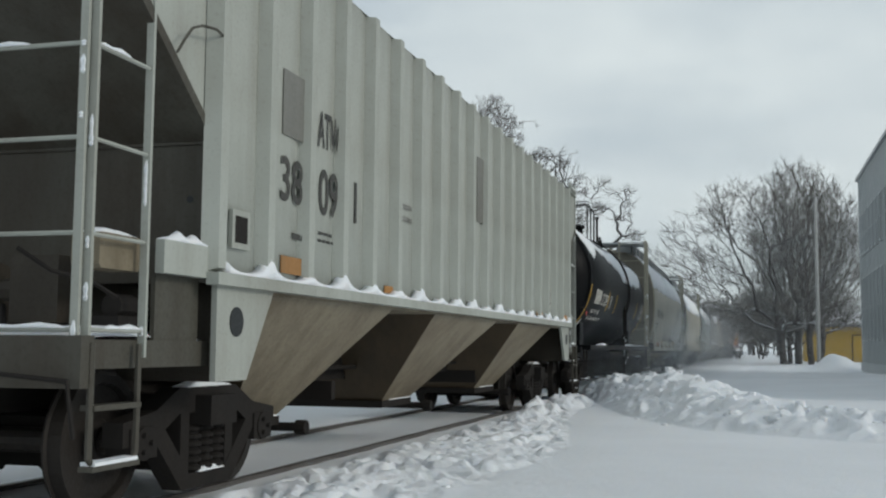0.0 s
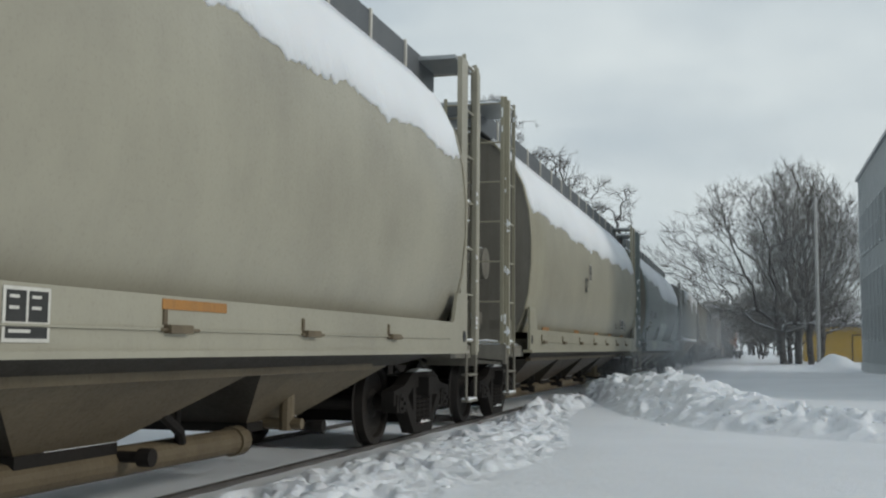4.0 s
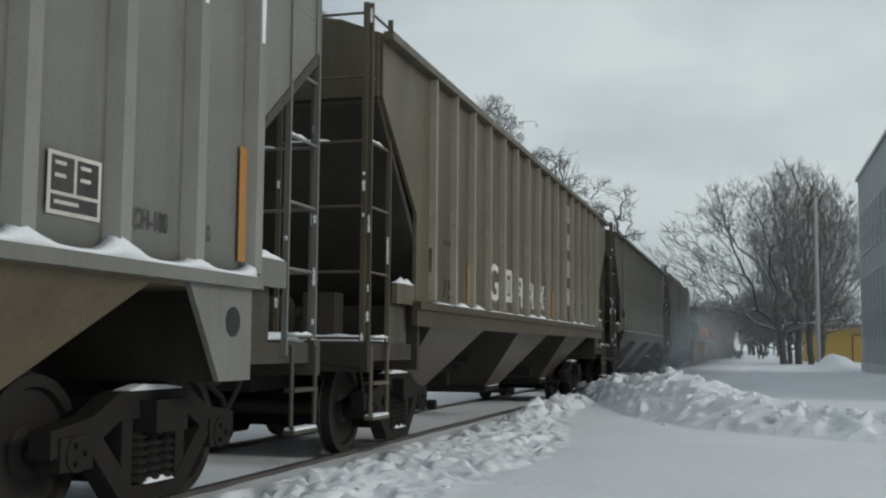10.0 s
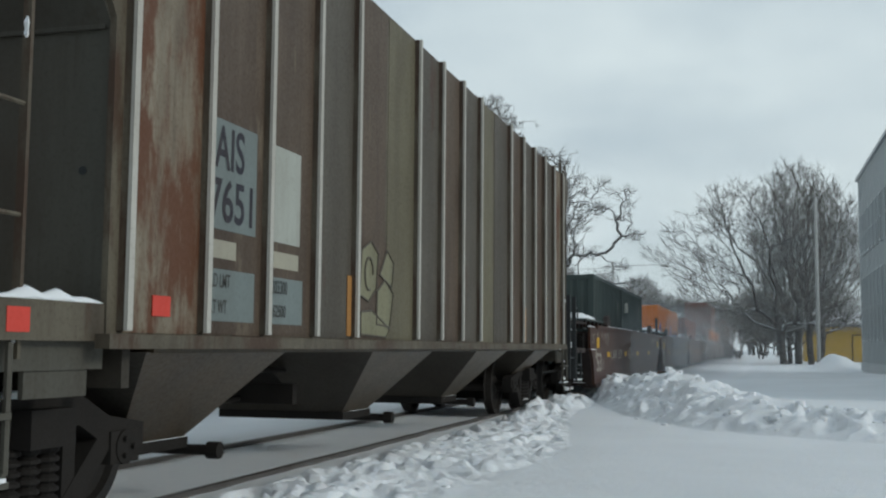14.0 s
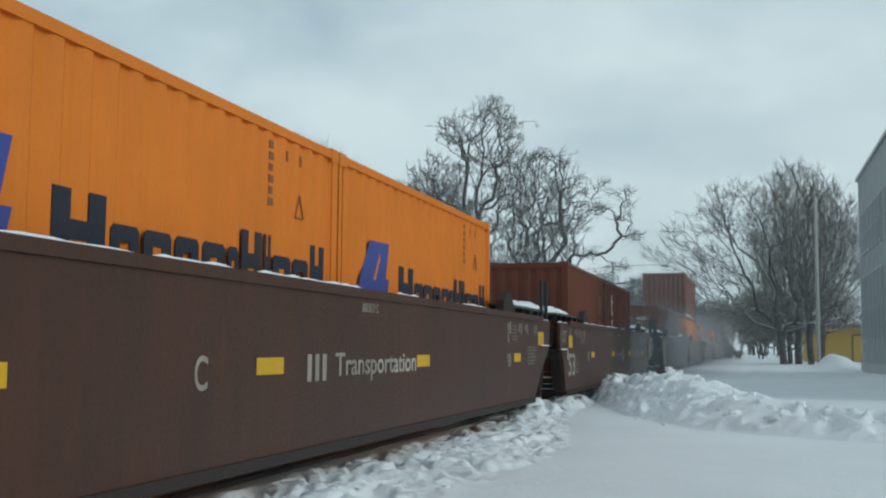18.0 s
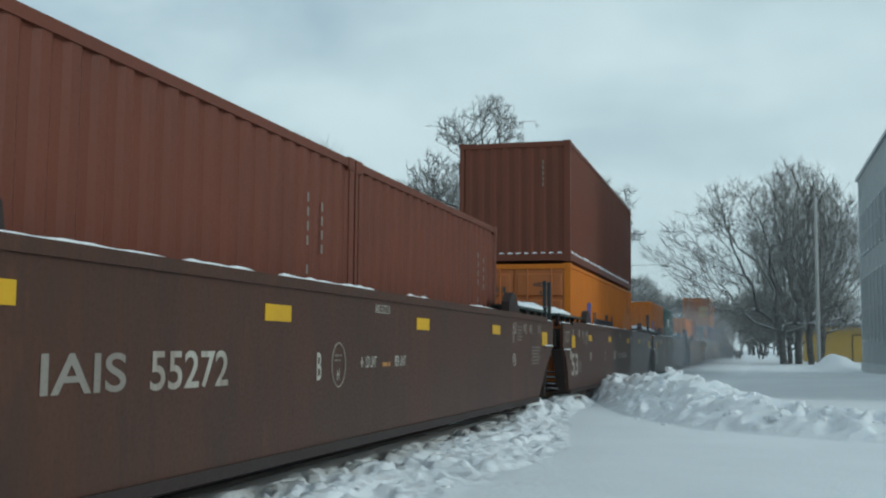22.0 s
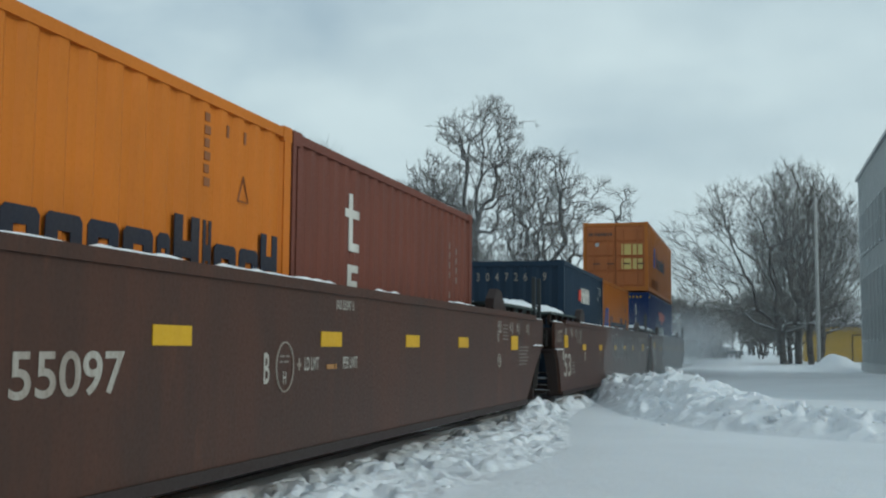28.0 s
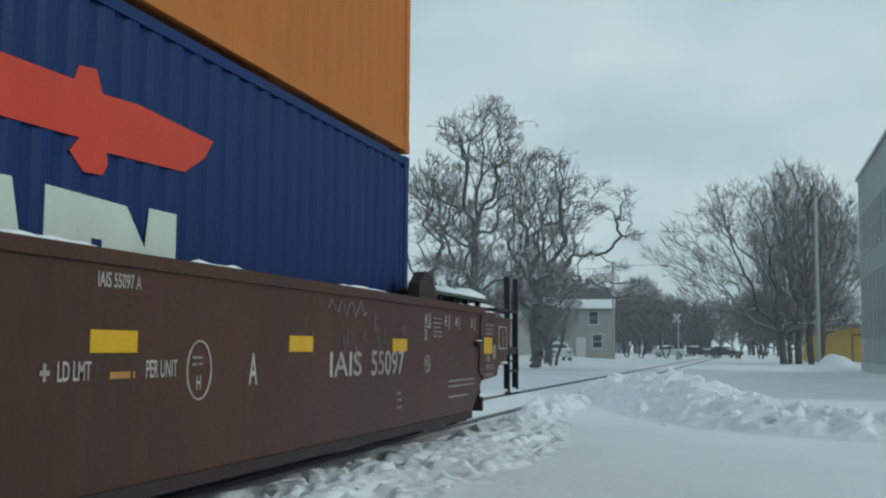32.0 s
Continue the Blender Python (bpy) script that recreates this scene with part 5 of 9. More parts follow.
def ribbed_hopper(name, label, train_y, side, halves, paint_m, bay_m, ribs, rib_w=0.1, top=4.12, sill=1.53, bays=BAYS, bay_bot=0.44, cut=(2.47, 3.47), reach=1.28, scallop=True, roof_rim=False, wall_x=1.53, rib_m=None, snow_tops=False, truck_y=None, rib_out=0.06, skip=(), first=None, pitch=None, tail=None, edge_m=None, gusset=True, rib_shade=False, ledge_snow=True, bulkhead=False):
    """Post-sided covered hopper. side: half length of the side at the sill; halves: to the strikers, leading and trailing."""
    c = thing(name, label, "freight car", "freight cars of the train")
    rib_m = rib_m or paint_m
    first = -side + 0.12 if first is None else first
    pitch = pitch or (2 * side - 0.24) / (ribs - 1)
    zc0, zc1 = cut
    tail = tail or side
    out = [(-side, sill), (tail, sill), (tail, zc0), (tail + reach, zc1), (tail + reach, top), (-side - reach, top), (-side - reach, zc1), (-side, zc0)]
    for sx in (-1, 1):
        x0, x1 = sorted((sx * wall_x, sx * (wall_x - 0.04)))
        if scallop:
            x0, x1 = sorted((sx * (wall_x - 0.052), sx * (wall_x - 0.092)))
        w = part("side_wall", MB().prism_x(out, x0, x1), paint_m, c)
        xs = sx * wall_x
        if scallop:
            span, z0, z1 = pitch - 2 * rib_w + 0.04, sill + 0.03, top
            rings = []
            for j in range(9):
                f = j / 4 - 1
                yy, xo = f * span / 2, xs - sx * (0.002 + 0.03 * f * f)
                xi = xs - sx * 0.07
                rings.append([(xi, yy, z0), (xo, yy, z0 + 0.02), (xo, yy, z1), (xi, yy, z1)])
            bulge = MB().loft(rings).mesh("side_panel", True)
            last = first + pitch * (ribs - 1)
            for k in range(-1 if first + side > 0.4 else 0, ribs if tail - last > 0.4 else ribs - 1):
                part("side_panel", bulge, paint_m, w, at=(0, first + pitch * (k + 0.5), 0))
        rx = xs - sx * 0.045
        rib = MB().loft([[(rx, -rib_w, sill + 0.03), (rx, rib_w, sill + 0.03), (xs + sx * rib_out, rib_w * 0.55, sill + 0.06), (xs + sx * rib_out, -rib_w * 0.55, sill + 0.06)],
                         [(rx, -rib_w, top), (rx, rib_w, top), (xs + sx * rib_out, rib_w * 0.55, top), (xs + sx * rib_out, -rib_w * 0.55, top)]]).mesh("rib")
        # Thin darker strip along the rib's foot paints in the groove's shade.
        rib_shade_mesh = MB().box(xs - 0.004, xs + 0.004, rib_w, rib_w + 0.008, sill + 0.05, top).mesh("rib_seam")
        edge = MB().box(xs + sx * rib_out - 0.012, xs + sx * rib_out + 0.012, -rib_w * 0.9, rib_w * 0.9, sill + 0.05, top).mesh("rib_edge")
        for k in range(ribs):
            y = first + pitch * k
            if k not in skip:
                part("rib", rib, rib_m, w, at=(0, y, 0))
                if rib_shade:
                    part("rib_seam", rib_shade_mesh, M_PALERIBSHADE if paint_m is M_WHITE else M_GRIMESHADE, w, at=(0, y, 0))
                if edge_m:
                    part("rib_edge", edge, edge_m, w, at=(0, y, 0))
        rail = MB().box(min(xs, xs + sx * 0.09), max(xs, xs + sx * 0.09), -side - 0.1, tail + 0.06, sill - 0.05, sill + 0.03)
        if roof_rim:
            part("roof_rim", MB().box(min(xs, xs + sx * 0.1), max(xs, xs + sx * 0.1), -side - reach, tail + reach, top - 0.06, top + 0.02), paint_m, c)
            rail.box(min(xs - sx * 0.01, xs + sx * 0.05), max(xs - sx * 0.01, xs + sx * 0.05), -side - 0.1, tail + 0.06, sill - 0.22, sill - 0.05)
        part("side_sill", rail, bay_m if roof_rim else paint_m, c)
        if sx > 0 and ledge_snow:
            rng = random.Random(len(name) + ribs)
            if scallop:
                rings = []
                for j in range(12 * ribs):
                    y = -side + 0.05 + (tail + side - 0.1) * j / (12 * ribs - 1)
                    tip = math.floor((y - first) / pitch + 0.5)
                    hh = 0.03 + (0.13 + 0.055 * math.sin(tip * 2.4)) * abs(2 * (((y - first) / pitch) % 1.0) - 1) ** 3.2 * rng.uniform(0.85, 1.1)
                    w = 0.088 + 0.012 * rng.random()
                    rings.append([(xs, y, sill + 0.03), (xs + w, y, sill + 0.03), (xs + w * 0.86, y, sill + 0.03 + hh * 0.6), (xs, y, sill + 0.03 + hh)])
                part("lying_snow", MB().loft(rings), SNOW_CAP, c, smooth=True)
            for k in range(0 if scallop else ribs - 1):
                ya = first + pitch * k + rib_w
                yb = ya + pitch - 2 * rib_w
                rings = []
                for j in range(9):
                    f = j / 8
                    hh = 0.014 + (0.06 if k % 5 in (1, 2) else 0.022) * math.sin(math.pi * min(1, f * (0.9 + 0.2 * (k % 3)))) * rng.uniform(0.7, 1.1)
                    y = ya + (yb - ya) * f
                    rings.append([(xs, y, sill + 0.03), (xs + 0.085, y, sill + 0.03), (xs + 0.06, y, sill + 0.03 + hh * 0.5), (xs, y, sill + 0.03 + hh)])
                part("lying_snow", MB().loft(rings), SNOW_CAP, c, smooth=True)
            if snow_tops:
                for k in range(1, ribs):
                    y = first + pitch * k
                    hgt = 0.35 + 0.75 * max(0, math.sin(k * 0.9)) * rng.uniform(0.6, 1.1)
                    part("rib_snow", MB().loft([[(xs + rib_out, y - 0.05, top), (xs + rib_out + 0.03, y - 0.02, top), (xs + rib_out, y + 0.05, top)], [(xs + rib_out, y - 0.02, top - hgt), (xs + rib_out + 0.012, y, top - hgt), (xs + rib_out, y + 0.03, top - hgt)]]), SNOW_CAP, c)
    arc = [(-wall_x, top), (-1.1, top + 0.17), (-0.5, top + 0.27), (0.5, top + 0.27), (1.1, top + 0.17), (wall_x, top)]
    part("roof", MB().prism_y(arc, -side - reach, tail + reach), paint_m, c)
    part("lying_snow", MB().prism_y([(-1.0, top + 0.2), (-0.5, top + 0.33), (0.5, top + 0.34), (1.0, top + 0.2)], -side - reach + 0.1, tail + reach - 0.1), SNOW_CAP, c)
    running_boards(c, -side - reach, tail + reach, top + 0.3, M_GALV, x=0.55)
    hatches(c, -side, side, top + 0.27, 8, paint_m)
    for s in (-1, 1):
        # end: upright panel high up, sloped floor sheet below it
        sd, half = (side, halves[0]) if s < 0 else (tail, halves[1])
        e = s * (sd + reach)
        part("end_wall", MB().prism_y([(-wall_x + 0.04, zc1), (wall_x - 0.04, zc1), (wall_x - 0.04, top), (0.5, top + 0.26), (-0.5, top + 0.26), (-wall_x + 0.04, top)], e - 0.03, e + 0.03), paint_m, c)
        sl = [(s * (sd + reach), zc1 + 0.02), (s * (sd - 0.8), sill), (s * (sd - 0.7), sill - 0.05), (s * (sd + reach + 0.02), zc1 - 0.06)]
        end_m = M_GRIMESHADE if scallop or bulkhead else M_SOOTSHADE
        # Recessed end sheets are painted darker than the sides, shade included.
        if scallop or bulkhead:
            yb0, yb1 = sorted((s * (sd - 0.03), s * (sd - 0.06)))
            bh = part("end_bulkhead", MB().box(-wall_x + 0.05, wall_x - 0.05, yb0, yb1, min(1.5, sill + 0.05), zc0), M_GRIMESHADE, c, "grimy grey upright end sheet")
            part("weld_seam", MB().box(-wall_x + 0.08, wall_x - 0.08, s * (sd - 0.02) - 0.012, s * (sd - 0.02) + 0.012, zc0 - 0.06, zc0 - 0.02), M_GRIMESHADE, bh)
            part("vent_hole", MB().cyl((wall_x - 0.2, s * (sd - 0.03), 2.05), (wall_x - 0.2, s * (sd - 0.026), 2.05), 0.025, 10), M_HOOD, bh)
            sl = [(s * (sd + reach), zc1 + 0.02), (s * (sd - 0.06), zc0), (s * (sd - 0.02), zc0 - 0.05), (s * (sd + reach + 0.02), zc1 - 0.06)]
        part("slope_sheet", MB().prism_x(sl, -wall_x + 0.04, wall_x - 0.04), end_m, c, "grimy sloping end sheet" if end_m is M_GRIMESHADE else "soot-dark sloping end sheet")
        part("bolster_web", MB().box(-wall_x + 0.06, wall_x - 0.06, s * (sd - 0.3) - 0.04, s * (sd - 0.3) + 0.04, 0.85, sill), M_SOOTSHADE, c)
        gus = [(s * sd, sill), (s * sd, 0.86), (s * (sd - 0.45), 0.86), (s * (sd - 0.9), sill)]
        for sx in (-1, 1) if gusset else ():
            g = part("corner_plate", MB().prism_x(gus, sx * (wall_x + 0.01) - 0.02, sx * (wall_x + 0.01) + 0.02), paint_m, c)
            part("jacking_hole", MB().cyl((sx * (wall_x + 0.03), s * (sd - 0.28), 1.25), (sx * (wall_x + 0.036), s * (sd - 0.28), 1.25), 0.1, 16), M_HOOD, g)
        end_gear(c, s, s * sd, s * half, paint_m, top=top + 0.25, plain=end_m)
        inset = 0.35 if bulkhead else 0.7
        for sx in (-1, 1):
            part("end_beam", MB().box(sx * 1.5 - 0.03, sx * 1.5 + 0.03, min(s * (sd + 0.02), s * (half - inset)), max(s * (sd + 0.02), s * (half - inset)), sill - 0.01, sill + 0.19), paint_m, c)
            lo, hi = sorted((s * (sd + 0.02), s * (sd + 0.55)))
            part("side_web", MB().box(sx * 1.42 - 0.015, sx * 1.42 + 0.015, lo, hi, min(1.1, sill - 0.3), sill - 0.01), M_GRIMESHADE, c, "grimy web plate behind the ladder")
            snow_strip(c, min(sx * 1.46, sx * 1.53), max(sx * 1.46, sx * 1.53), min(s * (sd + 0.03), s * (half - inset - 0.02)), max(s * (sd + 0.03), s * (half - inset - 0.02)), sill + 0.19, 0.06, seed=int(40 + sx + s))
        coupler(c, s * (half - 0.05), s)
        ty = truck_y[max(s, 0)] if truck_y else side - 0.85
        truck(c, s * ty, train_y)
    part("centre_sill", MB().box(-0.3, 0.3, -side, side, 0.72, 1.05), M_UNDER, c)
    rig = MB().cyl((0.45, -side + 1.0, 0.86), (0.45, tail - 1.0, 0.86), 0.025, 6).cyl((-0.5, -2.9, 0.72), (-0.5, -2.2, 0.72), 0.17, 12)
    for s in (-1, 1):
        rig.box(-0.75, 0.75, s * 3.0 - 0.05, s * 3.0 + 0.05, 0.55, 0.74).tube([(0.2, s * 3.0, 0.6), (0.3, s * 4.6, 0.52), (0.2, s * 5.4, 0.5)], 0.025)
    part("brake_rigging", rig, M_UNDER, c)
    part("lip", MB().box(-wall_x, wall_x, -side + 0.5, side - 0.5, sill - 0.075, sill - 0.05), bay_m, c)
    for y0, y1, ya, yb in bays:
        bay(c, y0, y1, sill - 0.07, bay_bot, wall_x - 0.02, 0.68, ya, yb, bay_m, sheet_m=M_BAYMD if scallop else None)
    return c


def defect_box(c, x, y, z, material):
    """Small framed routing-card holder on the side."""
    b = part("card_holder", MB().box(x, x + 0.03, y, y + 0.26, z, z + 0.26), material, c)
    part("card", MB().box(x + 0.03, x + 0.034, y + 0.04, y + 0.22, z + 0.04, z + 0.22), M_UNDER, b)


def stencil_box(c, x, y, z, w, h, ink=None):
    """White-edged inspection stencil: two black squares over a black strip, with small print."""
    ink = ink or M_LETTER_W
    b = part("stencil_panel", MB().box(x, x + 0.004, y, y + w, z, z + h), ink, c, "white-edged black inspection stencil")
    for u0, u1, v0, v1 in ((0.06, 0.47, 0.37, 0.93), (0.53, 0.94, 0.37, 0.93), (0.06, 0.94, 0.07, 0.31)):
        part("stencil_field", MB().box(x + 0.004, x + 0.006, y + u0 * w, y + u1 * w, z + v0 * h, z + v1 * h), M_LETTER_K, b)
        for k in range(2 if v0 > 0.2 else 1):
            a = y + (u0 + 0.06) * w
            part("small_print", MB().box(x + 0.006, x + 0.007, a, a + (0.2 if v0 > 0.2 else 0.45) * w, z + (v1 - 0.14 - 0.2 * k) * h, z + (v1 - 0.08 - 0.2 * k) * h), ink, c)


# ---- the grain hoppers ----
CARS = []  # (thing, x, train position, z)


def set_in_train(ob, y, z=0.0, x=0.0):
    CARS.append((ob, x, y, z))
    ob.matrix_basis = pose(x, y - TRAIN(0.0), z)
    return ob


def TRAIN(t):
    """Metres that the train has rolled by t, towards the camera's end of the track."""
    return 10.5252 * (t - 16.0) - 0.0025 * (t - 16.0) ** 2




def hopper_pale():
    y = -155.55
    c = ribbed_hopper("covered_hopper_car", "pale grey-green covered hopper car with tall side posts", y, 7.13, (8.45, 8.3), M_WHITE, M_PALEBAY, 20, rib_shade=True, first=-7.13, pitch=0.7426, tail=6.98, bays=BAYS_PALE)
    x = 1.536
    plate(c, "repaint_patch", x - 0.003, -6.11, -5.71, 2.67, 3.17, M_GREY)
    plate(c, "repaint_patch", x - 0.003, -0.12, 0.42, 2.69, 3.53, M_GREY)
    write_fit(c, "ATW", x, -5.42, -4.95, 2.70, 3.0, M_LETTER_K)
    write_fit(c, "38", x, -6.13, -5.72, 2.17, 2.51, M_LETTER_K)
    write_fit(c, "09", x, -5.38, -4.97, 2.15, 2.53, M_LETTER_K)
    plate(c, "lettering", x, -4.57, -4.52, 2.17, 2.53, M_LETTER_K)
    for a, b, z0, z1 in ((-6.11, -5.73, 1.63, 1.76), (-3.74, -3.26, 1.6, 1.67), (3.89, 4.4, 1.58, 1.68), (6.31, 6.89, 1.58, 1.7)):
        plate(c, "reflector", x + 0.003, a, b, z0, z1, M_AMBER, "faded orange reflector")
    defect_box(c, x, -6.95, 1.74, M_WHITE)
    stencil_box(c, x, 4.7, 1.79, 0.45, 0.32)
    write_fit(c, "CH-100", x, 5.52, 5.88, 1.76, 1.88, M_LETTER_K)
    write_fit(c, "-113", x, 6.24, 6.44, 1.76, 1.88, M_LETTER_K)
    bars(c, x, -5.38, 1.93, 0.34, 0.12, 2, M_LETTER_K)
    bars(c, x, -5.9, 1.9, 0.45, 0.12, 1, M_LETTER_K)
    bars(c, x, -3.2, 2.35, 0.35, 0.25, 2, M_GREY)
    part("grab_loop", MB().tube([(1.55, -7.71, 2.86), (1.585, -7.68, 2.95), (1.59, -7.6, 3.04), (1.59, -7.48, 3.09), (1.59, -7.29, 3.12), (1.585, -7.2, 3.11), (1.55, -7.14, 3.08)], 0.009, 6), M_GRIMESHADE, c, "thin bent grab iron at the car's corner")
    bx = part("retainer_box", MB().bbox(1.22, 1.4, -8.22, -7.8, 1.52, 1.72, 0.02), M_PALEBAY, c, "yellowish brake retainer box with snow on it")
    snow_strip(bx, 1.23, 1.39, -8.2, -7.82, 1.72, 0.035, seed=91)
    part("brake_chain", MB().tube([(1.0, -8.4, 1.62), (1.15, -8.3, 1.5), (1.3, -8.15, 1.45), (1.38, -8.0, 1.36)], 0.014, 6), M_UNDER, c)
    part("valve_cluster", MB().cyl((1.2, -7.7, 1.24), (1.2, -7.45, 1.24), 0.1, 10).cyl((1.28, -7.9, 1.32), (1.28, -7.7, 1.32), 0.07, 10).box(1.1, 1.36, -7.95, -7.6, 1.12, 1.26), M_UNDER, c, "dark brake valve cluster")
    set_in_train(c, y)


def hopper_grey():
    y = -63.05
    c = ribbed_hopper("covered_hopper_car", "weathered grey covered hopper car with close-set side posts", y, 7.14, (8.5, 8.02), M_GREY, M_GRIMEBAY, 17, rib_w=0.1, snow_tops=True, first=-6.666, pitch=0.836, rib_m=M_GREYRIB, rib_shade=True, tail=6.68)
    x = 1.536
    plate(c, "repaint_patch", x - 0.003, -5.71, -5.11, 2.62, 3.02, M_WHITE)
    write_fit(c, "ATW", x + 0.003, -5.65, -5.12, 2.69, 2.96, M_LETTER_K)
    write_fit(c, "88", x, -6.37, -5.98, 2.13, 2.48, M_LETTER_K)
    write_fit(c, "26", x, -5.64, -5.2, 2.12, 2.47, M_LETTER_K)
    write_fit(c, "3", x, -4.84, -4.67, 2.12, 2.47, M_LETTER_K)
    write_fit(c, "222400", x, -5.64, -5.24, 1.88, 1.97, M_LETTER_K)
    bars(c, x, -5.62, 1.72, 0.4, 0.09, 1, M_LETTER_K)
    bars(c, x, -6.35, 1.8, 0.4, 0.3, 2, M_LETTER_K)
    plate(c, "reflector", x + 0.003, 6.49, 6.6, 1.66, 2.45, M_AMBER, "faded orange reflector")
    for a in (-4.04, -1.53, -7.2, 3.48):
        plate(c, "reflector", x + 0.003, a, a + 0.1, 1.62, 2.12, M_AMBER, "faded orange reflector")
    defect_box(c, x, -6.88, 1.75, M_GREY)
    stencil_box(c, x, 4.4, 1.74, 0.46, 0.32)
    write_fit(c, "CH-100", x, 5.21, 5.57, 1.75, 1.87, M_LETTER_K)
    write_fit(c, "-110", x, 5.9, 6.1, 1.75, 1.86, M_LETTER_K)
    set_in_train(c, y)


def hopper_leased(y, side, label, paint_m, marks):
    c = ribbed_hopper("covered_hopper_car", label, y, side, (8.42, 8.3) if y < -40 else (8.27, 8.38), paint_m, M_BAYSOOT if y > -40 else M_BAYMD, 16, rib_shade=True, rib_w=0.06, top=4.08, scallop=False, roof_rim=True, reach=1.13, tail=None if y < -40 else 7.2, rib_out=0.075, gusset=False, bays=BAYS_SHORT if y > -40 else BAYS_MID, rib_m=M_RIBHIGHLIGHT, first=-6.6 if y < -40 else -6.24, pitch=0.865 if y < -40 else 0.85)
    x = 1.536
    panel_y = 2.66 if y < -40 else 2.97
    plate(c, "name_panel", x - 0.002, panel_y - 0.36, panel_y + 0.36, 1.58, 4.0, M_DIRTYDK, "dark vertical name panel")
    for k in range(4):
        m = MB()
        z, a = 3.47 - k * 0.525, panel_y - 0.1
        m.box(x + 0.003, x + 0.007, a, a + 0.07, z, z + 0.32).box(x + 0.003, x + 0.007, a + 0.14, a + 0.21, z, z + 0.32)
        if k % 2:
            m.box(x + 0.003, x + 0.007, a + 0.07, a + 0.14, z + 0.13, z + 0.19)
        part("logo_block", m, M_LETTER_W, c, "plain white block of the owner's name")
    marks(c, x)
    for yy in (panel_y + 0.6, panel_y + 1.48):
        stencil_box(c, x, yy, 1.67, 0.42, 0.36, M_PRINT)
    for yy in ((-5.0, 0.9, side - 0.35) if y < -40 else (-4.17, -1.44, side - 0.35)):
        plate(c, "reflector", x + 0.003, yy, yy + 0.11, 1.62, 2.1, M_AMBER, "faded orange reflector")
    end = -side - 1.13 - 0.033
    for a, w, z in ((0.12, 0.15, 3.82), (0.33, 0.12, 3.82), (0.51, 0.14, 3.82), (0.16, 0.1, 3.62), (0.32, 0.12, 3.62), (0.5, 0.1, 3.62)):
        part("end_mark", MB().box(a, a + w, end - 0.003, end + 0.003, z, z + 0.13), M_FADED, c, "worn plain mark on the car's end")
    defect_box(c, x, -side + 0.45, 1.9, paint_m)
    bars(c, x, panel_y - 2.4, 1.95, 0.5, 0.45, 4, M_LETTER_K)
    bars(c, x, panel_y - 1.5, 1.7, 0.5, 0.35, 5, M_LETTER_K)
    set_in_train(c, y)
    return c


M_DIRTYDK = paint("dark_brown_panel", (0.06, 0.042, 0.032), (0.10, 0.08, 0.06), 0.5)


def marks_a(c, x):
    write_fit(c, "G", x + 0.004, -3.84, -3.3, 1.72, 2.22, M_LETTER_W)
    # hand-cut block letters, each of plain strokes given as polygons of (y, z)
    glyphs = ((-2.9, -2.42, 1.74, 2.2, ([(0, 0), (1, 0), (1, 0.16), (0, 0.2)], [(0, 0.8), (1, 0.84), (1, 1), (0, 1)], [(0, 0.2), (0.3, 0.19), (0.3, 0.81), (0, 0.8)], [(0.74, 0.17), (1, 0.16), (1, 0.84), (0.74, 0.83)], [(0.42, 0.26), (0.6, 0.26), (0.6, 0.66), (0.42, 0.72)])),
              (-2.15, -1.66, 1.7, 2.14, ([(0, 0.12), (0.22, 0.12), (0.22, 1), (0, 1)], [(0.22, 0.84), (1, 0.86), (0.94, 1), (0.22, 1)], [(0.78, 0.5), (1, 0.5), (1, 0.86), (0.78, 0.85)], [(0.22, 0.66), (0.78, 0.5), (0.78, 0.62), (0.22, 0.8)], [(0.22, 0.36), (1, 0.38), (1, 0.5), (0.22, 0.5)], [(0.76, 0), (0.98, 0), (0.98, 0.38), (0.76, 0.375)])),
              (-1.28, -0.76, 1.7, 2.12, ([(0.06, 0.1), (0.26, 0.1), (0.26, 0.95), (0.06, 0.95)], [(0.74, 0.1), (0.94, 0.1), (0.94, 0.95), (0.74, 0.95)], [(0, 0), (0.32, 0), (0.32, 0.1), (0, 0.1)], [(0.68, 0), (1, 0), (1, 0.1), (0.68, 0.1)], [(0.26, 0.74), (0.26, 0.5), (0.5, 0.24), (0.74, 0.5), (0.74, 0.74), (0.5, 0.46)], [(0.4, 0.66), (0.6, 0.66), (0.56, 1), (0.44, 1)])),
              (-0.36, 0.16, 1.72, 2.12, ([(0, 0), (0.2, 0), (1, 1), (0.8, 1)], [(0, 1), (0.38, 0.53), (0.48, 0.65), (0.2, 1)], [(0.52, 0.36), (0.8, 0), (1, 0), (0.62, 0.47)], [(0.44, 0.86), (0.56, 0.86), (0.56, 0.96), (0.44, 0.96)], [(0.44, 0.04), (0.56, 0.04), (0.56, 0.14), (0.44, 0.14)], [(0.04, 0.45), (0.14, 0.45), (0.14, 0.56), (0.04, 0.56)], [(0.86, 0.45), (0.96, 0.45), (0.96, 0.56), (0.86, 0.56)])))
    for a, b, z0, z1, strokes in glyphs:
        m = MB()
        for s in strokes:
            m.prism_x([(a + (b - a) * u, z0 + (z1 - z0) * v) for u, v in s], x + 0.001, x + 0.005)
        part("lettering", m, M_LETTER_W, c)
    write_fit(c, "75", x + 0.004, -6.07, -5.7, 1.64, 1.86, M_LETTER_K)
    bars(c, x, -6.05, 2.25, 0.42, 0.16, 1, M_LETTER_K)


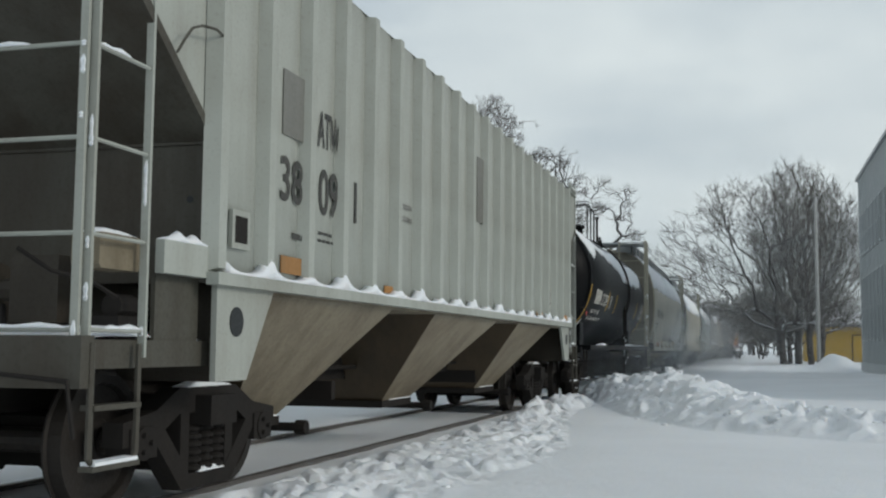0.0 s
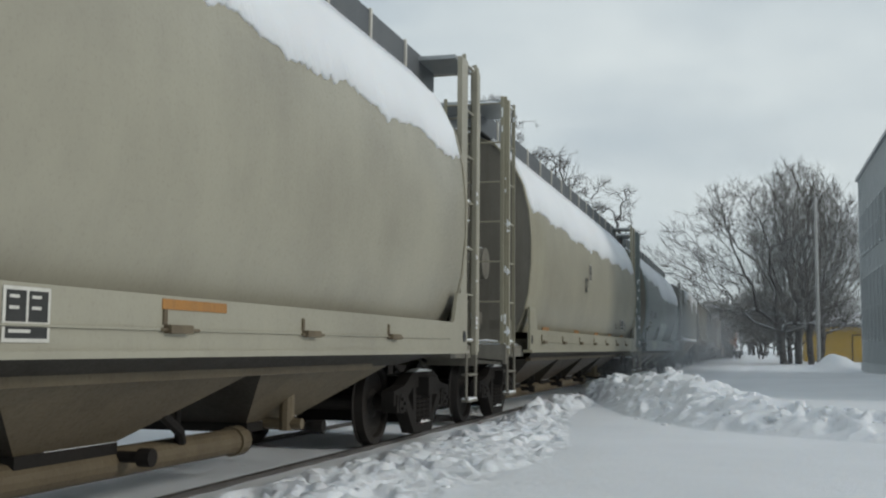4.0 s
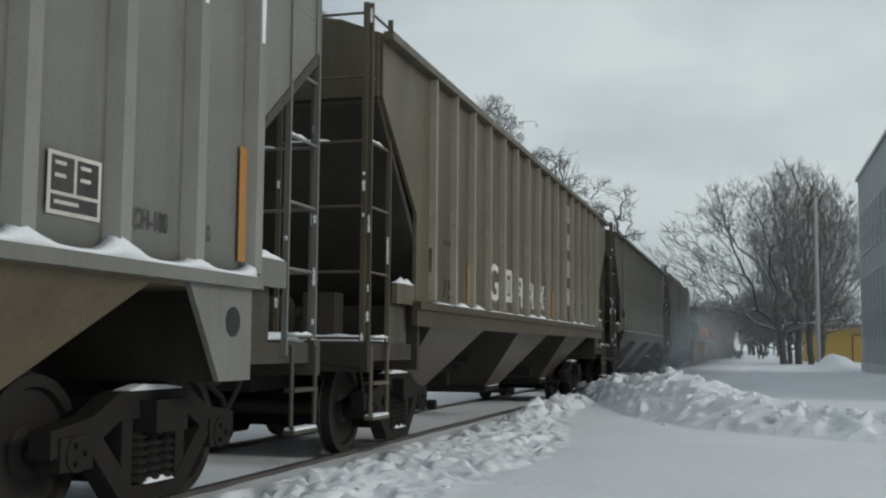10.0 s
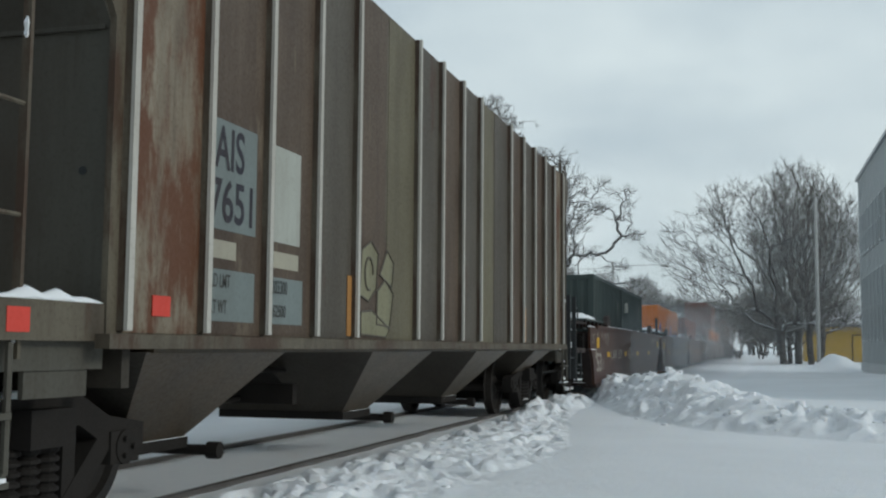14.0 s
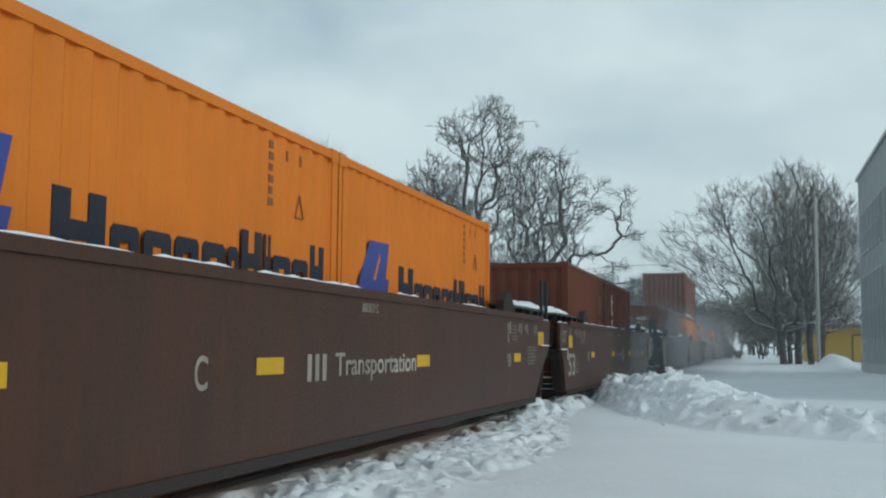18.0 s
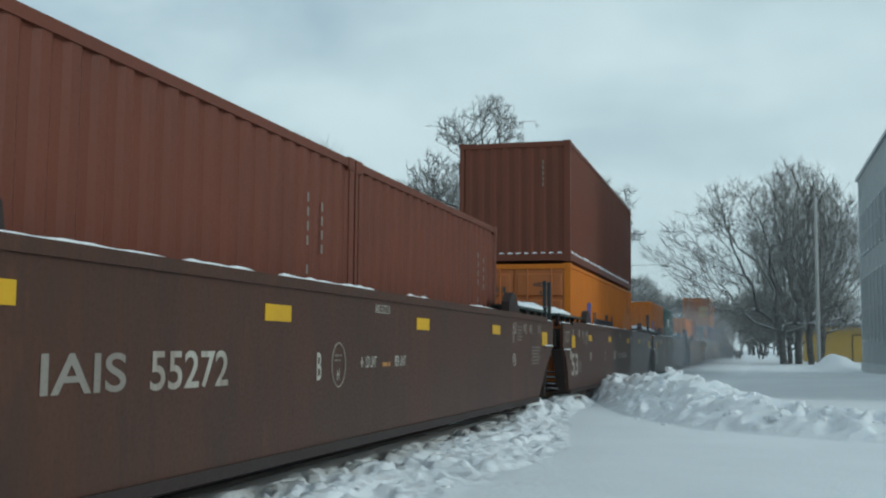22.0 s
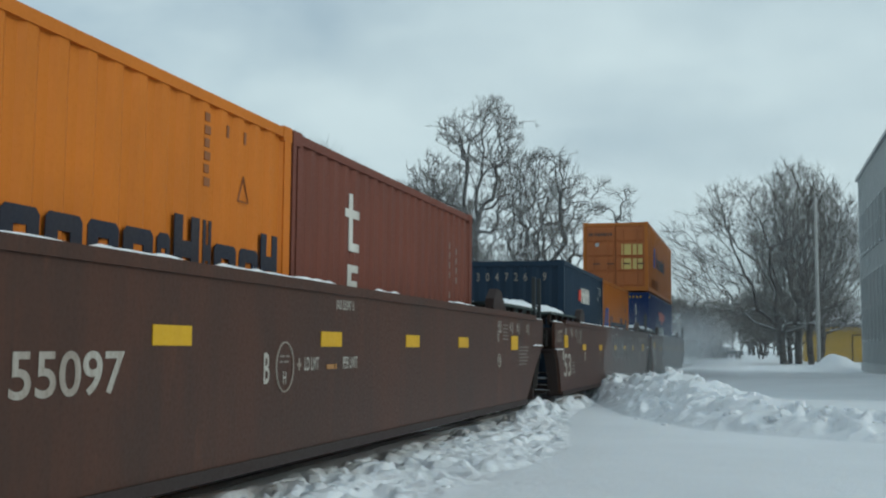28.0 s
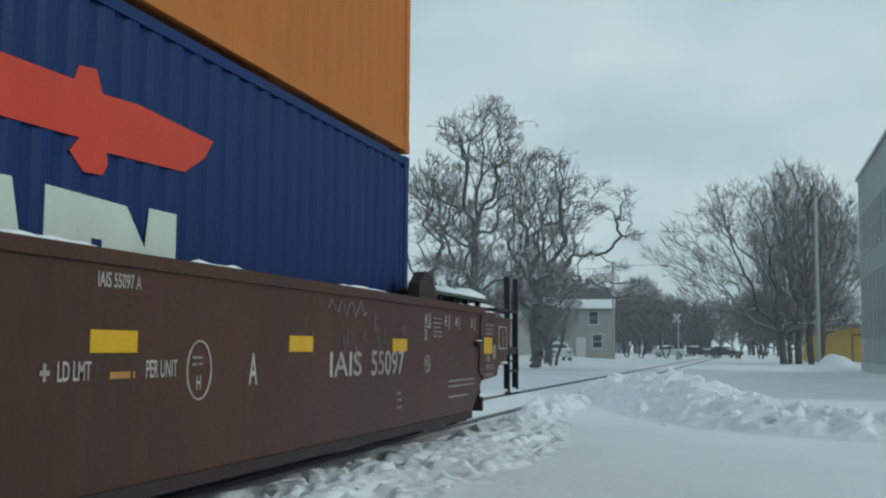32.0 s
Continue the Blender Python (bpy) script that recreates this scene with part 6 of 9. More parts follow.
def marks_b(c, x):
    for a, b, z1 in ((-6.2, -5.5, 2.52), (-5.42, -4.64, 2.52), (-4.5, -4.0, 2.12)):
        plate(c, "repaint_patch", x - 0.002, a, b, 1.7, z1, M_BLUEGREY)
    write_fit(c, "EF", x + 0.004, -6.05, -5.55, 2.14, 2.4, M_LETTER_K)
    write_fit(c, "WR", x + 0.004, -5.21, -4.78, 2.13, 2.4, M_LETTER_K)
    write_fit(c, "6", x + 0.004, -5.95, -5.72, 1.78, 2.02, M_LETTER_K)
    write_fit(c, "20", x + 0.004, -5.27, -4.83, 1.74, 2.0, M_LETTER_K)
    write_fit(c, "9", x + 0.004, -4.42, -4.2, 1.75, 1.99, M_LETTER_K)
    bars(c, x, -3.74, 1.75, 0.3, 0.4, 3, M_LETTER_K)


def hopper_rusty():
    y = -8.55
    c = ribbed_hopper("covered_hopper_car", "rust-streaked brown-grey covered hopper car with widely spaced posts", y, 7.35, (8.6, 8.1), M_RUSTY, M_BAYMD, 17, rib_w=0.03, top=4.3, sill=1.12, scallop=False, rib_out=0.06, rib_m=M_RUSTY, edge_m=M_WORNRIB, gusset=False, bays=BAYS_FOUR, bay_bot=0.38, cut=(2.9, 4.0), reach=0.75, truck_y=(7.3, 6.2), bulkhead=True, skip=(5, 10), ledge_snow=False)
    x = 1.536
    sheets = (M_SHEETRUST, M_SHEETBROWN, M_SHEETBROWN, M_SHEETGREY, M_SHEETBROWN, M_SHEETOLIVE, M_SHEETGREY, M_SHEETBROWN, M_SHEETGREY, M_SHEETOLIVE, M_SHEETGREY, M_SHEETBROWN, M_SHEETGREY, M_SHEETBROWN, M_SHEETGREY, M_SHEETRUST)
    for k, m in enumerate(sheets):
        a = -7.23 + 0.90375 * k
        part("side_sheet", MB().box(x - 0.016, x - 0.0028, a + 0.03, a + 0.874, 1.16, 4.28), m, c)
    plate(c, "repaint_patch", x - 0.002, -6.28, -5.56, 1.85, 2.58, M_BLUEGREY)
    plate(c, "repaint_patch", x - 0.002, -5.25, -4.78, 1.85, 2.56, M_WHITE)
    plate(c, "repaint_patch", x - 0.002, -6.24, -5.56, 1.25, 1.59, M_BLUEGREY)
    plate(c, "repaint_patch", x - 0.002, -5.3, -4.71, 1.25, 1.59, M_BLUEGREY)
    plate(c, "repaint_patch", x - 0.002, -6.2, -5.85, 1.66, 1.78, M_CREAM)
    plate(c, "repaint_patch", x - 0.002, -5.25, -4.8, 1.66, 1.78, M_CREAM)
    blobs = (((-3.45, 1.55), (-3.2, 1.5), (-3.0, 1.62), (-2.95, 1.95), (-3.15, 2.05), (-3.4, 1.95)), ((-2.98, 1.3), (-2.6, 1.28), (-2.5, 1.6), (-2.75, 1.72), (-2.97, 1.6)), ((-2.9, 1.76), (-2.55, 1.66), (-2.5, 1.9), (-2.7, 2.0)), ((-3.4, 1.2), (-2.7, 1.18), (-2.6, 1.26), (-3.1, 1.42), (-3.4, 1.4)))
    for q, bl in enumerate(blobs):
        g = part("graffiti_fill", MB().prism_x(list(bl), x - 0.004, x + 0.001 + 0.0008 * q), M_MOSS, c, "faded yellowish graffiti")
        part("graffiti_outline", MB().tube([(x + 0.004, a, b) for a, b in bl + bl[:1]], 0.01, 4), M_SHEETGREY, g)
    part("graffiti_outline", MB().tube([(x + 0.005, -3.2 + 0.11 * math.cos(k * 0.5), 1.75 + 0.15 * math.sin(k * 0.5)) for k in range(11)], 0.012, 4), M_SHEETGREY, c)
    write_fit(c, "IAIS", x + 0.004, -6.24, -5.76, 2.25, 2.54, M_LETTER_N)
    write_fit(c, "7651", x + 0.004, -6.24, -5.62, 1.9, 2.19, M_LETTER_N)
    write_fit(c, "LD LMT", x + 0.004, -6.2, -5.93, 1.47, 1.56, M_LETTER_K)
    write_fit(c, "LT WT", x + 0.004, -6.2, -5.97, 1.3, 1.39, M_LETTER_K)
    write_fit(c, "203300", x + 0.004, -5.27, -5.0, 1.47, 1.57, M_LETTER_K)
    write_fit(c, "62500", x + 0.004, -5.25, -5.02, 1.3, 1.39, M_LETTER_K)
    plate(c, "reflector", x + 0.003, -6.9, -6.7, 1.26, 1.38, M_REDREF, "red reflective sticker")
    part("reflector", MB().box(1.531, 1.534, -8.17, -8.0, 1.15, 1.27), M_REDREF, c, "red reflective sticker")
    for a in (-3.74, 0.0, 3.9):
        plate(c, "reflector", x + 0.003, a, a + 0.1, 1.18, 1.7, M_AMBER, "faded orange reflector")
    set_in_train(c, y)


# ---- smooth-sided hoppers ----
def smooth_hopper(label, y, side, halves, paint_m, extras, snow_seed=1, edge=(3.3, 3.25, 3.25), bay_m=None, posts=True):
    bay_m = bay_m or M_BAYMD
    c = thing("covered_hopper_car", label, "freight car", "freight cars of the train")
    sec = [(1.36, 1.34), (1.47, 1.6), (1.555, 1.95), (1.6, 2.4), (1.6, 2.85), (1.56, 3.25), (1.46, 3.65), (1.28, 4.0), (1.0, 4.3), (0.6, 4.48), (0.0, 4.54)]
    ring = sec + [(-a, b) for a, b in reversed(sec[:-1])]
    def at(y, k, low=0.0):
        return [(a * k, y, b if not low else b + low * max(0, (2.6 - b))) for a, b in ring]
    e = side
    body = MB().loft([at(-e, 0.985), at(-e + 0.05, 1.0)] + [at(yy, 1.0) for yy in np.linspace(-e + 1.5, e - 1.5, 7)] + [at(e - 0.05, 1.0), at(e, 0.985)])
    b = smooth_by_angle(part("body", body, paint_m, c))
    for s in (-1, 1):
        half = halves[0] if s < 0 else halves[1]
        # End wall and braces: grimy tan, darkened for the shade between cars.
        part("end_wall", MB().loft([[(a * 0.99, s * (side + 0.0), z) for a, z in ring], [(a * 0.99, s * (side + 0.015), z) for a, z in ring]]), M_ENDGRIMESHADE, c)
        part("end_rim", MB().tube([(a, s * (side + 0.01), z) for a, z in ring], 0.02, 6), paint_m, c)
        for sx in (-0.6, 0.6):
            part("end_brace", MB().prism_x([(s * (side + 1.5), 1.1), (s * (side + 1.62), 1.1), (s * (side + 0.1), 3.7), (s * side, 3.5)], sx - 0.06, sx + 0.06), M_ENDGRIMESHADE, c)
        end_gear(c, s, s * side, s * half, paint_m, top=4.75 if posts or s < 0 else 1.75, wide=s > 0 and posts, plain=M_ENDGRIMESHADE)
        if posts or s < 0:
            for sx in (-1, 1):
                ya, yb = sorted((s * (half - 0.02), s * (half - 0.1)))
                cp = part("corner_post", MB().bbox(sx * 1.49 - 0.035, sx * 1.49 + 0.035, ya, yb, 1.0, 4.7, 0.012), paint_m, c, "heavy corner post with packed snow")
                rng = random.Random(int(7 + sx + s + side * 10))
                for k in range(7):
                    z, hh = rng.uniform(1.05, 3.2), rng.uniform(0.05, 0.16)
                    part("packed_snow", MB().loft([[(sx * 1.49 - 0.034 * g, ya - 0.012 * g, z + hh * f), (sx * 1.49 + 0.045 * g, ya - 0.014 * g, z + hh * f), (sx * 1.49 + 0.045 * g, ya + 0.03 * g, z + hh * f), (sx * 1.49 - 0.034 * g, ya + 0.02 * g, z + hh * f)] for f, g in ((0.0, 0.15), (0.35, 1.0), (0.7, 0.7), (1.0, 0.1))]), SNOW_CAP, cp)
            res = smooth_by_angle(part("high_reservoir", MB().cyl((0.15, s * (side + 0.75), 2.35), (1.05, s * (side + 0.75), 2.35), 0.24, 18).box(0.3, 0.42, s * (side + 0.75) - 0.05, s * (side + 0.75) + 0.05, 1.12, 2.15).box(0.8, 0.92, s * (side + 0.75) - 0.05, s * (side + 0.75) + 0.05, 1.12, 2.15), M_ENDGRIMESHADE, c))
            part("lying_snow", MB().loft([[(x_, s * (side + 0.75) - 0.1, 2.56), (x_, s * (side + 0.75), 2.59 + h_), (x_, s * (side + 0.75) + 0.1, 2.56)] for x_, h_ in ((0.2, 0.0), (0.4, 0.05), (0.7, 0.03), (1.0, 0.0))]), SNOW_CAP, res, smooth=True)
            part("brake_bracket", MB().box(0.5, 1.4, s * (half - 0.35) - 0.1, s * (half - 0.35) + 0.1, 1.12, 1.36).box(1.1, 1.4, s * (half - 0.7) - 0.12, s * (half - 0.7) + 0.12, 1.12, 1.5), M_ENDGRIMESHADE, c)
        coupler(c, s * (half - 0.05), s)
        truck(c, s * (side + 0.05), y)
        part("crossover_platform", MB().box(-1.4, 1.4, min(s * half, s * (side + 0.2)), max(s * half, s * (side + 0.2)), 4.66, 4.71), M_GALV, c)
    for sx in (-1, 1):
        x0, x1 = sorted((sx * 1.6, sx * 1.56))
        sl = part("side_sill", MB().prism_x([(-side - 0.1, 1.06), (side + 0.1, 1.06)] + ([(side + 0.1, 1.72), (side - 0.35, 1.72), (side - 0.5, 1.38)] if posts else [(side + 0.1, 1.38)]) + [(-side + 0.5, 1.38), (-side + 0.35, 1.72), (-side - 0.1, 1.72)], x0, x1), paint_m, c)
        part("sill_flange", MB().box(sx * 1.56 - 0.07, sx * 1.56 + 0.07, -side - 0.1, side + 0.1, 1.02, 1.06), paint_m, sl)
        part("sill_pipe", MB().tube([(sx * 1.61, -side + 0.7, 1.19), (sx * 1.61, 0.0, 1.18), (sx * 1.61, side - 0.7, 1.19)], 0.009, 5), paint_m, sl)
        lat = MB().box(-0.02, 0.05, -0.14, 0.12, 0, 0.05).box(-0.01, 0.012, -0.16, -0.12, 0.05, 0.14).cyl((0.02, -0.2, 0.02), (0.02, 0.24, 0.02), 0.012, 6).mesh("latch_bar")
        if sx > 0:
            for yy in np.arange(-side + 1.0, side - 1, 2.03) if posts else (side - 1.2,):
                part("latch_bar", lat, M_GRIMEBAY, sl, at=(1.6, yy, 1.16))
            for s in (-1, 1):
                part("jacking_hole", MB().cyl((1.602, s * (side - 0.05), 1.22), (1.606, s * (side - 0.05), 1.22), 0.07, 12), M_HOOD, sl)
    part("underframe", MB().box(-0.35, 0.35, -side, side, 0.75, 1.05).box(-1.5, 1.5, -side + 0.1, side - 0.1, 1.04, 1.06), M_UNDER, c)
    L = (2 * side - 3.4) / 4
    for k in range(4):
        y0 = -side + 1.7 + k * L
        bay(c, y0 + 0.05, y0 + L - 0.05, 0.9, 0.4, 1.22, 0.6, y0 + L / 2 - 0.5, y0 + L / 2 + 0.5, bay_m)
    for sx in (-1, 1):
        part("drip_beam", MB().box(sx * 1.25 - 0.04, sx * 1.25 + 0.04, -side + 1.5, side - 2.4, 0.87, 0.95), M_GRIMEBAY, c)
        # Dark sheet stands for the shaded recess between sill and beam.
        part("skirt_sheet", MB().add([(sx * 1.5, -side + 0.6, 1.04), (sx * 1.5, side - 0.6, 1.04), (sx * 1.24, side - 1.5, 0.9), (sx * 1.24, -side + 1.5, 0.9)], [(0, 1, 2, 3)]), M_SOOTSHADE, c)
    pipe = part("discharge_pipe", MB().cyl((0.55, -side + 1.8, 0.27), (0.55, 4.0, 0.27), 0.11, 16), M_GRIMEBAY, c)
    part("pipe_cap", MB().cyl((0.55, 4.0, 0.27), (0.55, 4.16, 0.27), 0.13, 16).cyl((0.55, 4.16, 0.27), (0.55, 4.2, 0.27), 0.09, 12), M_GRIMEBAY, pipe)
    hang = MB().tube([(0.62, 0, 0.95), (0.62, 0, 0.3)], 0.022).mesh("pipe_hanger")
    hose = MB().tube([(0.75, -0.5, 0.72), (0.8, -0.25, 0.6), (0.75, 0.1, 0.45), (0.6, 0.4, 0.34)], 0.04, 8).mesh("air_hose")
    for k in range(4):
        yy = -side + 1.7 + (k + 0.95) * L
        if yy < 4.4:
            part("pipe_hanger", hang, M_UNDER, pipe, at=(0, yy, 0))
            part("air_hose", hose, M_UNDER, c, at=(0, yy - 0.3, 0))
    part("brake_cylinder", MB().cyl((0.35, side - 2.6, 0.62), (0.35, side - 1.9, 0.62), 0.15, 14).cyl((0.35, side - 1.9, 0.62), (0.35, side - 1.2, 0.58), 0.03, 8), M_UNDER, c)
    part("vent_valve", MB().cyl((0.85, 4.5, 0.34), (0.85, 4.5, 0.7), 0.07, 10).cyl((0.6, 4.5, 0.4), (1.0, 4.5, 0.4), 0.05, 8), M_GRIMEBAY, c)
    running_boards(c, -side - 0.9, side + 0.9, 4.72, M_GALV, fascia=0.3, x=0.62)
    hatches(c, -side, side, 4.54, 10, paint_m)
    # lying snow on the shoulder, with a ragged lower edge
    rng = random.Random(snow_seed)
    n = 420
    rings, drop = [], 0.3
    for i in range(n + 1):
        yy = -side + 0.15 + (2 * side - 0.3) * i / n
        big = 4.02 - float(np.interp(yy, [-side, -2.6, -1.3, side], [edge[0], edge[1], edge[2], edge[2] + 0.1])) + 0.05 * math.sin(i * 0.11 + snow_seed)
        drop = 0.35 * drop + 0.65 * (big + 0.016 * math.sin(i * 0.83 + 2 * math.sin(i * 0.31)) + rng.choice((-0.05, -0.03, 0.0, 0.03, 0.09)) * rng.random())
        low_z = 4.02 - drop
        low_x = float(np.interp(low_z, [2.85, 3.25, 3.65, 4.0, 4.3], [1.6, 1.56, 1.46, 1.28, 1.0]))
        mid_z = (4.02 + low_z) / 2
        mid_x = float(np.interp(mid_z, [2.85, 3.25, 3.65, 4.0, 4.3], [1.6, 1.56, 1.46, 1.28, 1.0]))
        t = 0.03 + 0.004 * rng.random()
        rings.append([(0.85, yy, 4.38), (0.95, yy, 4.40 + t), (1.3, yy, 4.02 + t), (mid_x + t, yy, mid_z + t * 0.5), (low_x + t * 0.7, yy, low_z + 0.02), (low_x - 0.01, yy, low_z)])
    part("lying_snow", MB().loft(rings), SNOW_CAP, c, "ragged blanket of lying snow", smooth=True)
    part("lying_snow", MB().loft([[(-x_, y_, z_) for x_, y_, z_ in r] for r in rings]), SNOW_CAP, c, smooth=True)
    extras(c)
    set_in_train(c, y)
    return c


def side_x(z):
    return float(np.interp(z, [1.34, 1.6, 1.95, 2.4, 2.85, 3.25, 3.65], [1.36, 1.47, 1.555, 1.6, 1.6, 1.56, 1.46])) + 0.003


def extras_cream(c):
    write_fit(c, "TCMX", 1.612, -6.52, -5.49, 2.24, 2.52, M_LETTER_K, side_x)
    write_fit(c, "450149", 1.612, -5.12, -3.86, 2.22, 2.5, M_LETTER_K, side_x)
    for z in (1.98, 1.86):
        bars(c, side_x(z + 0.02), -6.7, z, 0.95, 0.07, 1, M_OLIVEPRINT, 0.25)
    bars(c, 1.612, -3.1, 2.2, 0.3, 0.28, 3, M_LETTER_K)
    plate(c, "repaint_patch", 1.604, -7.3, -5.93, 1.2, 1.33, M_REDDISH, "faded pinkish panel")
    plate(c, "reflector", 1.604, -5.15, -4.5, 1.31, 1.37, M_AMBER, "faded orange reflector")
    bars(c, 1.604, -5.2, 1.12, 0.7, 0.16, 3, M_LETTER_K)
    stencil_box(c, 1.604, -0.4, 1.1, 0.35, 0.26)
    plate(c, "reflector", 1.604, 1.0, 1.8, 1.3, 1.36, M_AMBER, "faded orange reflector")
    bars(c, side_x(1.7), -1.0, 1.7, 0.5, 0.1, 1, M_LETTER_K)


def extras_tan(c):
    write_fit(c, "02", 1.612, -2.3, -1.85, 2.25, 2.55, M_LETTER_K, side_x)
    stencil_box(c, side_x(1.82), 4.5, 1.58, 0.78, 0.28)
    bars(c, side_x(1.75), 3.68, 1.6, 0.5, 0.16, 2, M_FADED)
    bars(c, side_x(1.8), 5.45, 1.58, 0.6, 0.24, 4, M_FADED)
    stencil_box(c, 1.612, -1.7, 2.5, 0.3, 0.36)
    for yy in (-6.0, -2.5, 0.5, 3.0, 5.6):
        plate(c, "reflector", side_x(1.44), yy, yy + 0.6, 1.39, 1.46, M_AMBER, "faded orange reflector")


def extras_blue(c):
    write_fit(c, "NAHX", 1.612, -6.57, -5.9, 2.12, 2.4, M_LETTER_K, side_x)
    write_fit(c, "551062", 1.612, -5.2, -4.2, 2.16, 2.38, M_LETTER_K, side_x)
    for z in (1.96, 1.84):
        bars(c, side_x(z + 0.02), -6.7, z, 1.3, 0.07, 1, M_OLIVEPRINT, 0.25)
    plate(c, "repaint_patch", 1.604, -6.13, -4.4, 1.09, 1.35, M_WHITE, "pale repainted patch")
    def patch(name, left, right, material, label):
        rows = [(side_x(z) + 0.001, z, float(np.interp(z, *left)), float(np.interp(z, *right))) for z in np.linspace(left[0][0], left[0][-1], 9)]
        part(name, MB().loft([[(x, a, z), (x + 0.005, a, z), (x + 0.005, b, z), (x, b, z)] for x, z, a, b in rows]), material, c, label)
    patch("repaint_patch", ((1.38, 1.63, 2.07), (-2.09, -2.05, -1.8)), ((1.38, 1.7, 2.07), (0.2, 0.6, 0.98)), M_PALEBLUE, "pale repainted patch")
    patch("graffiti_patch", ((1.38, 1.6, 1.72, 1.84), (-3.6, -3.3, -3.05, -2.85)), ((1.38, 1.6, 1.72, 1.84), (-2.28, -2.15, -2.2, -2.7)), M_SCRUB, "dark scrubbed patch of old graffiti")
    part("graffiti_outline", MB().tube([(side_x(z) + 0.006, a, z) for a, z in ((-3.5, 1.62), (-3.1, 1.74), (-2.9, 1.87), (-2.75, 1.87), (-2.66, 1.8), (-2.5, 1.83), (-2.4, 1.79), (-2.15, 1.81))], 0.009, 4), M_LETTER_K, c)
    part("paint_ring", MB().tube([(side_x(1.93) + 0.004, -7.98 + 0.15 * math.cos(k * 0.45), 1.93 + 0.1 * math.sin(k * 0.45)) for k in range(14)], 0.005, 4), M_FADED, c, "faint chalked ring")
    path = [(side_x(z) + 0.004, a, z) for a, z in ((-7.6, 1.7), (-7.5, 1.76), (-7.47, 1.69), (-7.38, 1.77), (-7.34, 1.68), (-7.26, 1.83), (-7.2, 1.69), (-7.08, 1.76), (-7.14, 1.67), (-7.0, 1.68), (-6.88, 1.78), (-6.98, 1.72), (-6.9, 1.65), (-6.78, 1.7), (-6.66, 1.85), (-6.74, 1.64), (-6.8, 1.58), (-6.62, 1.72), (-6.4, 1.7))]
    scr = MB().tube(path, 0.007, 4)
    part("paint_scrawl", scr, M_LETTER_K, c, "thin black scrawl")
    stencil_box(c, side_x(1.66), 2.95, 1.4, 0.36, 0.26)


M_SCRUB = paint("scrubbed_dark_paint", (0.12, 0.13, 0.115), (0.19, 0.21, 0.2), 0.9)
M_MOSS = paint("faded_graffiti", (0.21, 0.2, 0.125), (0.12, 0.11, 0.07), 0.9)
M_REDDISH = paint("faded_pink_panel", (0.36, 0.22, 0.18), (0.28, 0.22, 0.18), 0.4)
M_PALEBLUE = paint("pale_blue_grey_patch", (0.42, 0.45, 0.44), (0.30, 0.31, 0.30), 0.4)


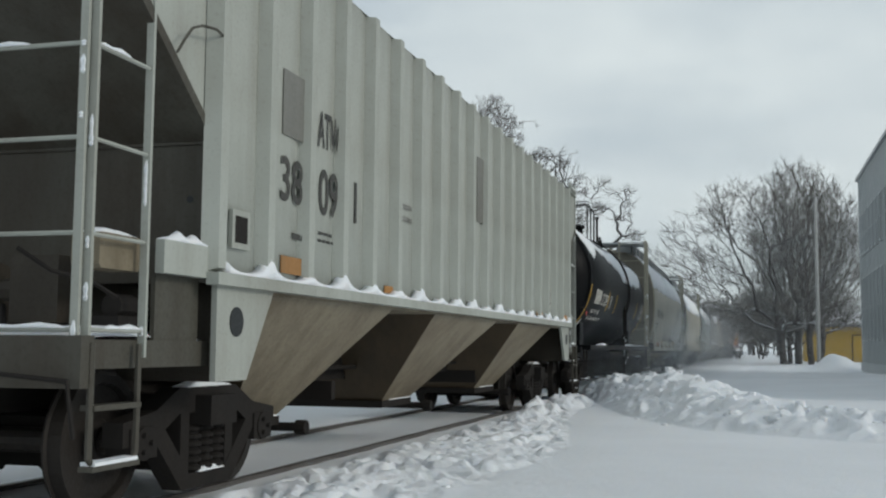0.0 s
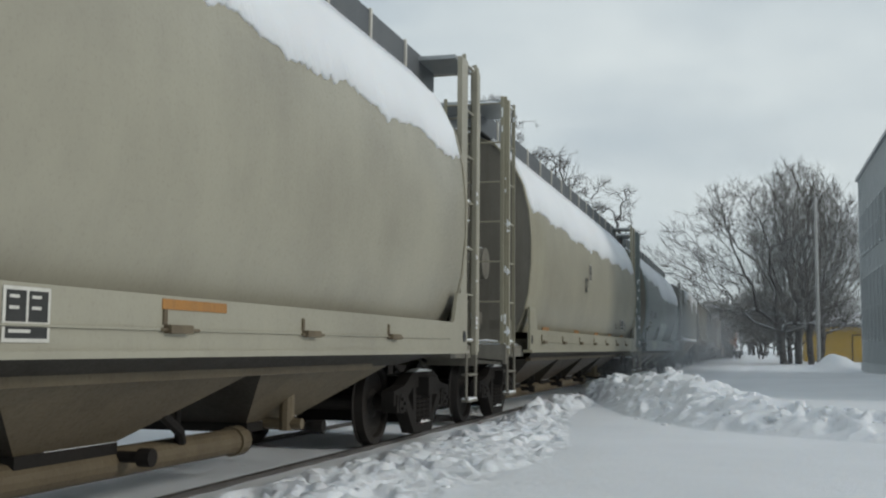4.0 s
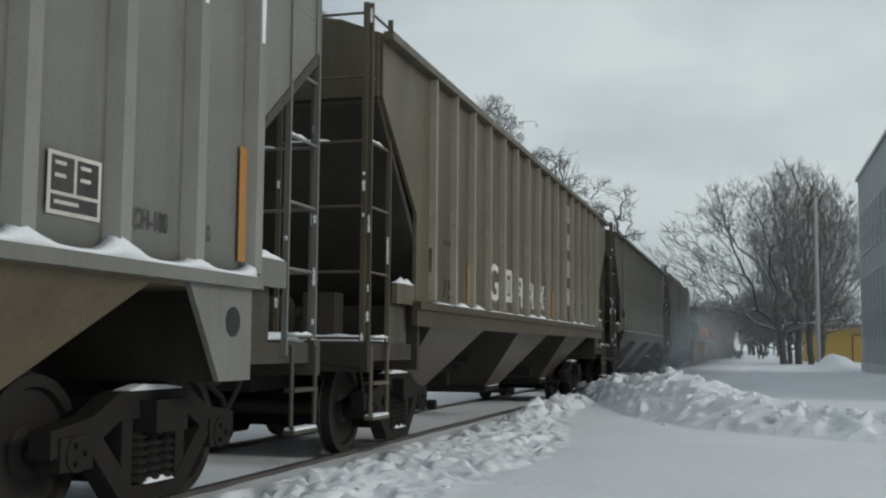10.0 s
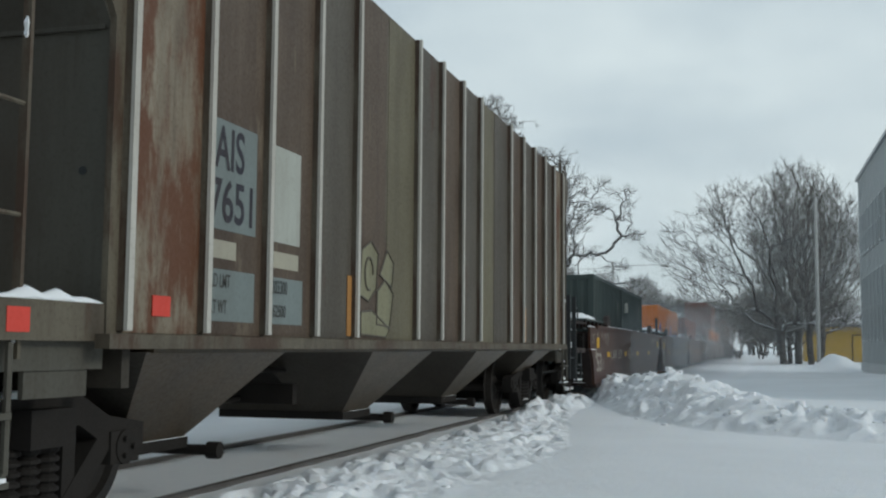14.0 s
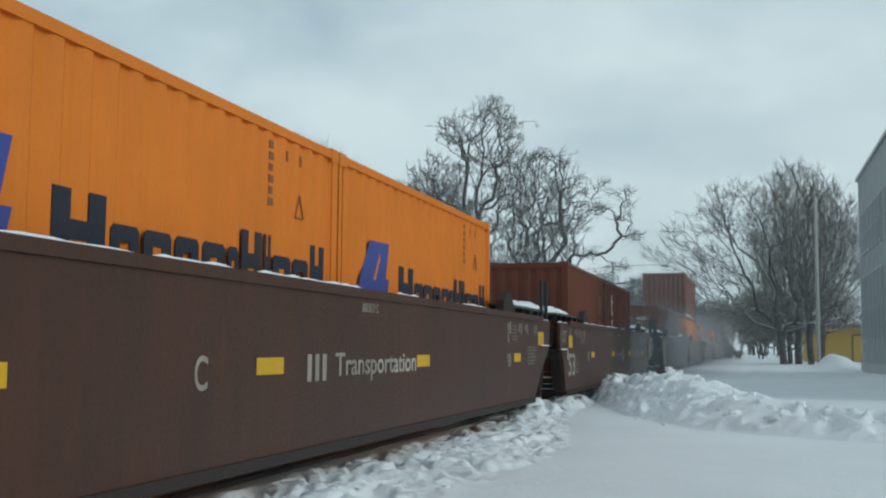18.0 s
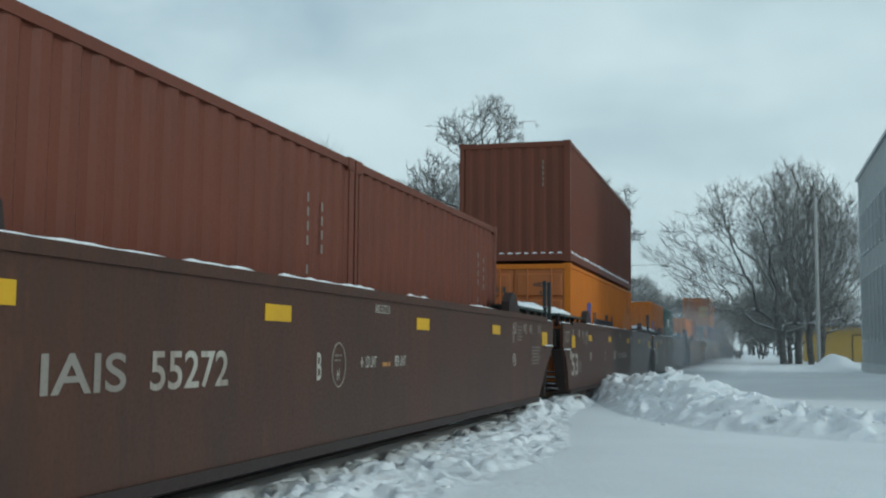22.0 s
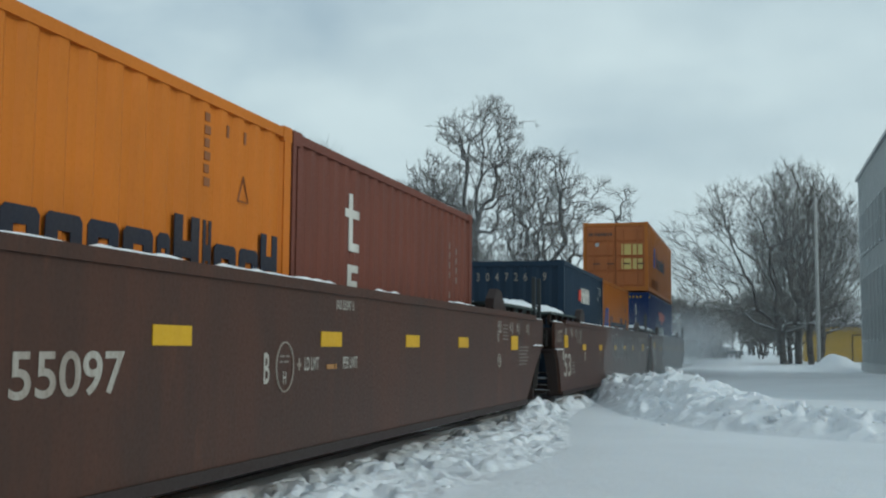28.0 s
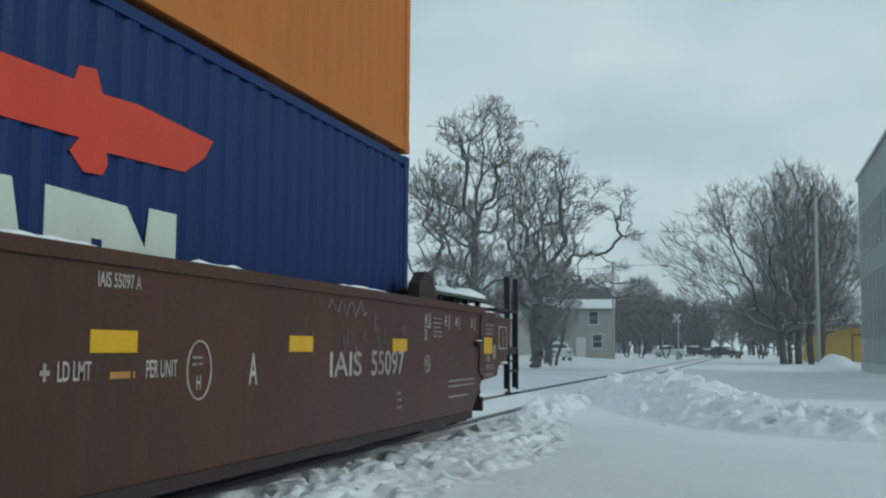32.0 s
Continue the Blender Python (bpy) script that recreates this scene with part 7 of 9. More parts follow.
# ---- tank car ----
def tank_car():
    y = -139.2
    c = thing("tank_car", "black tank car with white lettering and snow along its top", "freight car", "freight cars of the train")
    R, zc, h = 1.52, 2.66, 6.05
    n = 40
    prof = [(-h - 0.62, 0.0), (-h - 0.60, 0.45), (-h - 0.50, 0.85), (-h - 0.30, 1.24), (-h - 0.1, 1.44), (-h + 0.05, R)] + [(k, R) for k in (-3.0, 0.0, 3.0)] + [(h - 0.05, R), (h + 0.1, 1.44), (h + 0.3, 1.24), (h + 0.5, 0.85), (h + 0.6, 0.45), (h + 0.62, 0.0)]
    shell = MB().loft([[(r * math.cos(2 * math.pi * i / n), a, zc + r * math.sin(2 * math.pi * i / n)) for i in range(n)] for a, r in prof], cap=False)
    smooth_by_angle(part("tank_shell", shell, M_BLACK, c), 60)
    for a in (-h, h):
        part("weld_band", MB().loft([[(rr * math.cos(2 * math.pi * i / n), yy, zc + rr * math.sin(2 * math.pi * i / n)) for yy, rr in ((a - 0.03, R + 0.001), (a - 0.03, R + 0.012), (a + 0.03, R + 0.012), (a + 0.03, R + 0.001))] for i in range(n + 1)], cap=False), M_BLACK, c)
    part("sill", MB().box(-0.3, 0.3, -7.2, 7.2, 0.75, 1.1), M_BLACK, c)
    for sx in (-1, 1):
        part("side_walk", MB().box(sx * 1.5 - 0.12, sx * 1.5 + 0.12, -6.9, 6.9, 1.06, 1.16), M_BLACK, c)
        snow_strip(c, sx * 1.5 - 0.1, sx * 1.5 + 0.1, -4.6, -3.9, 1.16, 0.05, seed=3)
        snow_strip(c, sx * 1.5 - 0.1, sx * 1.5 + 0.1, 0.9, 2.6, 1.16, 0.05, seed=4)
        for yy in (-5.0, 5.0):
            part("saddle", MB().prism_x([(yy - 0.3, 1.0), (yy + 0.3, 1.0), (yy + 0.25, 1.75), (yy - 0.25, 1.75)], sx * 0.6 - 0.05, sx * 0.6 + 0.55), M_BLACK, c)
        ladder(c, "side_ladder", sx * 1.45, 1.15, 0.5, 2.3, "y", 0.42, M_UNDER)
        for off in (-0.2, 0.2):
            arc = [(sx * (R + 0.06) * math.cos(a), 1.15 + off, zc + (R + 0.06) * math.sin(a)) for a in np.linspace(-0.45, 1.3, 14)]
            part("ladder_stile", MB().tube(arc, 0.018), M_UNDER, c)
    for s in (-1, 1):
        e = s * 7.15
        part("end_platform", MB().box(-1.45, 1.45, min(e, s * 6.2), max(e, s * 6.2), 1.02, 1.12), M_BLACK, c)
        snow_strip(c, -1.2, 1.2, min(e, s * 6.5), max(e, s * 6.5), 1.12, 0.09, n=6, seed=6)
        for sx in (-1, 1):
            step(c, sx * 1.5, e - s * 0.3, 0.42, 1.05, 0.4, M_UNDER)
            part("side_rail", MB().tube([(sx * 1.45, e, 1.95), (sx * 1.45, s * 6.3, 1.95), (sx * 1.4, s * 6.1, 1.95)], 0.016), M_UNDER, c)
        coupler(c, s * 7.1, s)
        truck(c, s * 5.42, y)
    # top fittings
    T = zc + R
    part("dome", MB().cyl((0, 0.3, T - 0.1), (0, 0.3, T + 0.25), 0.4, 20).cyl((0, 0.3, T + 0.25), (0, 0.3, T + 0.31), 0.45, 20), M_BLACK, c)
    part("top_platform", MB().box(0.2, 0.62, 0.4, 1.85, T - 0.12, T - 0.08), M_UNDER, c)
    part("guard_rail", MB().tube([(0.0, 0.36, T - 0.02), (0.0, 0.36, T + 0.82), (0.08, 0.38, T + 0.9), (0.44, 0.43, T + 0.92), (0.5, 0.5, T + 0.92), (0.5, 1.7, T + 0.88), (0.5, 1.8, T + 0.78), (0.5, 1.8, T - 0.1)], 0.024), M_UNDER, c)
    for yy in (0.46, 1.15):
        part("rail_post", MB().tube([(0.5, yy, T - 0.1), (0.5, yy, T + 0.9)], 0.022), M_UNDER, c)
    part("vent_pipe", MB().cyl((0.45, 2.83, T - 0.1), (0.45, 2.83, T + 0.82), 0.035, 8).cyl((0.45, 2.83, T + 0.78), (0.45, 2.83, T + 0.86), 0.06, 8), M_UNDER, c)
    part("safety_valve", MB().cyl((0.2, 5.3, T - 0.1), (0.2, 5.3, T + 0.5), 0.04, 8).tube([(0.2, 5.3, T + 0.45), (0.2, 5.75, T + 0.4), (0.2, 5.75, T - 0.05)], 0.03), M_UNDER, c)
    # snow along the crown
    rng = random.Random(9)
    for sx in (1, -1):
        rings, d = [], 1.1
        for i in range(261):
            yy = -h + 0.02 + (2 * h - 0.35) * i / 260
            low = float(np.interp(yy, (-6.1, -5.6, -4.9, -4.0, -2.6, -1.9, -0.6, 0.1, 0.6, 1.6, 2.7, 4.9, 5.75), (0.86, 1.16, 1.24, 1.04, 1.06, 1.14, 1.22, 1.33, 1.42, 1.37, 1.4, 1.35, 1.08)))
            top = float(np.interp(yy, (-6.1, -5.0, -3.0, -0.5, 0.4, 1.6, 2.4, 4.8, 5.8), (0.5, 0.74, 0.9, 0.87, 0.76, 0.9, 0.95, 0.88, 0.98))) + 0.02 * math.sin(i * 0.37)
            d = 0.4 * d + 0.6 * (low + 0.03 * math.sin(i * 0.43 + 2 * math.sin(i * 0.17)) + rng.uniform(-0.055, 0.045))
            rings.append([(sx * (R + t) * math.sin(a), yy, zc + (R + t) * math.cos(a)) for a, t in ((top, -0.01), (top + 0.05, 0.03), ((top + d) / 2, 0.035), (d - 0.05, 0.026), (d, 0.0), ((top + d) / 2, -0.012))])
        part("lying_snow", MB().loft(rings), SNOW_CAP, c, "ragged band of snow lying on the tank's shoulder", smooth=True)
    def on(z):
        return math.sqrt(max(R * R - (z - zc) ** 2, 0)) + 0.006
    m = MB()
    def block(mb, a, b, z0, z1):
        mb.loft([[(on(z), a, z), (on(z), b, z), (on(z) + 0.004, b, z), (on(z) + 0.004, a, z)] for z in np.linspace(z0, z1, 5)])
    for k in range(4):  # owner's mark as plain blocks
        a = -4.95 + 0.235 * k
        block(m, a, a + 0.07, 2.12, 2.44)
        block(m, a + 0.12, a + 0.19, 2.12, 2.44)
        if k % 2 == 0:
            block(m, a + 0.07, a + 0.12, 2.38, 2.44)
        else:
            block(m, a + 0.07, a + 0.12, 2.25, 2.31)
    part("logo", m, M_LETTER_W, c, "plain white blocks of the owner's mark")
    write_fit(c, "27259", 0, -3.84, -2.79, 2.12, 2.39, M_LETTER_W, on)
    write_fit(c, "LB 07750 KG", 0, -4.95, -3.56, 1.905, 1.99, M_LETTER_W, on)
    write_fit(c, "LB 31550 KG NEW 6-93", 0, -5.0, -2.93, 1.75, 1.83, M_LETTER_W, on)
    for a, z0, z1 in ((-5.92, 1.57, 2.5), (-2.73, 2.02, 2.49), (-1.18, 2.01, 2.48), (1.8, 2.0, 2.48), (4.02, 2.0, 2.48), (6.16, 1.6, 2.5)):
        arc = [[(on(z) + k, a + b, z) for k in (0.0, 0.004) for b in (0.0, 0.09)] for z in np.linspace(z0, z1, 7)]
        part("reflector", MB().loft([[r[0], r[1], r[3], r[2]] for r in arc]), M_YELLOW, c, "amber reflector strip")
    fr = MB()
    for a, b, z0, z1 in ((-2.33, -2.03, 2.38, 2.4), (-2.33, -2.03, 2.1, 2.12), (-2.33, -2.31, 2.12, 2.38), (-2.05, -2.03, 2.12, 2.38), (-2.25, -2.12, 2.28, 2.31)):
        block(fr, a, b, z0, z1)
    part("stencil_frame", fr, M_LETTER_W, c, "white-framed stencil")
    write_fit(c, "C", 0, -2.22, -2.14, 2.15, 2.25, M_LETTER_W, on)
    for a, z, w, hh, r in ((2.05, 1.52, 0.55, 0.42, 6), (3.0, 1.82, 0.6, 0.12, 2), (4.02, 1.68, 0.6, 0.25, 5), (4.4, 2.02, 0.35, 0.2, 4), (4.9, 1.5, 0.6, 0.1, 2)):
        bars(c, on(z + 0.1) + 0.004, a, z, w, hh, r, M_LETTER_W)
    stencil_box(c, on(1.65) + 0.004, 4.95, 1.62, 0.43, 0.29)
    plate(c, "sticker", on(1.9), 5.42, 5.52, 1.86, 1.97, M_REDREF, "small red sticker")
    table = MB()
    for k in range(10):
        block(table, 5.22, 6.2, 2.0 + 0.053 * k, 2.006 + 0.053 * k)
    for a in (5.22, 5.66, 5.84, 6.0, 6.19):
        block(table, a, a + 0.008, 2.0, 2.48)
    tb = part("data_table", table, M_LETTER_W, c, "white ruled data table on the tank")
    rng = random.Random(5)
    for k in range(9):
        row = MB()
        a = 5.25
        while a < 6.14:
            w = rng.uniform(0.03, 0.1)
            block(row, a, min(a + w, 6.17), 2.016 + 0.053 * k, 2.04 + 0.053 * k)
            a += w + 0.03
        part("small_print", row, M_PRINT, tb)
    for a, z in ((-5.6, 1.62), (5.2, 1.4)):
        part("packed_snow", MB().loft([[(on(z + dz) + 0.004, a + dy - w, z + dz), (on(z + dz) + 0.02, a + dy, z + dz), (on(z + dz) + 0.004, a + dy + w, z + dz)] for dz, dy, w in ((-0.16, 0.14, 0.01), (-0.08, 0.07, 0.02), (0.0, 0.0, 0.05), (0.06, -0.03, 0.02), (0.12, 0.02, 0.008))]), SNOW_CAP, c)
    plate(c, "sticker", on(1.9), -5.5, -5.38, 1.84, 1.94, M_REDREF, "small red sticker")
    for k in range(9):
        part("end_mark", MB().box(-0.62 + 0.14 * k, -0.53 + 0.14 * k, -h - 0.63, -h - 0.5, 2.95, 3.05), M_LETTER_W, c)
    part("brake_rigging", MB().cyl((0.5, -2.5, 0.7), (0.5, 2.5, 0.7), 0.03, 6).cyl((0.3, 2.6, 0.62), (0.3, 3.5, 0.62), 0.16, 12), M_UNDER, c)
    set_in_train(c, y)


# ---- intermodal wells and containers ----
def well_unit():
    """One articulated well unit, centred on its well; copied along the train."""
    c = thing("well_car", "red-brown double-stack well car unit with yellow reflectors", "well car", "well cars of the train")
    H, B, X = 1.55, 0.29, 1.58
    prof = [(-9.2, H), (-9.2, 1.1), (-9.08, 1.06), (-8.86, 0.9), (-8.68, 0.62), (-8.57, B), (7.55, B), (7.75, 0.42), (8.25, 0.78), (8.75, 1.06), (8.85, 1.1), (8.9, H)]
    for sx in (-1, 1):
        x0, x1 = sorted((sx * X, sx * (X - 0.05)))
        s = part("side_plate", MB().prism_x(prof, x0, x1), M_WELL, c)
        part("top_chord", MB().box(min(sx * 1.5, sx * (X + 0.025)), max(sx * 1.5, sx * (X + 0.025)), -8.2, 8.2, H - 0.03, H + 0.05), M_WELL, s)
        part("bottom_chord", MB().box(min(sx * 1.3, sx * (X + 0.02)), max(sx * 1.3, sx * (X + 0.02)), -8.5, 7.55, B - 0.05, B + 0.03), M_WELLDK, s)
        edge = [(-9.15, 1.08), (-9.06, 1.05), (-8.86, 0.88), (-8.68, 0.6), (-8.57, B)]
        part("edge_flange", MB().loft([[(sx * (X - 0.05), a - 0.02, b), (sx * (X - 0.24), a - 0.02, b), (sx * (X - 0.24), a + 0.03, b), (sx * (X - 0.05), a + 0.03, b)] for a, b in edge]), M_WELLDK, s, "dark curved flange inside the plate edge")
        cl = part("corner_ladder", MB().box(sx * 1.4 - 0.02, sx * 1.4 + 0.02, -8.62, -8.58, 0.26, 0.68), M_WELLDK, s, "short step ladder at the well's corner with snow on its rungs")
        for q, z in enumerate((0.34, 0.43, 0.54, 0.65)):
            part("rung", MB().cyl((sx * 1.1, -8.6, z - 0.012), (sx * 1.42, -8.6, z - 0.012), 0.012, 6), M_WELLDK, cl)
            snow_strip(cl, min(sx * 1.1, sx * 1.4), max(sx * 1.1, sx * 1.4), -8.622, -8.58, z, 0.01 + 0.02 * (q == 2), n=4, seed=80 + q)
        for q, (a, b) in enumerate(((-6.2, -4.1), (-3.9, -2.9), (-2.5, -0.4), (0.6, 1.3), (3.1, 4.4))):
            snow_strip(s, min(sx * 1.54, sx * (X + 0.01)), max(sx * 1.54, sx * (X + 0.01)), a, b, H + 0.05, 0.024, seed=60 + q)
        for a, b in ((-9.2, -8.3), (8.0, 8.88)):
            snow_strip(s, min(sx * 1.5, sx * (X - 0.005)), max(sx * 1.5, sx * (X - 0.005)), a + 0.04, b, H, 0.03, seed=71)
            if a < 0:
                part("ledge", MB().box(X * sx - 0.02, X * sx + 0.022, a + 0.05, b - 0.06, 1.042, 1.062), M_WELL, s)
                snow_strip(s, X * sx - 0.02, X * sx + 0.024, a + 0.08, b - 0.08, 1.062, 0.02, seed=72)
    for a, b in ((-8.3, -6.6), (-0.8, 0.8), (6.6, 8.3)):
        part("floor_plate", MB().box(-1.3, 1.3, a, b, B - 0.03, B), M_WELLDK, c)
    for s in (-1, 1):
        part("end_sill", MB().box(-1.53, 1.53, s * 8.35 - 0.04, s * 8.35 + 0.04, 0.28, 0.46), M_WELLDK, c)
        part("end_body", MB().box(-0.7, 0.7, min(s * 8.35, s * 9.5), max(s * 8.35, s * 9.5), 0.85, 1.3).box(-1.5, 1.5, s * 8.9 - 0.15, s * 8.9 + 0.15, 1.0, 1.45), M_WELLDK, c)
        if s < 0:
            cast = MB().prism_y([(-1.3, 0.98), (-0.5, 0.98), (-0.42, 0.45), (0.42, 0.45), (0.5, 0.98), (1.3, 0.98), (1.3, 1.46), (-1.3, 1.46)], -9.6, -9.1)
            cs = part("bolster_casting", cast, M_UNDER, c, "black articulation casting with lying snow")
            for sx in (-1, 1):
                part("casting_leg", MB().prism_y([(sx * 0.95, 0.4), (sx * 1.25, 0.4), (sx * 1.3, 0.98), (sx * 0.85, 0.98)], -9.5, -9.12), M_UNDER, cs)
            snow_strip(cs, 0.9, 1.28, -9.58, -9.15, 1.46, 0.05, n=5, seed=15)
            for sx in (-1, 1):
                part("air_hose", MB().tube([(sx * 1.2, -9.1, 1.3), (sx * 1.25, -9.35, 1.38), (sx * 1.2, -9.7, 1.25), (sx * 1.15, -9.95, 1.05)], 0.028), M_HOOD, cs)
                part("valve_box", MB().box(sx * 1.38 - 0.06, sx * 1.38 + 0.06, -9.32, -9.14, 1.12, 1.4).cyl((sx * 1.38, -9.4, 1.3), (sx * 1.38, -9.3, 1.3), 0.05, 8), M_UNDER, cs)
        y0, y1 = sorted((s * 5.9, s * 9.0))
        deck = part("cross_walkway", MB().box(-0.9, 0.9, min(s * 8.2, s * 9.35), max(s * 8.2, s * 9.35), 1.69, 1.73), M_GREENGREY, c, "grey-green grated walkway")
        for sx in (-1.19, 1.19):
            part("side_walkway", MB().box(sx - 0.29, sx + 0.29, y0, y1, 1.69, 1.73), M_GREENGREY, c, "grey-green grated walkway")
        prop = MB().box(-0.03, 0.03, -0.04, 0.04, H, 1.69).mesh("strut")
        for sx in (-1.4, -0.96, 0.96, 1.4):
            for yy in np.arange(y0 + 0.2, y1, 0.62):
                part("strut", prop, M_WELLDK, deck, at=(sx, yy, 0))
        for sx in (-1.18, 1.18):
            snow_strip(deck, sx - 0.3, sx + 0.3, min(s * 7.4, s * 8.95), max(s * 7.4, s * 8.95), 1.73, 0.13, seed=int(5 + s + sx))
        snow_strip(deck, -0.75, 0.75, min(s * 8.3, s * 9.25), max(s * 8.3, s * 9.25), 1.73, 0.16, seed=8)
        for sx in (-1, 1):
            g = [(s * 5.4, H), (s * 6.12, H), (s * 6.12, H + 0.12), (s * 5.88, H + 0.31), (s * 5.66, H + 0.34), (s * 5.44, H + 0.2)]
            part("container_guide", MB().prism_x([(a + s * (0.0 if s > 0 else 0.1), b) for a, b in g], sx * 1.5 - 0.06, sx * 1.5 + 0.06), M_WELLDK, c, "dark red-brown steel container guide")
        X1 = X + 0.004
        if s < 0:
            plate(c, "reflector", X1, -8.22, -7.82, 1.1, 1.33, M_YELLOW, "yellow reflective square")
            plate(c, "sticker", X1, -8.42, -8.28, 0.88, 1.06, M_WORN_W, "faded white sticker")
            write_fit(c, "53", X1, -8.26, -7.48, 0.57, 0.99, M_WORN_W)
            write_fit(c, "125T", X1, -9.02, -8.5, 1.2, 1.41, M_WORN_W)
            bars(c, X1, -7.35, 0.62, 0.4, 0.25, 4, M_WORN_W)
            marks = ((-8.1, "53"), (-7.35, "48"), (-6.9, "45"), (-6.25, "40"))
        else:
            marks = ((7.6, "53"), (6.88, "48"), (6.42, "45"), (5.65, "40"))
        for yy, tx in marks:
            h = 0.115
            write(c, tx, h, X1, yy - 0.09, 1.33, M_WORN_W, 0.62)
            plate(c, "tick_mark", X1, yy + 0.085, yy + 0.105, 1.29, 1.46, M_WORN_W)
            if tx == "40":
                write(c, "20", h, X1, yy - 0.09, 1.17, M_WORN_W, 0.55)
                plate(c, "tick_mark", X1, yy - 0.1, yy + 0.075, 1.298, 1.312, M_WORN_W)
        bars(c, X1, -6.75 if s < 0 else 5.88, 1.2, 0.36, 0.24, 5, M_WORN_W)
        ring = [(s * 5.66 + 0.085 * math.cos(a), 0.92 + 0.085 * math.sin(a)) for a in np.linspace(0, 2 * math.pi, 25)]
        part("plate_mark", MB().tube([(X1, a, b) for a, b in ring], 0.008, 4), M_WORN_W, c, "white stencilled ring")
        write(c, "110", 0.07, X1, s * 5.66 - 0.055, 0.89, M_WORN_W, 0.65)
    return c


def joint_ladders(c, s):
    """Tall black end posts with rungs beside the joint."""
    y = s * 8.85
    for sx in (-1, 1):
        l = MB()
        for k in (-0.22, 0.22):
            l.bbox(sx * 1.48 - 0.028, sx * 1.48 + 0.028, y + k - 0.03, y + k + 0.03, 0.92, 2.24, 0.012)
        lad = part("end_ladder", l, M_HOOD, c, "black steel end ladder")
        rung = MB().cyl((sx * 1.48, y - 0.22, 0), (sx * 1.48, y + 0.22, 0), 0.016, 6).mesh("rung")
        for z in (0.95, 1.38, 1.78):
            part("rung", rung, M_HOOD, lad, at=(0, 0, z))
        part("grab_hook", MB().tube([(sx * 1.48, y + 0.22, 2.2), (sx * 1.48, y + 0.33, 2.19), (sx * 1.48, y + 0.36, 2.1), (sx * 1.48, y + 0.35, 1.8), (sx * 1.48, y + 0.24, 1.76)], 0.014), M_HOOD, lad)


def graffiti(c, x):
    """Dark sprayed letters-like blocks with pale outlines, drips and packed snow."""
    rng = random.Random(14)
    a = -1.05
    for k in range(9):
        w, z0, z1, lean = rng.uniform(0.42, 0.66), rng.uniform(0.82, 0.92), rng.uniform(1.36, 1.47), rng.uniform(-0.08, 0.1)
        quad = [(a, z0), (a + w * 0.45, z0 + rng.uniform(-0.03, 0.05)), (a + w * 0.9, z0 + rng.uniform(-0.02, 0.04)), (a + w + lean, (z0 + z1) / 2 + rng.uniform(-0.1, 0.1)), (a + w * 0.9 + lean, z1), (a + w * 0.4 + lean, z1 - rng.uniform(0.0, 0.07)), (a + lean * 0.5, z1 - 0.03)]
        g = part("graffiti_block", MB().prism_x(quad, x - 0.003, x + 0.0008 + 0.0004 * k), M_GRAFF, c, "dark sprayed block with pale outline")
        cut = rng.randrange(1, 6)
        order = quad[cut:] + quad[:cut]
        part("graffiti_outline", MB().tube([(x + 0.004, p, q) for p, q in order], rng.uniform(0.007, 0.012), 4), M_CHALK, g)
        mid = a + w * rng.uniform(0.35, 0.6)
        part("graffiti_stroke", MB().tube([(x + 0.004, mid, z0 + 0.1), (x + 0.004, mid + lean, (z0 + z1) / 2), (x + 0.004, mid + 0.08, z1 - 0.12)], 0.009, 4), M_CHALK, g)
        if k % 2:
            part("graffiti_drip", MB().tube([(x + 0.001, mid, z0), (x + 0.001, mid + 0.015, z0 - rng.uniform(0.08, 0.24))], 0.008, 4), M_CHALK, g)
        a += w * rng.uniform(0.9, 1.1)
    fl = MB()
    for k in range(46):
        p, q, r = rng.choice((-1.3, 1.8, 3.9)) + rng.gauss(0, 0.3), rng.uniform(0.62, 1.42), rng.uniform(0.003, 0.008)
        fl.loft([[(x - 0.001 + d, p + r * g * math.cos(t), q + 3.2 * r * g * math.sin(t)) for t in (0.4, 1.7, 2.9, 4.2, 5.4)] for d, g in ((0.0, 1.0), (0.008, 0.6))])
    tagged(part("paint_fleck", fl, M_CHALK, c), "pale flecks of flaking paint on the side", kind="stuff")


def scratches(c, x, y0, y1):
    """Pale upright scrape marks and a thin scrawl on the worn side."""
    rng = random.Random(33)
    for k in range(16):
        a, z, h = rng.uniform(y0, y1), rng.uniform(0.8, 1.25), rng.uniform(0.06, 0.24)
        part("scrape_mark", MB().tube([(x, a, z), (x, a + rng.uniform(-0.02, 0.03), z + h)], rng.uniform(0.004, 0.008), 4), M_CHALK, c)
    path = [(x, y0 + 0.07 * k, 1.4 + 0.06 * math.sin(k * 1.9) + 0.02 * (k % 3)) for k in range(14)]
    part("paint_scrawl", MB().tube(path, 0.006, 4), M_CHALK, c, "thin pale scrawl")


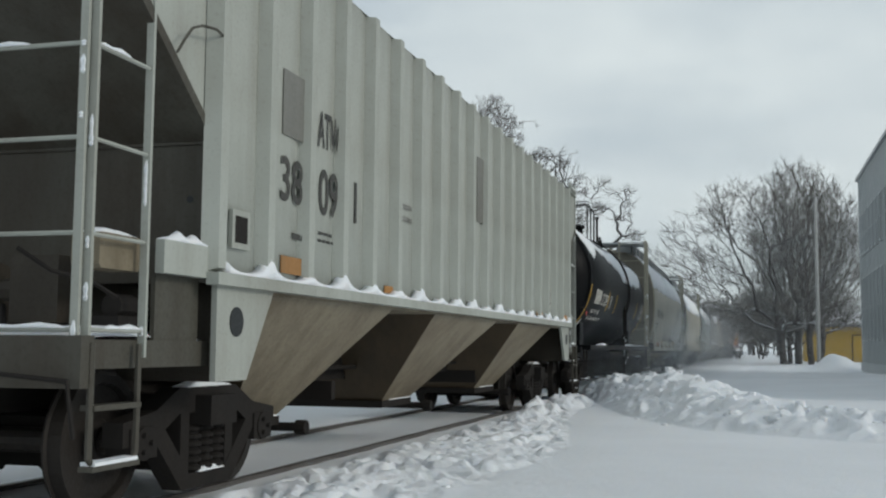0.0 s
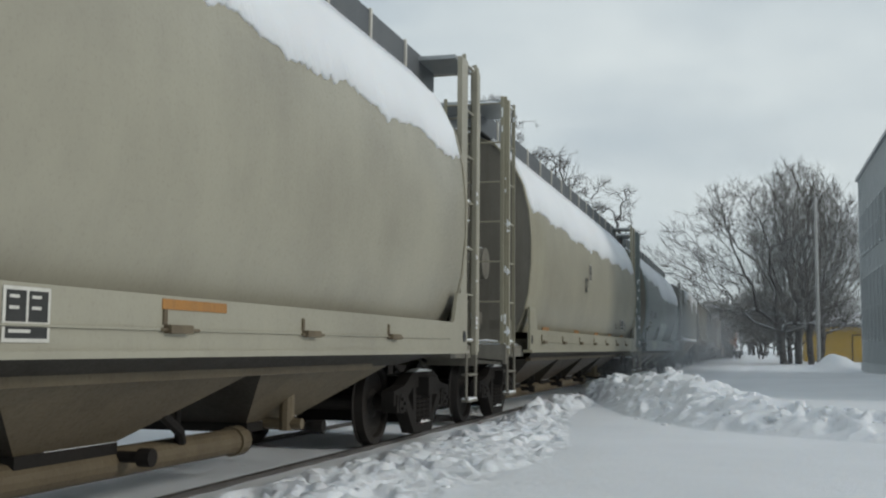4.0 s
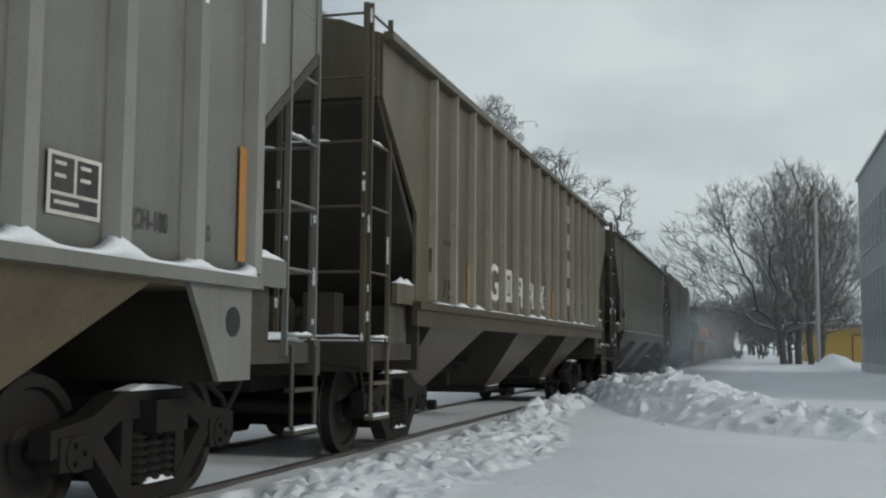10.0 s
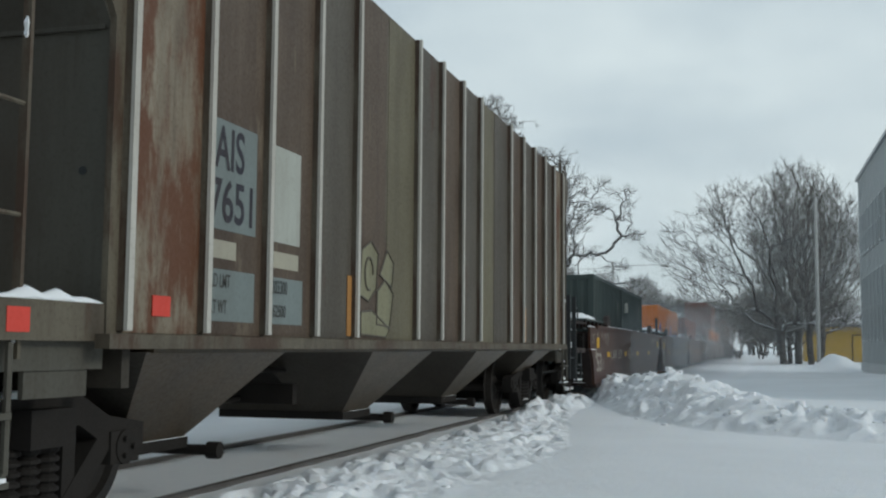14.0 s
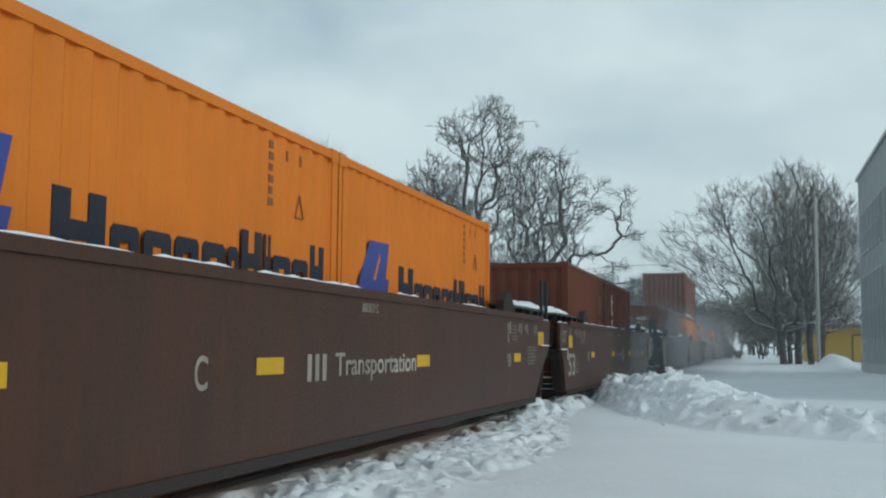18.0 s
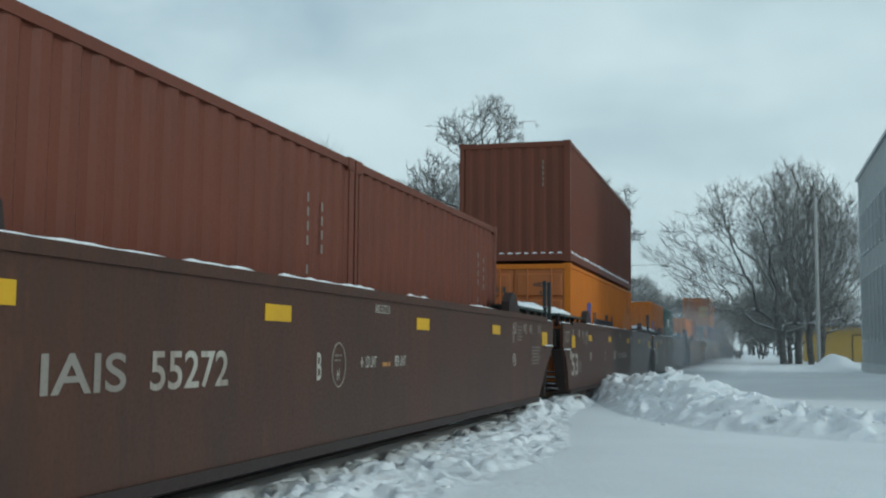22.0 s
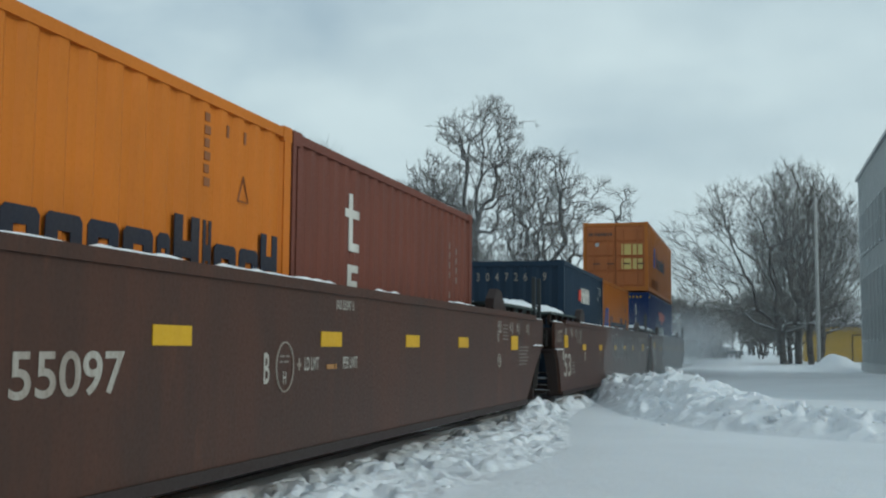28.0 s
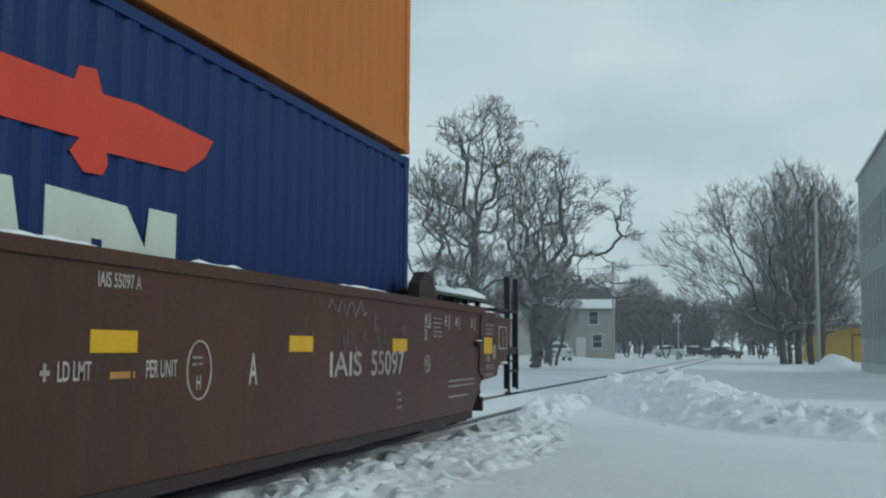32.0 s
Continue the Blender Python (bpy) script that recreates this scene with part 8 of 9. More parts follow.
def coupler_end(c, s):
    """Longer platform with posts and railings at an outer end."""
    part("end_platform", MB().box(-1.5, 1.5, min(s * 9.4, s * 10.6), max(s * 9.4, s * 10.6), 1.0, 1.1).box(-0.35, 0.35, min(s * 9.4, s * 10.7), max(s * 9.4, s * 10.7), 0.68, 1.0), M_WELLDK, c)
    pl = part("brake_platform", MB().box(-1.5, 1.5, min(s * 9.3, s * 10.7), max(s * 9.3, s * 10.7), 1.6, 1.64), M_WELLDK, c)
    snow_strip(pl, -1.2, 1.2, min(s * 9.4, s * 10.6), max(s * 9.4, s * 10.6), 1.64, 0.3, n=7, seed=31)
    snow_strip(pl, -1.3, 1.3, min(s * 9.5, s * 10.6), max(s * 9.5, s * 10.6), 1.1, 0.26, n=7, seed=32)
    for sx in (-1, 1):
        for k in ((10.13, 10.7) if s > 0 else (10.69, 11.36)):
            part("post", MB().box(sx * 1.46 - 0.04, sx * 1.46 + 0.04, s * k - 0.035, s * k + 0.035, 0.5, 2.12), M_HOOD, c)
        part("hand_rail", MB().tube([(sx * 1.46, s * 10.2, 1.62), (sx * 1.46, s * 10.2, 1.9), (sx * 1.46, s * 10.5, 1.9), (sx * 1.46, s * 10.5, 1.62)], 0.016), M_HOOD, c)
        step(c, sx * 1.5, s * 10.36, 0.42, 1.05, 0.6, M_HOOD)
    gear = part("brake_gear", MB().box(-0.5, 0.4, s * 10.0 - 0.3, s * 10.0 + 0.3, 1.1, 1.42).cyl((0.55, s * 9.7, 1.28), (1.25, s * 9.7, 1.28), 0.13, 12).box(0.9, 1.3, s * 10.3 - 0.12, s * 10.3 + 0.12, 1.1, 1.36), M_UNDER, c, "black brake cylinder and valve gear")
    for k in range(3):
        part("air_hose", MB().tube([(0.3 + 0.35 * k, s * 9.6, 1.05), (0.4 + 0.35 * k, s * 9.9, 0.8 - 0.1 * k), (0.35 + 0.3 * k, s * 10.3, 0.62), (0.3, s * 10.8, 0.5)], 0.026), M_HOOD, gear)
    for sx in (-1, 1):
        part("grab_iron", MB().tube([(sx * 1.5, s * 9.5, 1.5), (sx * 1.54, s * 9.5, 1.5), (sx * 1.54, s * 9.95, 1.5), (sx * 1.5, s * 9.95, 1.5)], 0.013), M_HOOD, c)
        part("ladder_rung", MB().cyl((sx * 1.46, s * 10.13 if s > 0 else s * 10.69, 0.9), (sx * 1.46, s * 10.7 if s > 0 else s * 11.36, 0.9), 0.015, 6), M_HOOD, c)
    part("brake_wheel", MB().cyl((-0.8, s * 10.72, 1.9), (-0.8, s * 10.76, 1.9), 0.25, 18), M_HOOD, c)
    fr = MB()
    for a, b, z0, z1 in ((8.95, 9.42, 1.07, 1.09), (8.95, 9.42, 1.36, 1.38), (8.95, 8.97, 1.09, 1.36), (9.4, 9.42, 1.09, 1.36), (9.22, 9.235, 1.12, 1.33)):
        fr.box(1.6, 1.61, min(s * a, s * b), max(s * a, s * b), z0, z1)
    if s > 0:
        part("white_frame", fr, M_WORN_W, c, "white-painted frame around the card board")
        for sx in (-1, 1):
            part("end_panel", MB().prism_x([(8.0, 1.5), (9.64, 1.5), (9.64, 1.2), (9.45, 0.88), (8.98, 0.86), (8.86, 0.72), (8.12, 0.68), (7.9, 0.8)], sx * 1.585 - 0.015, sx * 1.585 + 0.015), M_WELL, c)
        XP = 1.604
        write_fit(c, "L 280-5", XP, 8.2, 8.5, 0.915, 0.99, M_WORN_W)
        write_fit(c, "EMPTY LOAD", XP, 8.26, 8.67, 0.81, 0.875, M_WORN_W)
        bars(c, XP, 8.18, 0.73, 0.6, 0.09, 1, M_WORN_W)
        bars(c, XP, 8.22, 1.26, 0.5, 0.17, 3, M_WORN_W)
        plate(c, "sticker", XP, 8.59, 8.76, 0.94, 1.13, M_PRINT, "worn pale brown sticker")
        for z in (0.7, 0.64, 0.52):
            plate(c, "stripe", 1.584, 6.5, 7.69 - 0.3 * (z < 0.6), z, z + 0.022, M_PRINT, "worn pale stripe")
        ch = part("card_holder", MB().box(1.58, 1.64, 7.7, 7.95, 1.1, 1.17), M_WELLDK, c)
        snow_strip(ch, 1.585, 1.638, 7.71, 7.94, 1.17, 0.015, n=4, seed=73)
        part("ledge", MB().box(1.57, 1.635, 8.98, 9.44, 0.862, 0.882), M_WELL, c)
        snow_strip(c, 1.601, 1.634, 9.0, 9.42, 0.882, 0.02, n=6, seed=74)
    coupler(c, s * 10.45, s)


WELLS = {"B1": 11.36, "C1": 30.48, "A1": 49.60, "B2": 72.84, "C2": 91.98, "A2": 111.14, "B3": 134.75, "C3": 154.0, "A3": 173.15}


# height of each unit's row of yellow patches, then where each one starts
PATCHES = {"B1": (0.95, -6.4, -2.7, 0.56, 4.24), "C1": (0.95, -5.6, -2.52, 1.24, 6.0), "A1": (0.96, -5.2, -1.58, 2.11, 5.92),
           "B2": (1.33, -5.9, -2.74, 0.88, 4.28), "C2": (1.31, -5.97, -2.63, 1.4, 4.55), "A2": (1.35, -5.89, -2.0, 1.8, 5.1),
           "B3": (1.15, -6.3, -3.26, -0.72, 1.5, 3.52), "C3": (1.11, -5.96, -3.44, -0.64, 1.42, 3.46), "A3": (1.11, -5.45, -2.77, -0.45, 2.08, 4.5)}


def make_wells():
    base = well_unit()
    order = ["B1", "C1", "A1", "B2", "C2", "A2", "B3", "C3", "A3"]
    units = {order[0]: base}
    for k in order[1:]:
        units[k] = copy_thing(base, Matrix())
    nums = {"1": "55171", "2": "55272", "3": "55097"}
    for k in order:
        c, y = units[k], WELLS[k]
        X1 = 1.584
        kind, num = k[0], nums[k[1]]
        if kind != "A":
            joint_ladders(c, 1)
            bars(c, X1, 6.98, 0.84, 0.75, 0.3, 6, M_WORN_W)
            for sx in (-1, 1):
                part("ledge", MB().box(1.58 * sx - 0.02, 1.58 * sx + 0.022, 8.05, 8.82, 1.105, 1.125), M_WELL, c)
                snow_strip(c, 1.58 * sx - 0.02, 1.58 * sx + 0.024, 8.08, 8.8, 1.125, 0.02, seed=72)
            truck(c, 9.0, y, True)
        if kind == "B":
            coupler_end(c, -1)
            truck(c, -8.75 - 0.45, y, True)
        if kind == "A":
            coupler_end(c, 1)
            truck(c, 8.95, y, True)
        PL = PATCHES[k]
        for yy in PL[1:]:
            zz = PL[0] - 0.06
            plate(c, "reflector", X1, yy, yy + 0.45, zz, zz + 0.12, M_YELLOW, "yellow reflective patch")
        end = (6.43, 6.88, 1.06, 1.26) if k == "B3" else (6.58, 7.03, 1.03, 1.23) if k == "C3" else (8.11, 8.56, 1.01, 1.22) if kind == "A" else (7.83, 8.29, 1.135, 1.35)
        plate(c, "reflector", X1 + (0.02 if kind == "A" else 0.0), *end, M_YELLOW, "yellow reflective rectangle")
        oy = {"A": 0.72, "B": -1.41, "C": -6.9}[kind]
        if kind != "C":
            ld = -0.72 if kind == "A" else -0.64 if k == "B2" else oy + 0.36
            star = MB()
            for q in range(3):
                star.box(X1 - 0.002, X1 + 0.002 + 0.0005 * q, ld - 0.1 - 0.012, ld - 0.1 + 0.012, 0.91, 1.0) if q == 0 else star.box(X1 - 0.002, X1 + 0.002 + 0.0005 * q, ld - 0.14, ld - 0.06, 0.94, 0.965)
            part("star_mark", star, M_WORN_W, c)
            write(c, "LD LMT", 0.1, X1, ld, 0.91, M_WORN_W, 0.62)
            bars(c, X1, ld + 0.46, 0.91, 0.28, 0.1, 1, M_AMBER)
            write(c, "PER UNIT", 0.1, X1, ld + 0.82, 0.91, M_WORN_W, 0.6)
            if k == "B2":
                oy = -1.3
            ring = [(oy + 0.15 * math.cos(a), 0.94 + 0.18 * math.sin(a)) for a in np.linspace(0, 2 * math.pi, 29)]
            part("plate_mark", MB().tube([(X1, a, b) for a, b in ring], 0.007, 4), M_WORN_W, c, "white stencilled oval")
            bars(c, X1, oy - 0.09, 0.97, 0.18, 0.08, 2, M_WORN_W)
            write(c, "H", 0.09, X1, oy - 0.035, 0.82, M_WORN_W, 0.7)
            write(c, kind, 0.22, X1, 1.42 if kind == "A" else -1.78, 0.83, M_WORN_W, 0.62)
            ty = 2.9 if kind == "A" else -5.5 if k == "B3" else -5.24
            write_fit(c, "IAIS", X1, ty, ty + 0.75, 0.84, 1.05, M_PRINT if k in ("A1", "B2") else M_WORN_W)
            write_fit(c, num, X1, ty + 1.0, ty + 1.96, 0.83, 1.06, M_WORN_W)
            if k == "A3":
                scratches(c, X1, 2.85, 5.1)
            if kind == "A":
                bars(c, X1, ty + 1.75, 0.5, 0.16, 0.2, 3, M_WORN_W)
        else:
            write_fit(c, "C", X1, -3.39, -3.22, 0.81, 1.03, M_WORN_W)
            if k == "C3":
                graffiti(c, X1)
        if kind == "C" and k != "C3":
            m = MB()
            for i in range(3):
                m.box(X1 - 0.002, X1 + 0.002, -1.62 + 0.155 * i, -1.54 + 0.155 * i, 0.82, 1.03)
            part("logo", m, M_WORN_W, c, "plain white bars of an owner's mark")
            write_fit(c, "Transportation", X1, -1.03, 1.21, 0.79, 1.04, M_WORN_W)
        write(c, "IAIS " + num + " " + kind, 0.08, X1, -0.4, 1.4, M_WORN_W, 0.72)
        set_in_train(c, y)


CONTAINER_MESHES = {}


def corrugated(x, y0, y1, z0, z1, out, pitch=0.278, depth=0.026):
    """A trapezoid-corrugated wall in the plane x, folds running upright."""
    n = max(1, round((y1 - y0) / pitch))
    p = (y1 - y0) / n
    line = []
    for i in range(n):
        a = y0 + i * p
        line += [(x, a + 0.06 * p), (x, a + 0.38 * p), (x - out * depth, a + 0.56 * p), (x - out * depth, a + 0.88 * p)]
    line = [(x, y0)] + line + [(x, y1)]
    back = [(x - out * 0.06, y1), (x - out * 0.06, y0)]
    return [(a, b) for a, b in line + back]


def container(label, length, height, material, y, z, doors=False, extras=None):
    L, W = length / 2, 1.219
    c = thing("shipping_container", label, "shipping container", "containers on the train")
    key = (length, height, doors)
    if key not in CONTAINER_MESHES:
        d = {}
        for s, nm in ((-1, "far"), (1, "near")):
            d[nm] = MB().prism_z(corrugated(s * (W - 0.012), -L + 0.13, L - 0.13, 0, 0, s), 0.16, height - 0.09).mesh("side_wall")
        end = [(b, a) for a, b in corrugated(L - 0.012, -W + 0.13, W - 0.13, 0, 0, 1)]
        d["end"] = MB().prism_z(end, 0.16, height - 0.11).mesh("end_wall")
        d["lead"] = MB().prism_z([(a, -b) for a, b in end], 0.16, height - 0.11).mesh("end_wall")
        d["roof"] = MB().box(-W + 0.03, W - 0.03, -L + 0.03, L - 0.03, height - 0.05, height - 0.02).mesh("roof")
        d["floor"] = MB().box(-W + 0.03, W - 0.03, -L + 0.05, L - 0.05, 0.05, 0.16).mesh("floor")
        r = MB()
        for s in (-1, 1):
            r.box(s * W - 0.05 if s > 0 else -W, s * W if s > 0 else -W + 0.05, -L + 0.1, L - 0.1, 0.015, 0.165)
        d["brail"] = r.mesh("bottom_rail")
        r = MB()
        for s in (-1, 1):
            r.box(W - 0.06 if s > 0 else -W, W if s > 0 else -W + 0.06, -L + 0.1, L - 0.1, height - 0.09, height - 0.012)
        d["trail"] = r.mesh("top_rail")
        d["head"] = MB().box(-W + 0.1, W - 0.1, -0.04, 0.04, -0.054, 0.054).mesh("end_rail")
        d["sillbar"] = MB().box(-W + 0.1, W - 0.1, -0.04, 0.04, -0.0725, 0.0725).mesh("end_rail")
        d["post"] = MB().loft([[(-0.13, -0.13, k), (0.0, -0.13, k), (0.0, -0.0, k), (-0.07, 0.0, k), (-0.13, -0.06, k)] for k in (0.11, height - 0.11)]).mesh("corner_post")
        d["cast"] = MB().box(-0.178, 0.005, -0.162, 0.005, -0.003, 0.118).mesh("corner_casting")
        CONTAINER_MESHES[key] = d
    d = CONTAINER_MESHES[key]
    for nm, pn in (("far", "side_wall"), ("near", "side_wall"), ("roof", "roof"), ("floor", "floor"), ("brail", "bottom_rail"), ("trail", "top_rail"), ("end", "end_wall")):
        me = d[nm].copy()
        part(pn, me, material, c)
    hd, sb = d["head"].copy(), d["sillbar"].copy()
    for sy in (-1, 1):
        part("end_rail", hd, material, c, at=(0, sy * (L - 0.04), height - 0.066))
        part("end_rail", sb, material, c, at=(0, sy * (L - 0.04), 0.0875))
    post, cast = d["post"].copy(), d["cast"].copy()
    for sx, sy, rot in ((1, 1, 0), (-1, 1, 90), (-1, -1, 180), (1, -1, 270)):
        part("corner_post", post, material, c, at=pose(sx * W, sy * L, 0, 0, 0, rot))
        for zz in (0.0, height - 0.115):
            part("corner_casting", cast, material, c, at=pose(sx * W, sy * L, zz, 0, 0, rot))
    if not doors:
        part("end_wall", d["lead"].copy(), material, c)
    else:
        for s in (-1, 1):
            x0, x1 = sorted((s * 0.01, s * (W - 0.12)))
            dm = MB().box(x0, x1, -L + 0.02, -L + 0.06, 0.16, height - 0.13)
            dr = part("door", dm, M_DOOR, c, "container door with locking rods")
            dp = MB().loft([[(x0 + 0.05, -L + 0.021, 0.0), (x1 - 0.05, -L + 0.021, 0.0), (x1 - 0.05, -L + 0.021, 0.5), (x0 + 0.05, -L + 0.021, 0.5)], [(x0 + 0.08, -L - 0.012, 0.035), (x1 - 0.08, -L - 0.012, 0.035), (x1 - 0.08, -L - 0.012, 0.465), (x0 + 0.08, -L - 0.012, 0.465)]]).mesh("door_panel")
            for zz in (0.2, 0.76, 1.32, 1.88):
                part("door_panel", dp, M_DOOR, dr, at=(0, 0, zz))
            for xx in (0.3, 0.82):
                part("locking_rod", MB().cyl((s * xx, -L - 0.02, 0.1), (s * xx, -L - 0.02, height - 0.1), 0.02, 8), M_DOOR, dr)
                part("rod_handle", MB().box(s * xx - 0.02, s * xx + 0.25, -L - 0.05, -L - 0.03, 1.0, 1.05), M_DOORDK, dr)
    snow_strip(c, -1.05, 1.05, -L + 0.1, L - 0.1, height - 0.02, 0.05, n=int(length / 0.5), seed=int(abs(y)))
    if extras:
        extras(c, L, height)
    set_in_train(c, y, z)
    return c


def bar_name(c, x, y, z, h, widths, material, tall=()):
    """A firm's name as plain blocks of its letters' size and colour."""
    m = MB()
    a = y
    for i, w in enumerate(widths):
        if w > 0:
            k = 1.0 if i in tall else 0.74
            cut = 0.0 if i in tall else h * 0.06
            for u0, u1, cl, cr in ((0.0, 0.33, cut, 0.0), (0.67, 1.0, 0.0, cut)):
                m.prism_x([(a + w * u0, z), (a + w * u1, z), (a + w * u1, z + h * k - cr), (a + w * u1 - cr, z + h * k), (a + w * u0 + cl, z + h * k), (a + w * u0, z + h * k - cl)], x - 0.003, x + 0.003)
            bar = (0.5, 0.7) if i in tall else (0.76, 1.0)
            m.box(x - 0.003, x + 0.003, a + w * 0.33, a + w * 0.67, z + h * k * bar[0], z + h * k * bar[1])
            if i % 3 == 1:
                m.box(x - 0.003, x + 0.003, a + w * 0.33, a + w * 0.67, z, z + h * 0.25)
            a += w + h * 0.09
        else:
            a += -w
    part("logo", m, material, c, "plain blocks in the place of a firm's name")


W1 = 1.211


def deco_orange(shift=0.0, wide=1.0):
    def f(c, L, H):
        y = shift
        sail = [(-2.52, 1.25), (-2.42, 1.46), (-2.14, 1.86), (-1.55, 1.87), (-1.64, 1.5), (-1.53, 1.5), (-1.6, 1.25)]
        emb = part("logo_emblem", MB().prism_x([(a * wide + y, b) for a, b in sail], W1 - 0.003, W1 + 0.003), M_LETTER_B, c, "plain blue slanted logo block")
        part("logo_slit", MB().prism_x([((a + 0.02) * wide + y, b) for a, b in ((-2.05, 1.47), (-1.86, 1.75), (-1.85, 1.7), (-1.99, 1.47))], W1 + 0.003, W1 + 0.005), c.children[0].data.materials[0], emb)
        bar_name(c, W1, -1.2 * wide + y, 1.1, 0.57, [0.52 * wide, 0.32 * wide, 0.34 * wide, 0.32 * wide, 0.34 * wide, 0.16 * wide, 0.34 * wide, 0.12 * wide, 0.34 * wide, 0.32 * wide, 0.3 * wide], M_LETTER_N, tall=(0, 6, 7, 10))
        for k in range(6):  # upright code, one mark under another
            plate(c, "code_mark", W1, L - 1.47, L - 1.4 + 0.015 * (k % 2), 2.37 - 0.092 * k, 2.43 - 0.092 * k, M_ORANGEDK)
        for q in (1.14, 0.86):
            plate(c, "code_mark", W1, L - q, L - q + 0.035, 2.31, 2.4, M_ORANGEDK)
        part("warning_triangle", MB().tube([(-0.3, -L + 0.002, 1.62), (-0.08, -L + 0.002, 1.62), (-0.19, -L + 0.002, 1.84), (-0.3, -L + 0.002, 1.62)], 0.008, 4), M_ORANGEDK, c)
        part("warning_triangle", MB().tube([(W1, L - 0.94, 1.87), (W1, L - 0.77, 1.87), (W1, L - 0.86, 2.06), (W1, L - 0.94, 1.87)], 0.009, 4), M_ORANGEDK, c)
    return f


def deco_door_orange(c, L, H):
    deco_orange(-1.44, 0.98)(c, L, H)
    write_end(c, "448294 1", 0.1, 0.42, -L - 0.016, H - 0.5, M_LETTER_K, 0.8)
    write_end(c, "42G1", 0.1, 0.55, -L - 0.016, H - 0.68, M_LETTER_K, 0.8)
    m = MB()
    for k in range(9):
        m.box(-1.0 + 0.095 * k, -0.935 + 0.095 * k, -L - 0.017, -L - 0.012, H - 0.62, H - 0.5)
    part("logo", m, M_LETTER_K, c, "plain dark blocks of a firm's name")


M_ORANGEDK = paint("dull_brown_lettering", (0.20, 0.075, 0.03), (0.3, 0.11, 0.03), 0.6)


def deco_small_orange(c, L, H):
    for a in (-3.6, -3.2):
        part("logo_emblem", MB().prism_x([(a - 0.15, 1.05), (a + 0.22, 1.05), (a + 0.36, 1.84), (a + 0.02, 1.84)], W1 - 0.003, W1 + 0.004), M_LETTER_B, c, "plain blue slanted logo block")
    bar_name(c, W1, -2.45, 1.1, 0.56, [0.5, 0.36, 0.38, 0.36, 0.38, 0.16, 0.36, 0.12, 0.38, 0.36, 0.4], M_LETTER_N, tall=(0, 6, 7, 10))
    for k in range(12):
        plate(c, "tally_bar", W1, -4.6 + 0.28 * k, -4.555 + 0.28 * k, 0.2, 0.62 - 0.04 * (k % 3), M_ORANGEDK)
    for z in (0.82, 1.36):
        for x in (0.23, 0.65):
            part("yellow_placard", MB().box(x, x + 0.36, -L - 0.016, -L - 0.012, z, z + 0.4), M_YELLOWPALE, c, "pale yellow placard")
    m = MB()
    for k in range(10):
        m.box(-1.0 + 0.09 * k, -0.94 + 0.09 * k, -L - 0.017, -L - 0.012, 2.08, 2.2)
    part("logo", m, M_LETTER_K, c, "plain dark blocks of a firm's name")
    part("sticker", MB().box(-0.75, -0.62, -L - 0.016, -L - 0.012, 1.68, 1.82), M_PALEBLUE, c)


M_PALELOGO = paint("pale_logo_paint", (0.6, 0.64, 0.56), (0.4, 0.43, 0.38), 0.4)
M_YELLOWPALE = paint("pale_yellow_placard", (0.62, 0.47, 0.15), (0.45, 0.35, 0.14), 0.3)


def deco_code(c, L, H):
    for k in range(11):
        if k not in (4, 10):
            plate(c, "code_mark", W1, L - 1.12, L - 1.09, H - 0.55 - 0.125 * k, H - 0.47 - 0.125 * k, M_PRINT)
    for k in range(4):
        plate(c, "code_mark", W1, L - 0.8, L - 0.77, H - 0.6 - 0.125 * k, H - 0.52 - 0.125 * k, M_PRINT)


def deco_code_end(c, L, H):
    deco_code(c, L, H)
    F = -L + 0.006
    write_end(c, "258266 2", 0.13, 0.28, F, H - 0.6, M_LETTER_W, 0.75)
    write_end(c, "22G1", 0.12, 0.28, F, H - 0.8, M_LETTER_W, 0.7)
    part("code_mark", MB().box(-0.12, 0.16, F - 0.003, F + 0.004, H - 0.6, H - 0.48), M_PRINT, c)
    part("code_mark", MB().box(0.0, 0.1, F - 0.003, F + 0.004, H - 0.88, H - 0.72), M_PRINT, c)
    pl = part("logo_placard", MB().box(-0.92, -0.6, F - 0.006, F + 0.004, H - 0.85, H - 0.4), M_LETTER_W, c, "white-framed placard with a yellow and blue mark")
    part("placard_field", MB().box(-0.9, -0.62, F - 0.01, F - 0.006, H - 0.83, H - 0.42), M_NAVY, pl)
    part("placard_mark", MB().prism_y([(-0.87, H - 0.6), (-0.66, H - 0.52), (-0.65, H - 0.46), (-0.86, H - 0.54)], F - 0.014, F - 0.01), M_YELLOW, pl)
    for k in range(3):
        x = -0.52 + 0.27 * k
        part("post_frost", MB().box(x, x + 0.014, F - 0.004, F + 0.004, 0.5 + 0.2 * (k % 2), H - 0.2), M_PRINT, c)


def deco_stacked(c, L, H):
    deco_code(c, L, H)
    m = MB()
    for k in range(12):
        x = -1.05 + 0.18 * k
        m.loft([[(x + q, -L - 0.004, 0.164), (x + q, -L + 0.03, 0.164), (x + q, -L + 0.03, 0.164 + h), (x + q, -L + 0.004, 0.164 + h * 0.7)] for q, h in ((0.0, 0.004), (0.03, 0.03), (0.09, 0.022), (0.12, 0.004))])
    part("lying_snow", m, SNOW_CAP, c)
    rail_snow(c, L)
    for k in range(5):
        part("code_mark", MB().box(0.62, 0.645, -L - 0.002, -L + 0.008, H - 0.5 - 0.12 * k, H - 0.42 - 0.12 * k), M_PRINT, c)


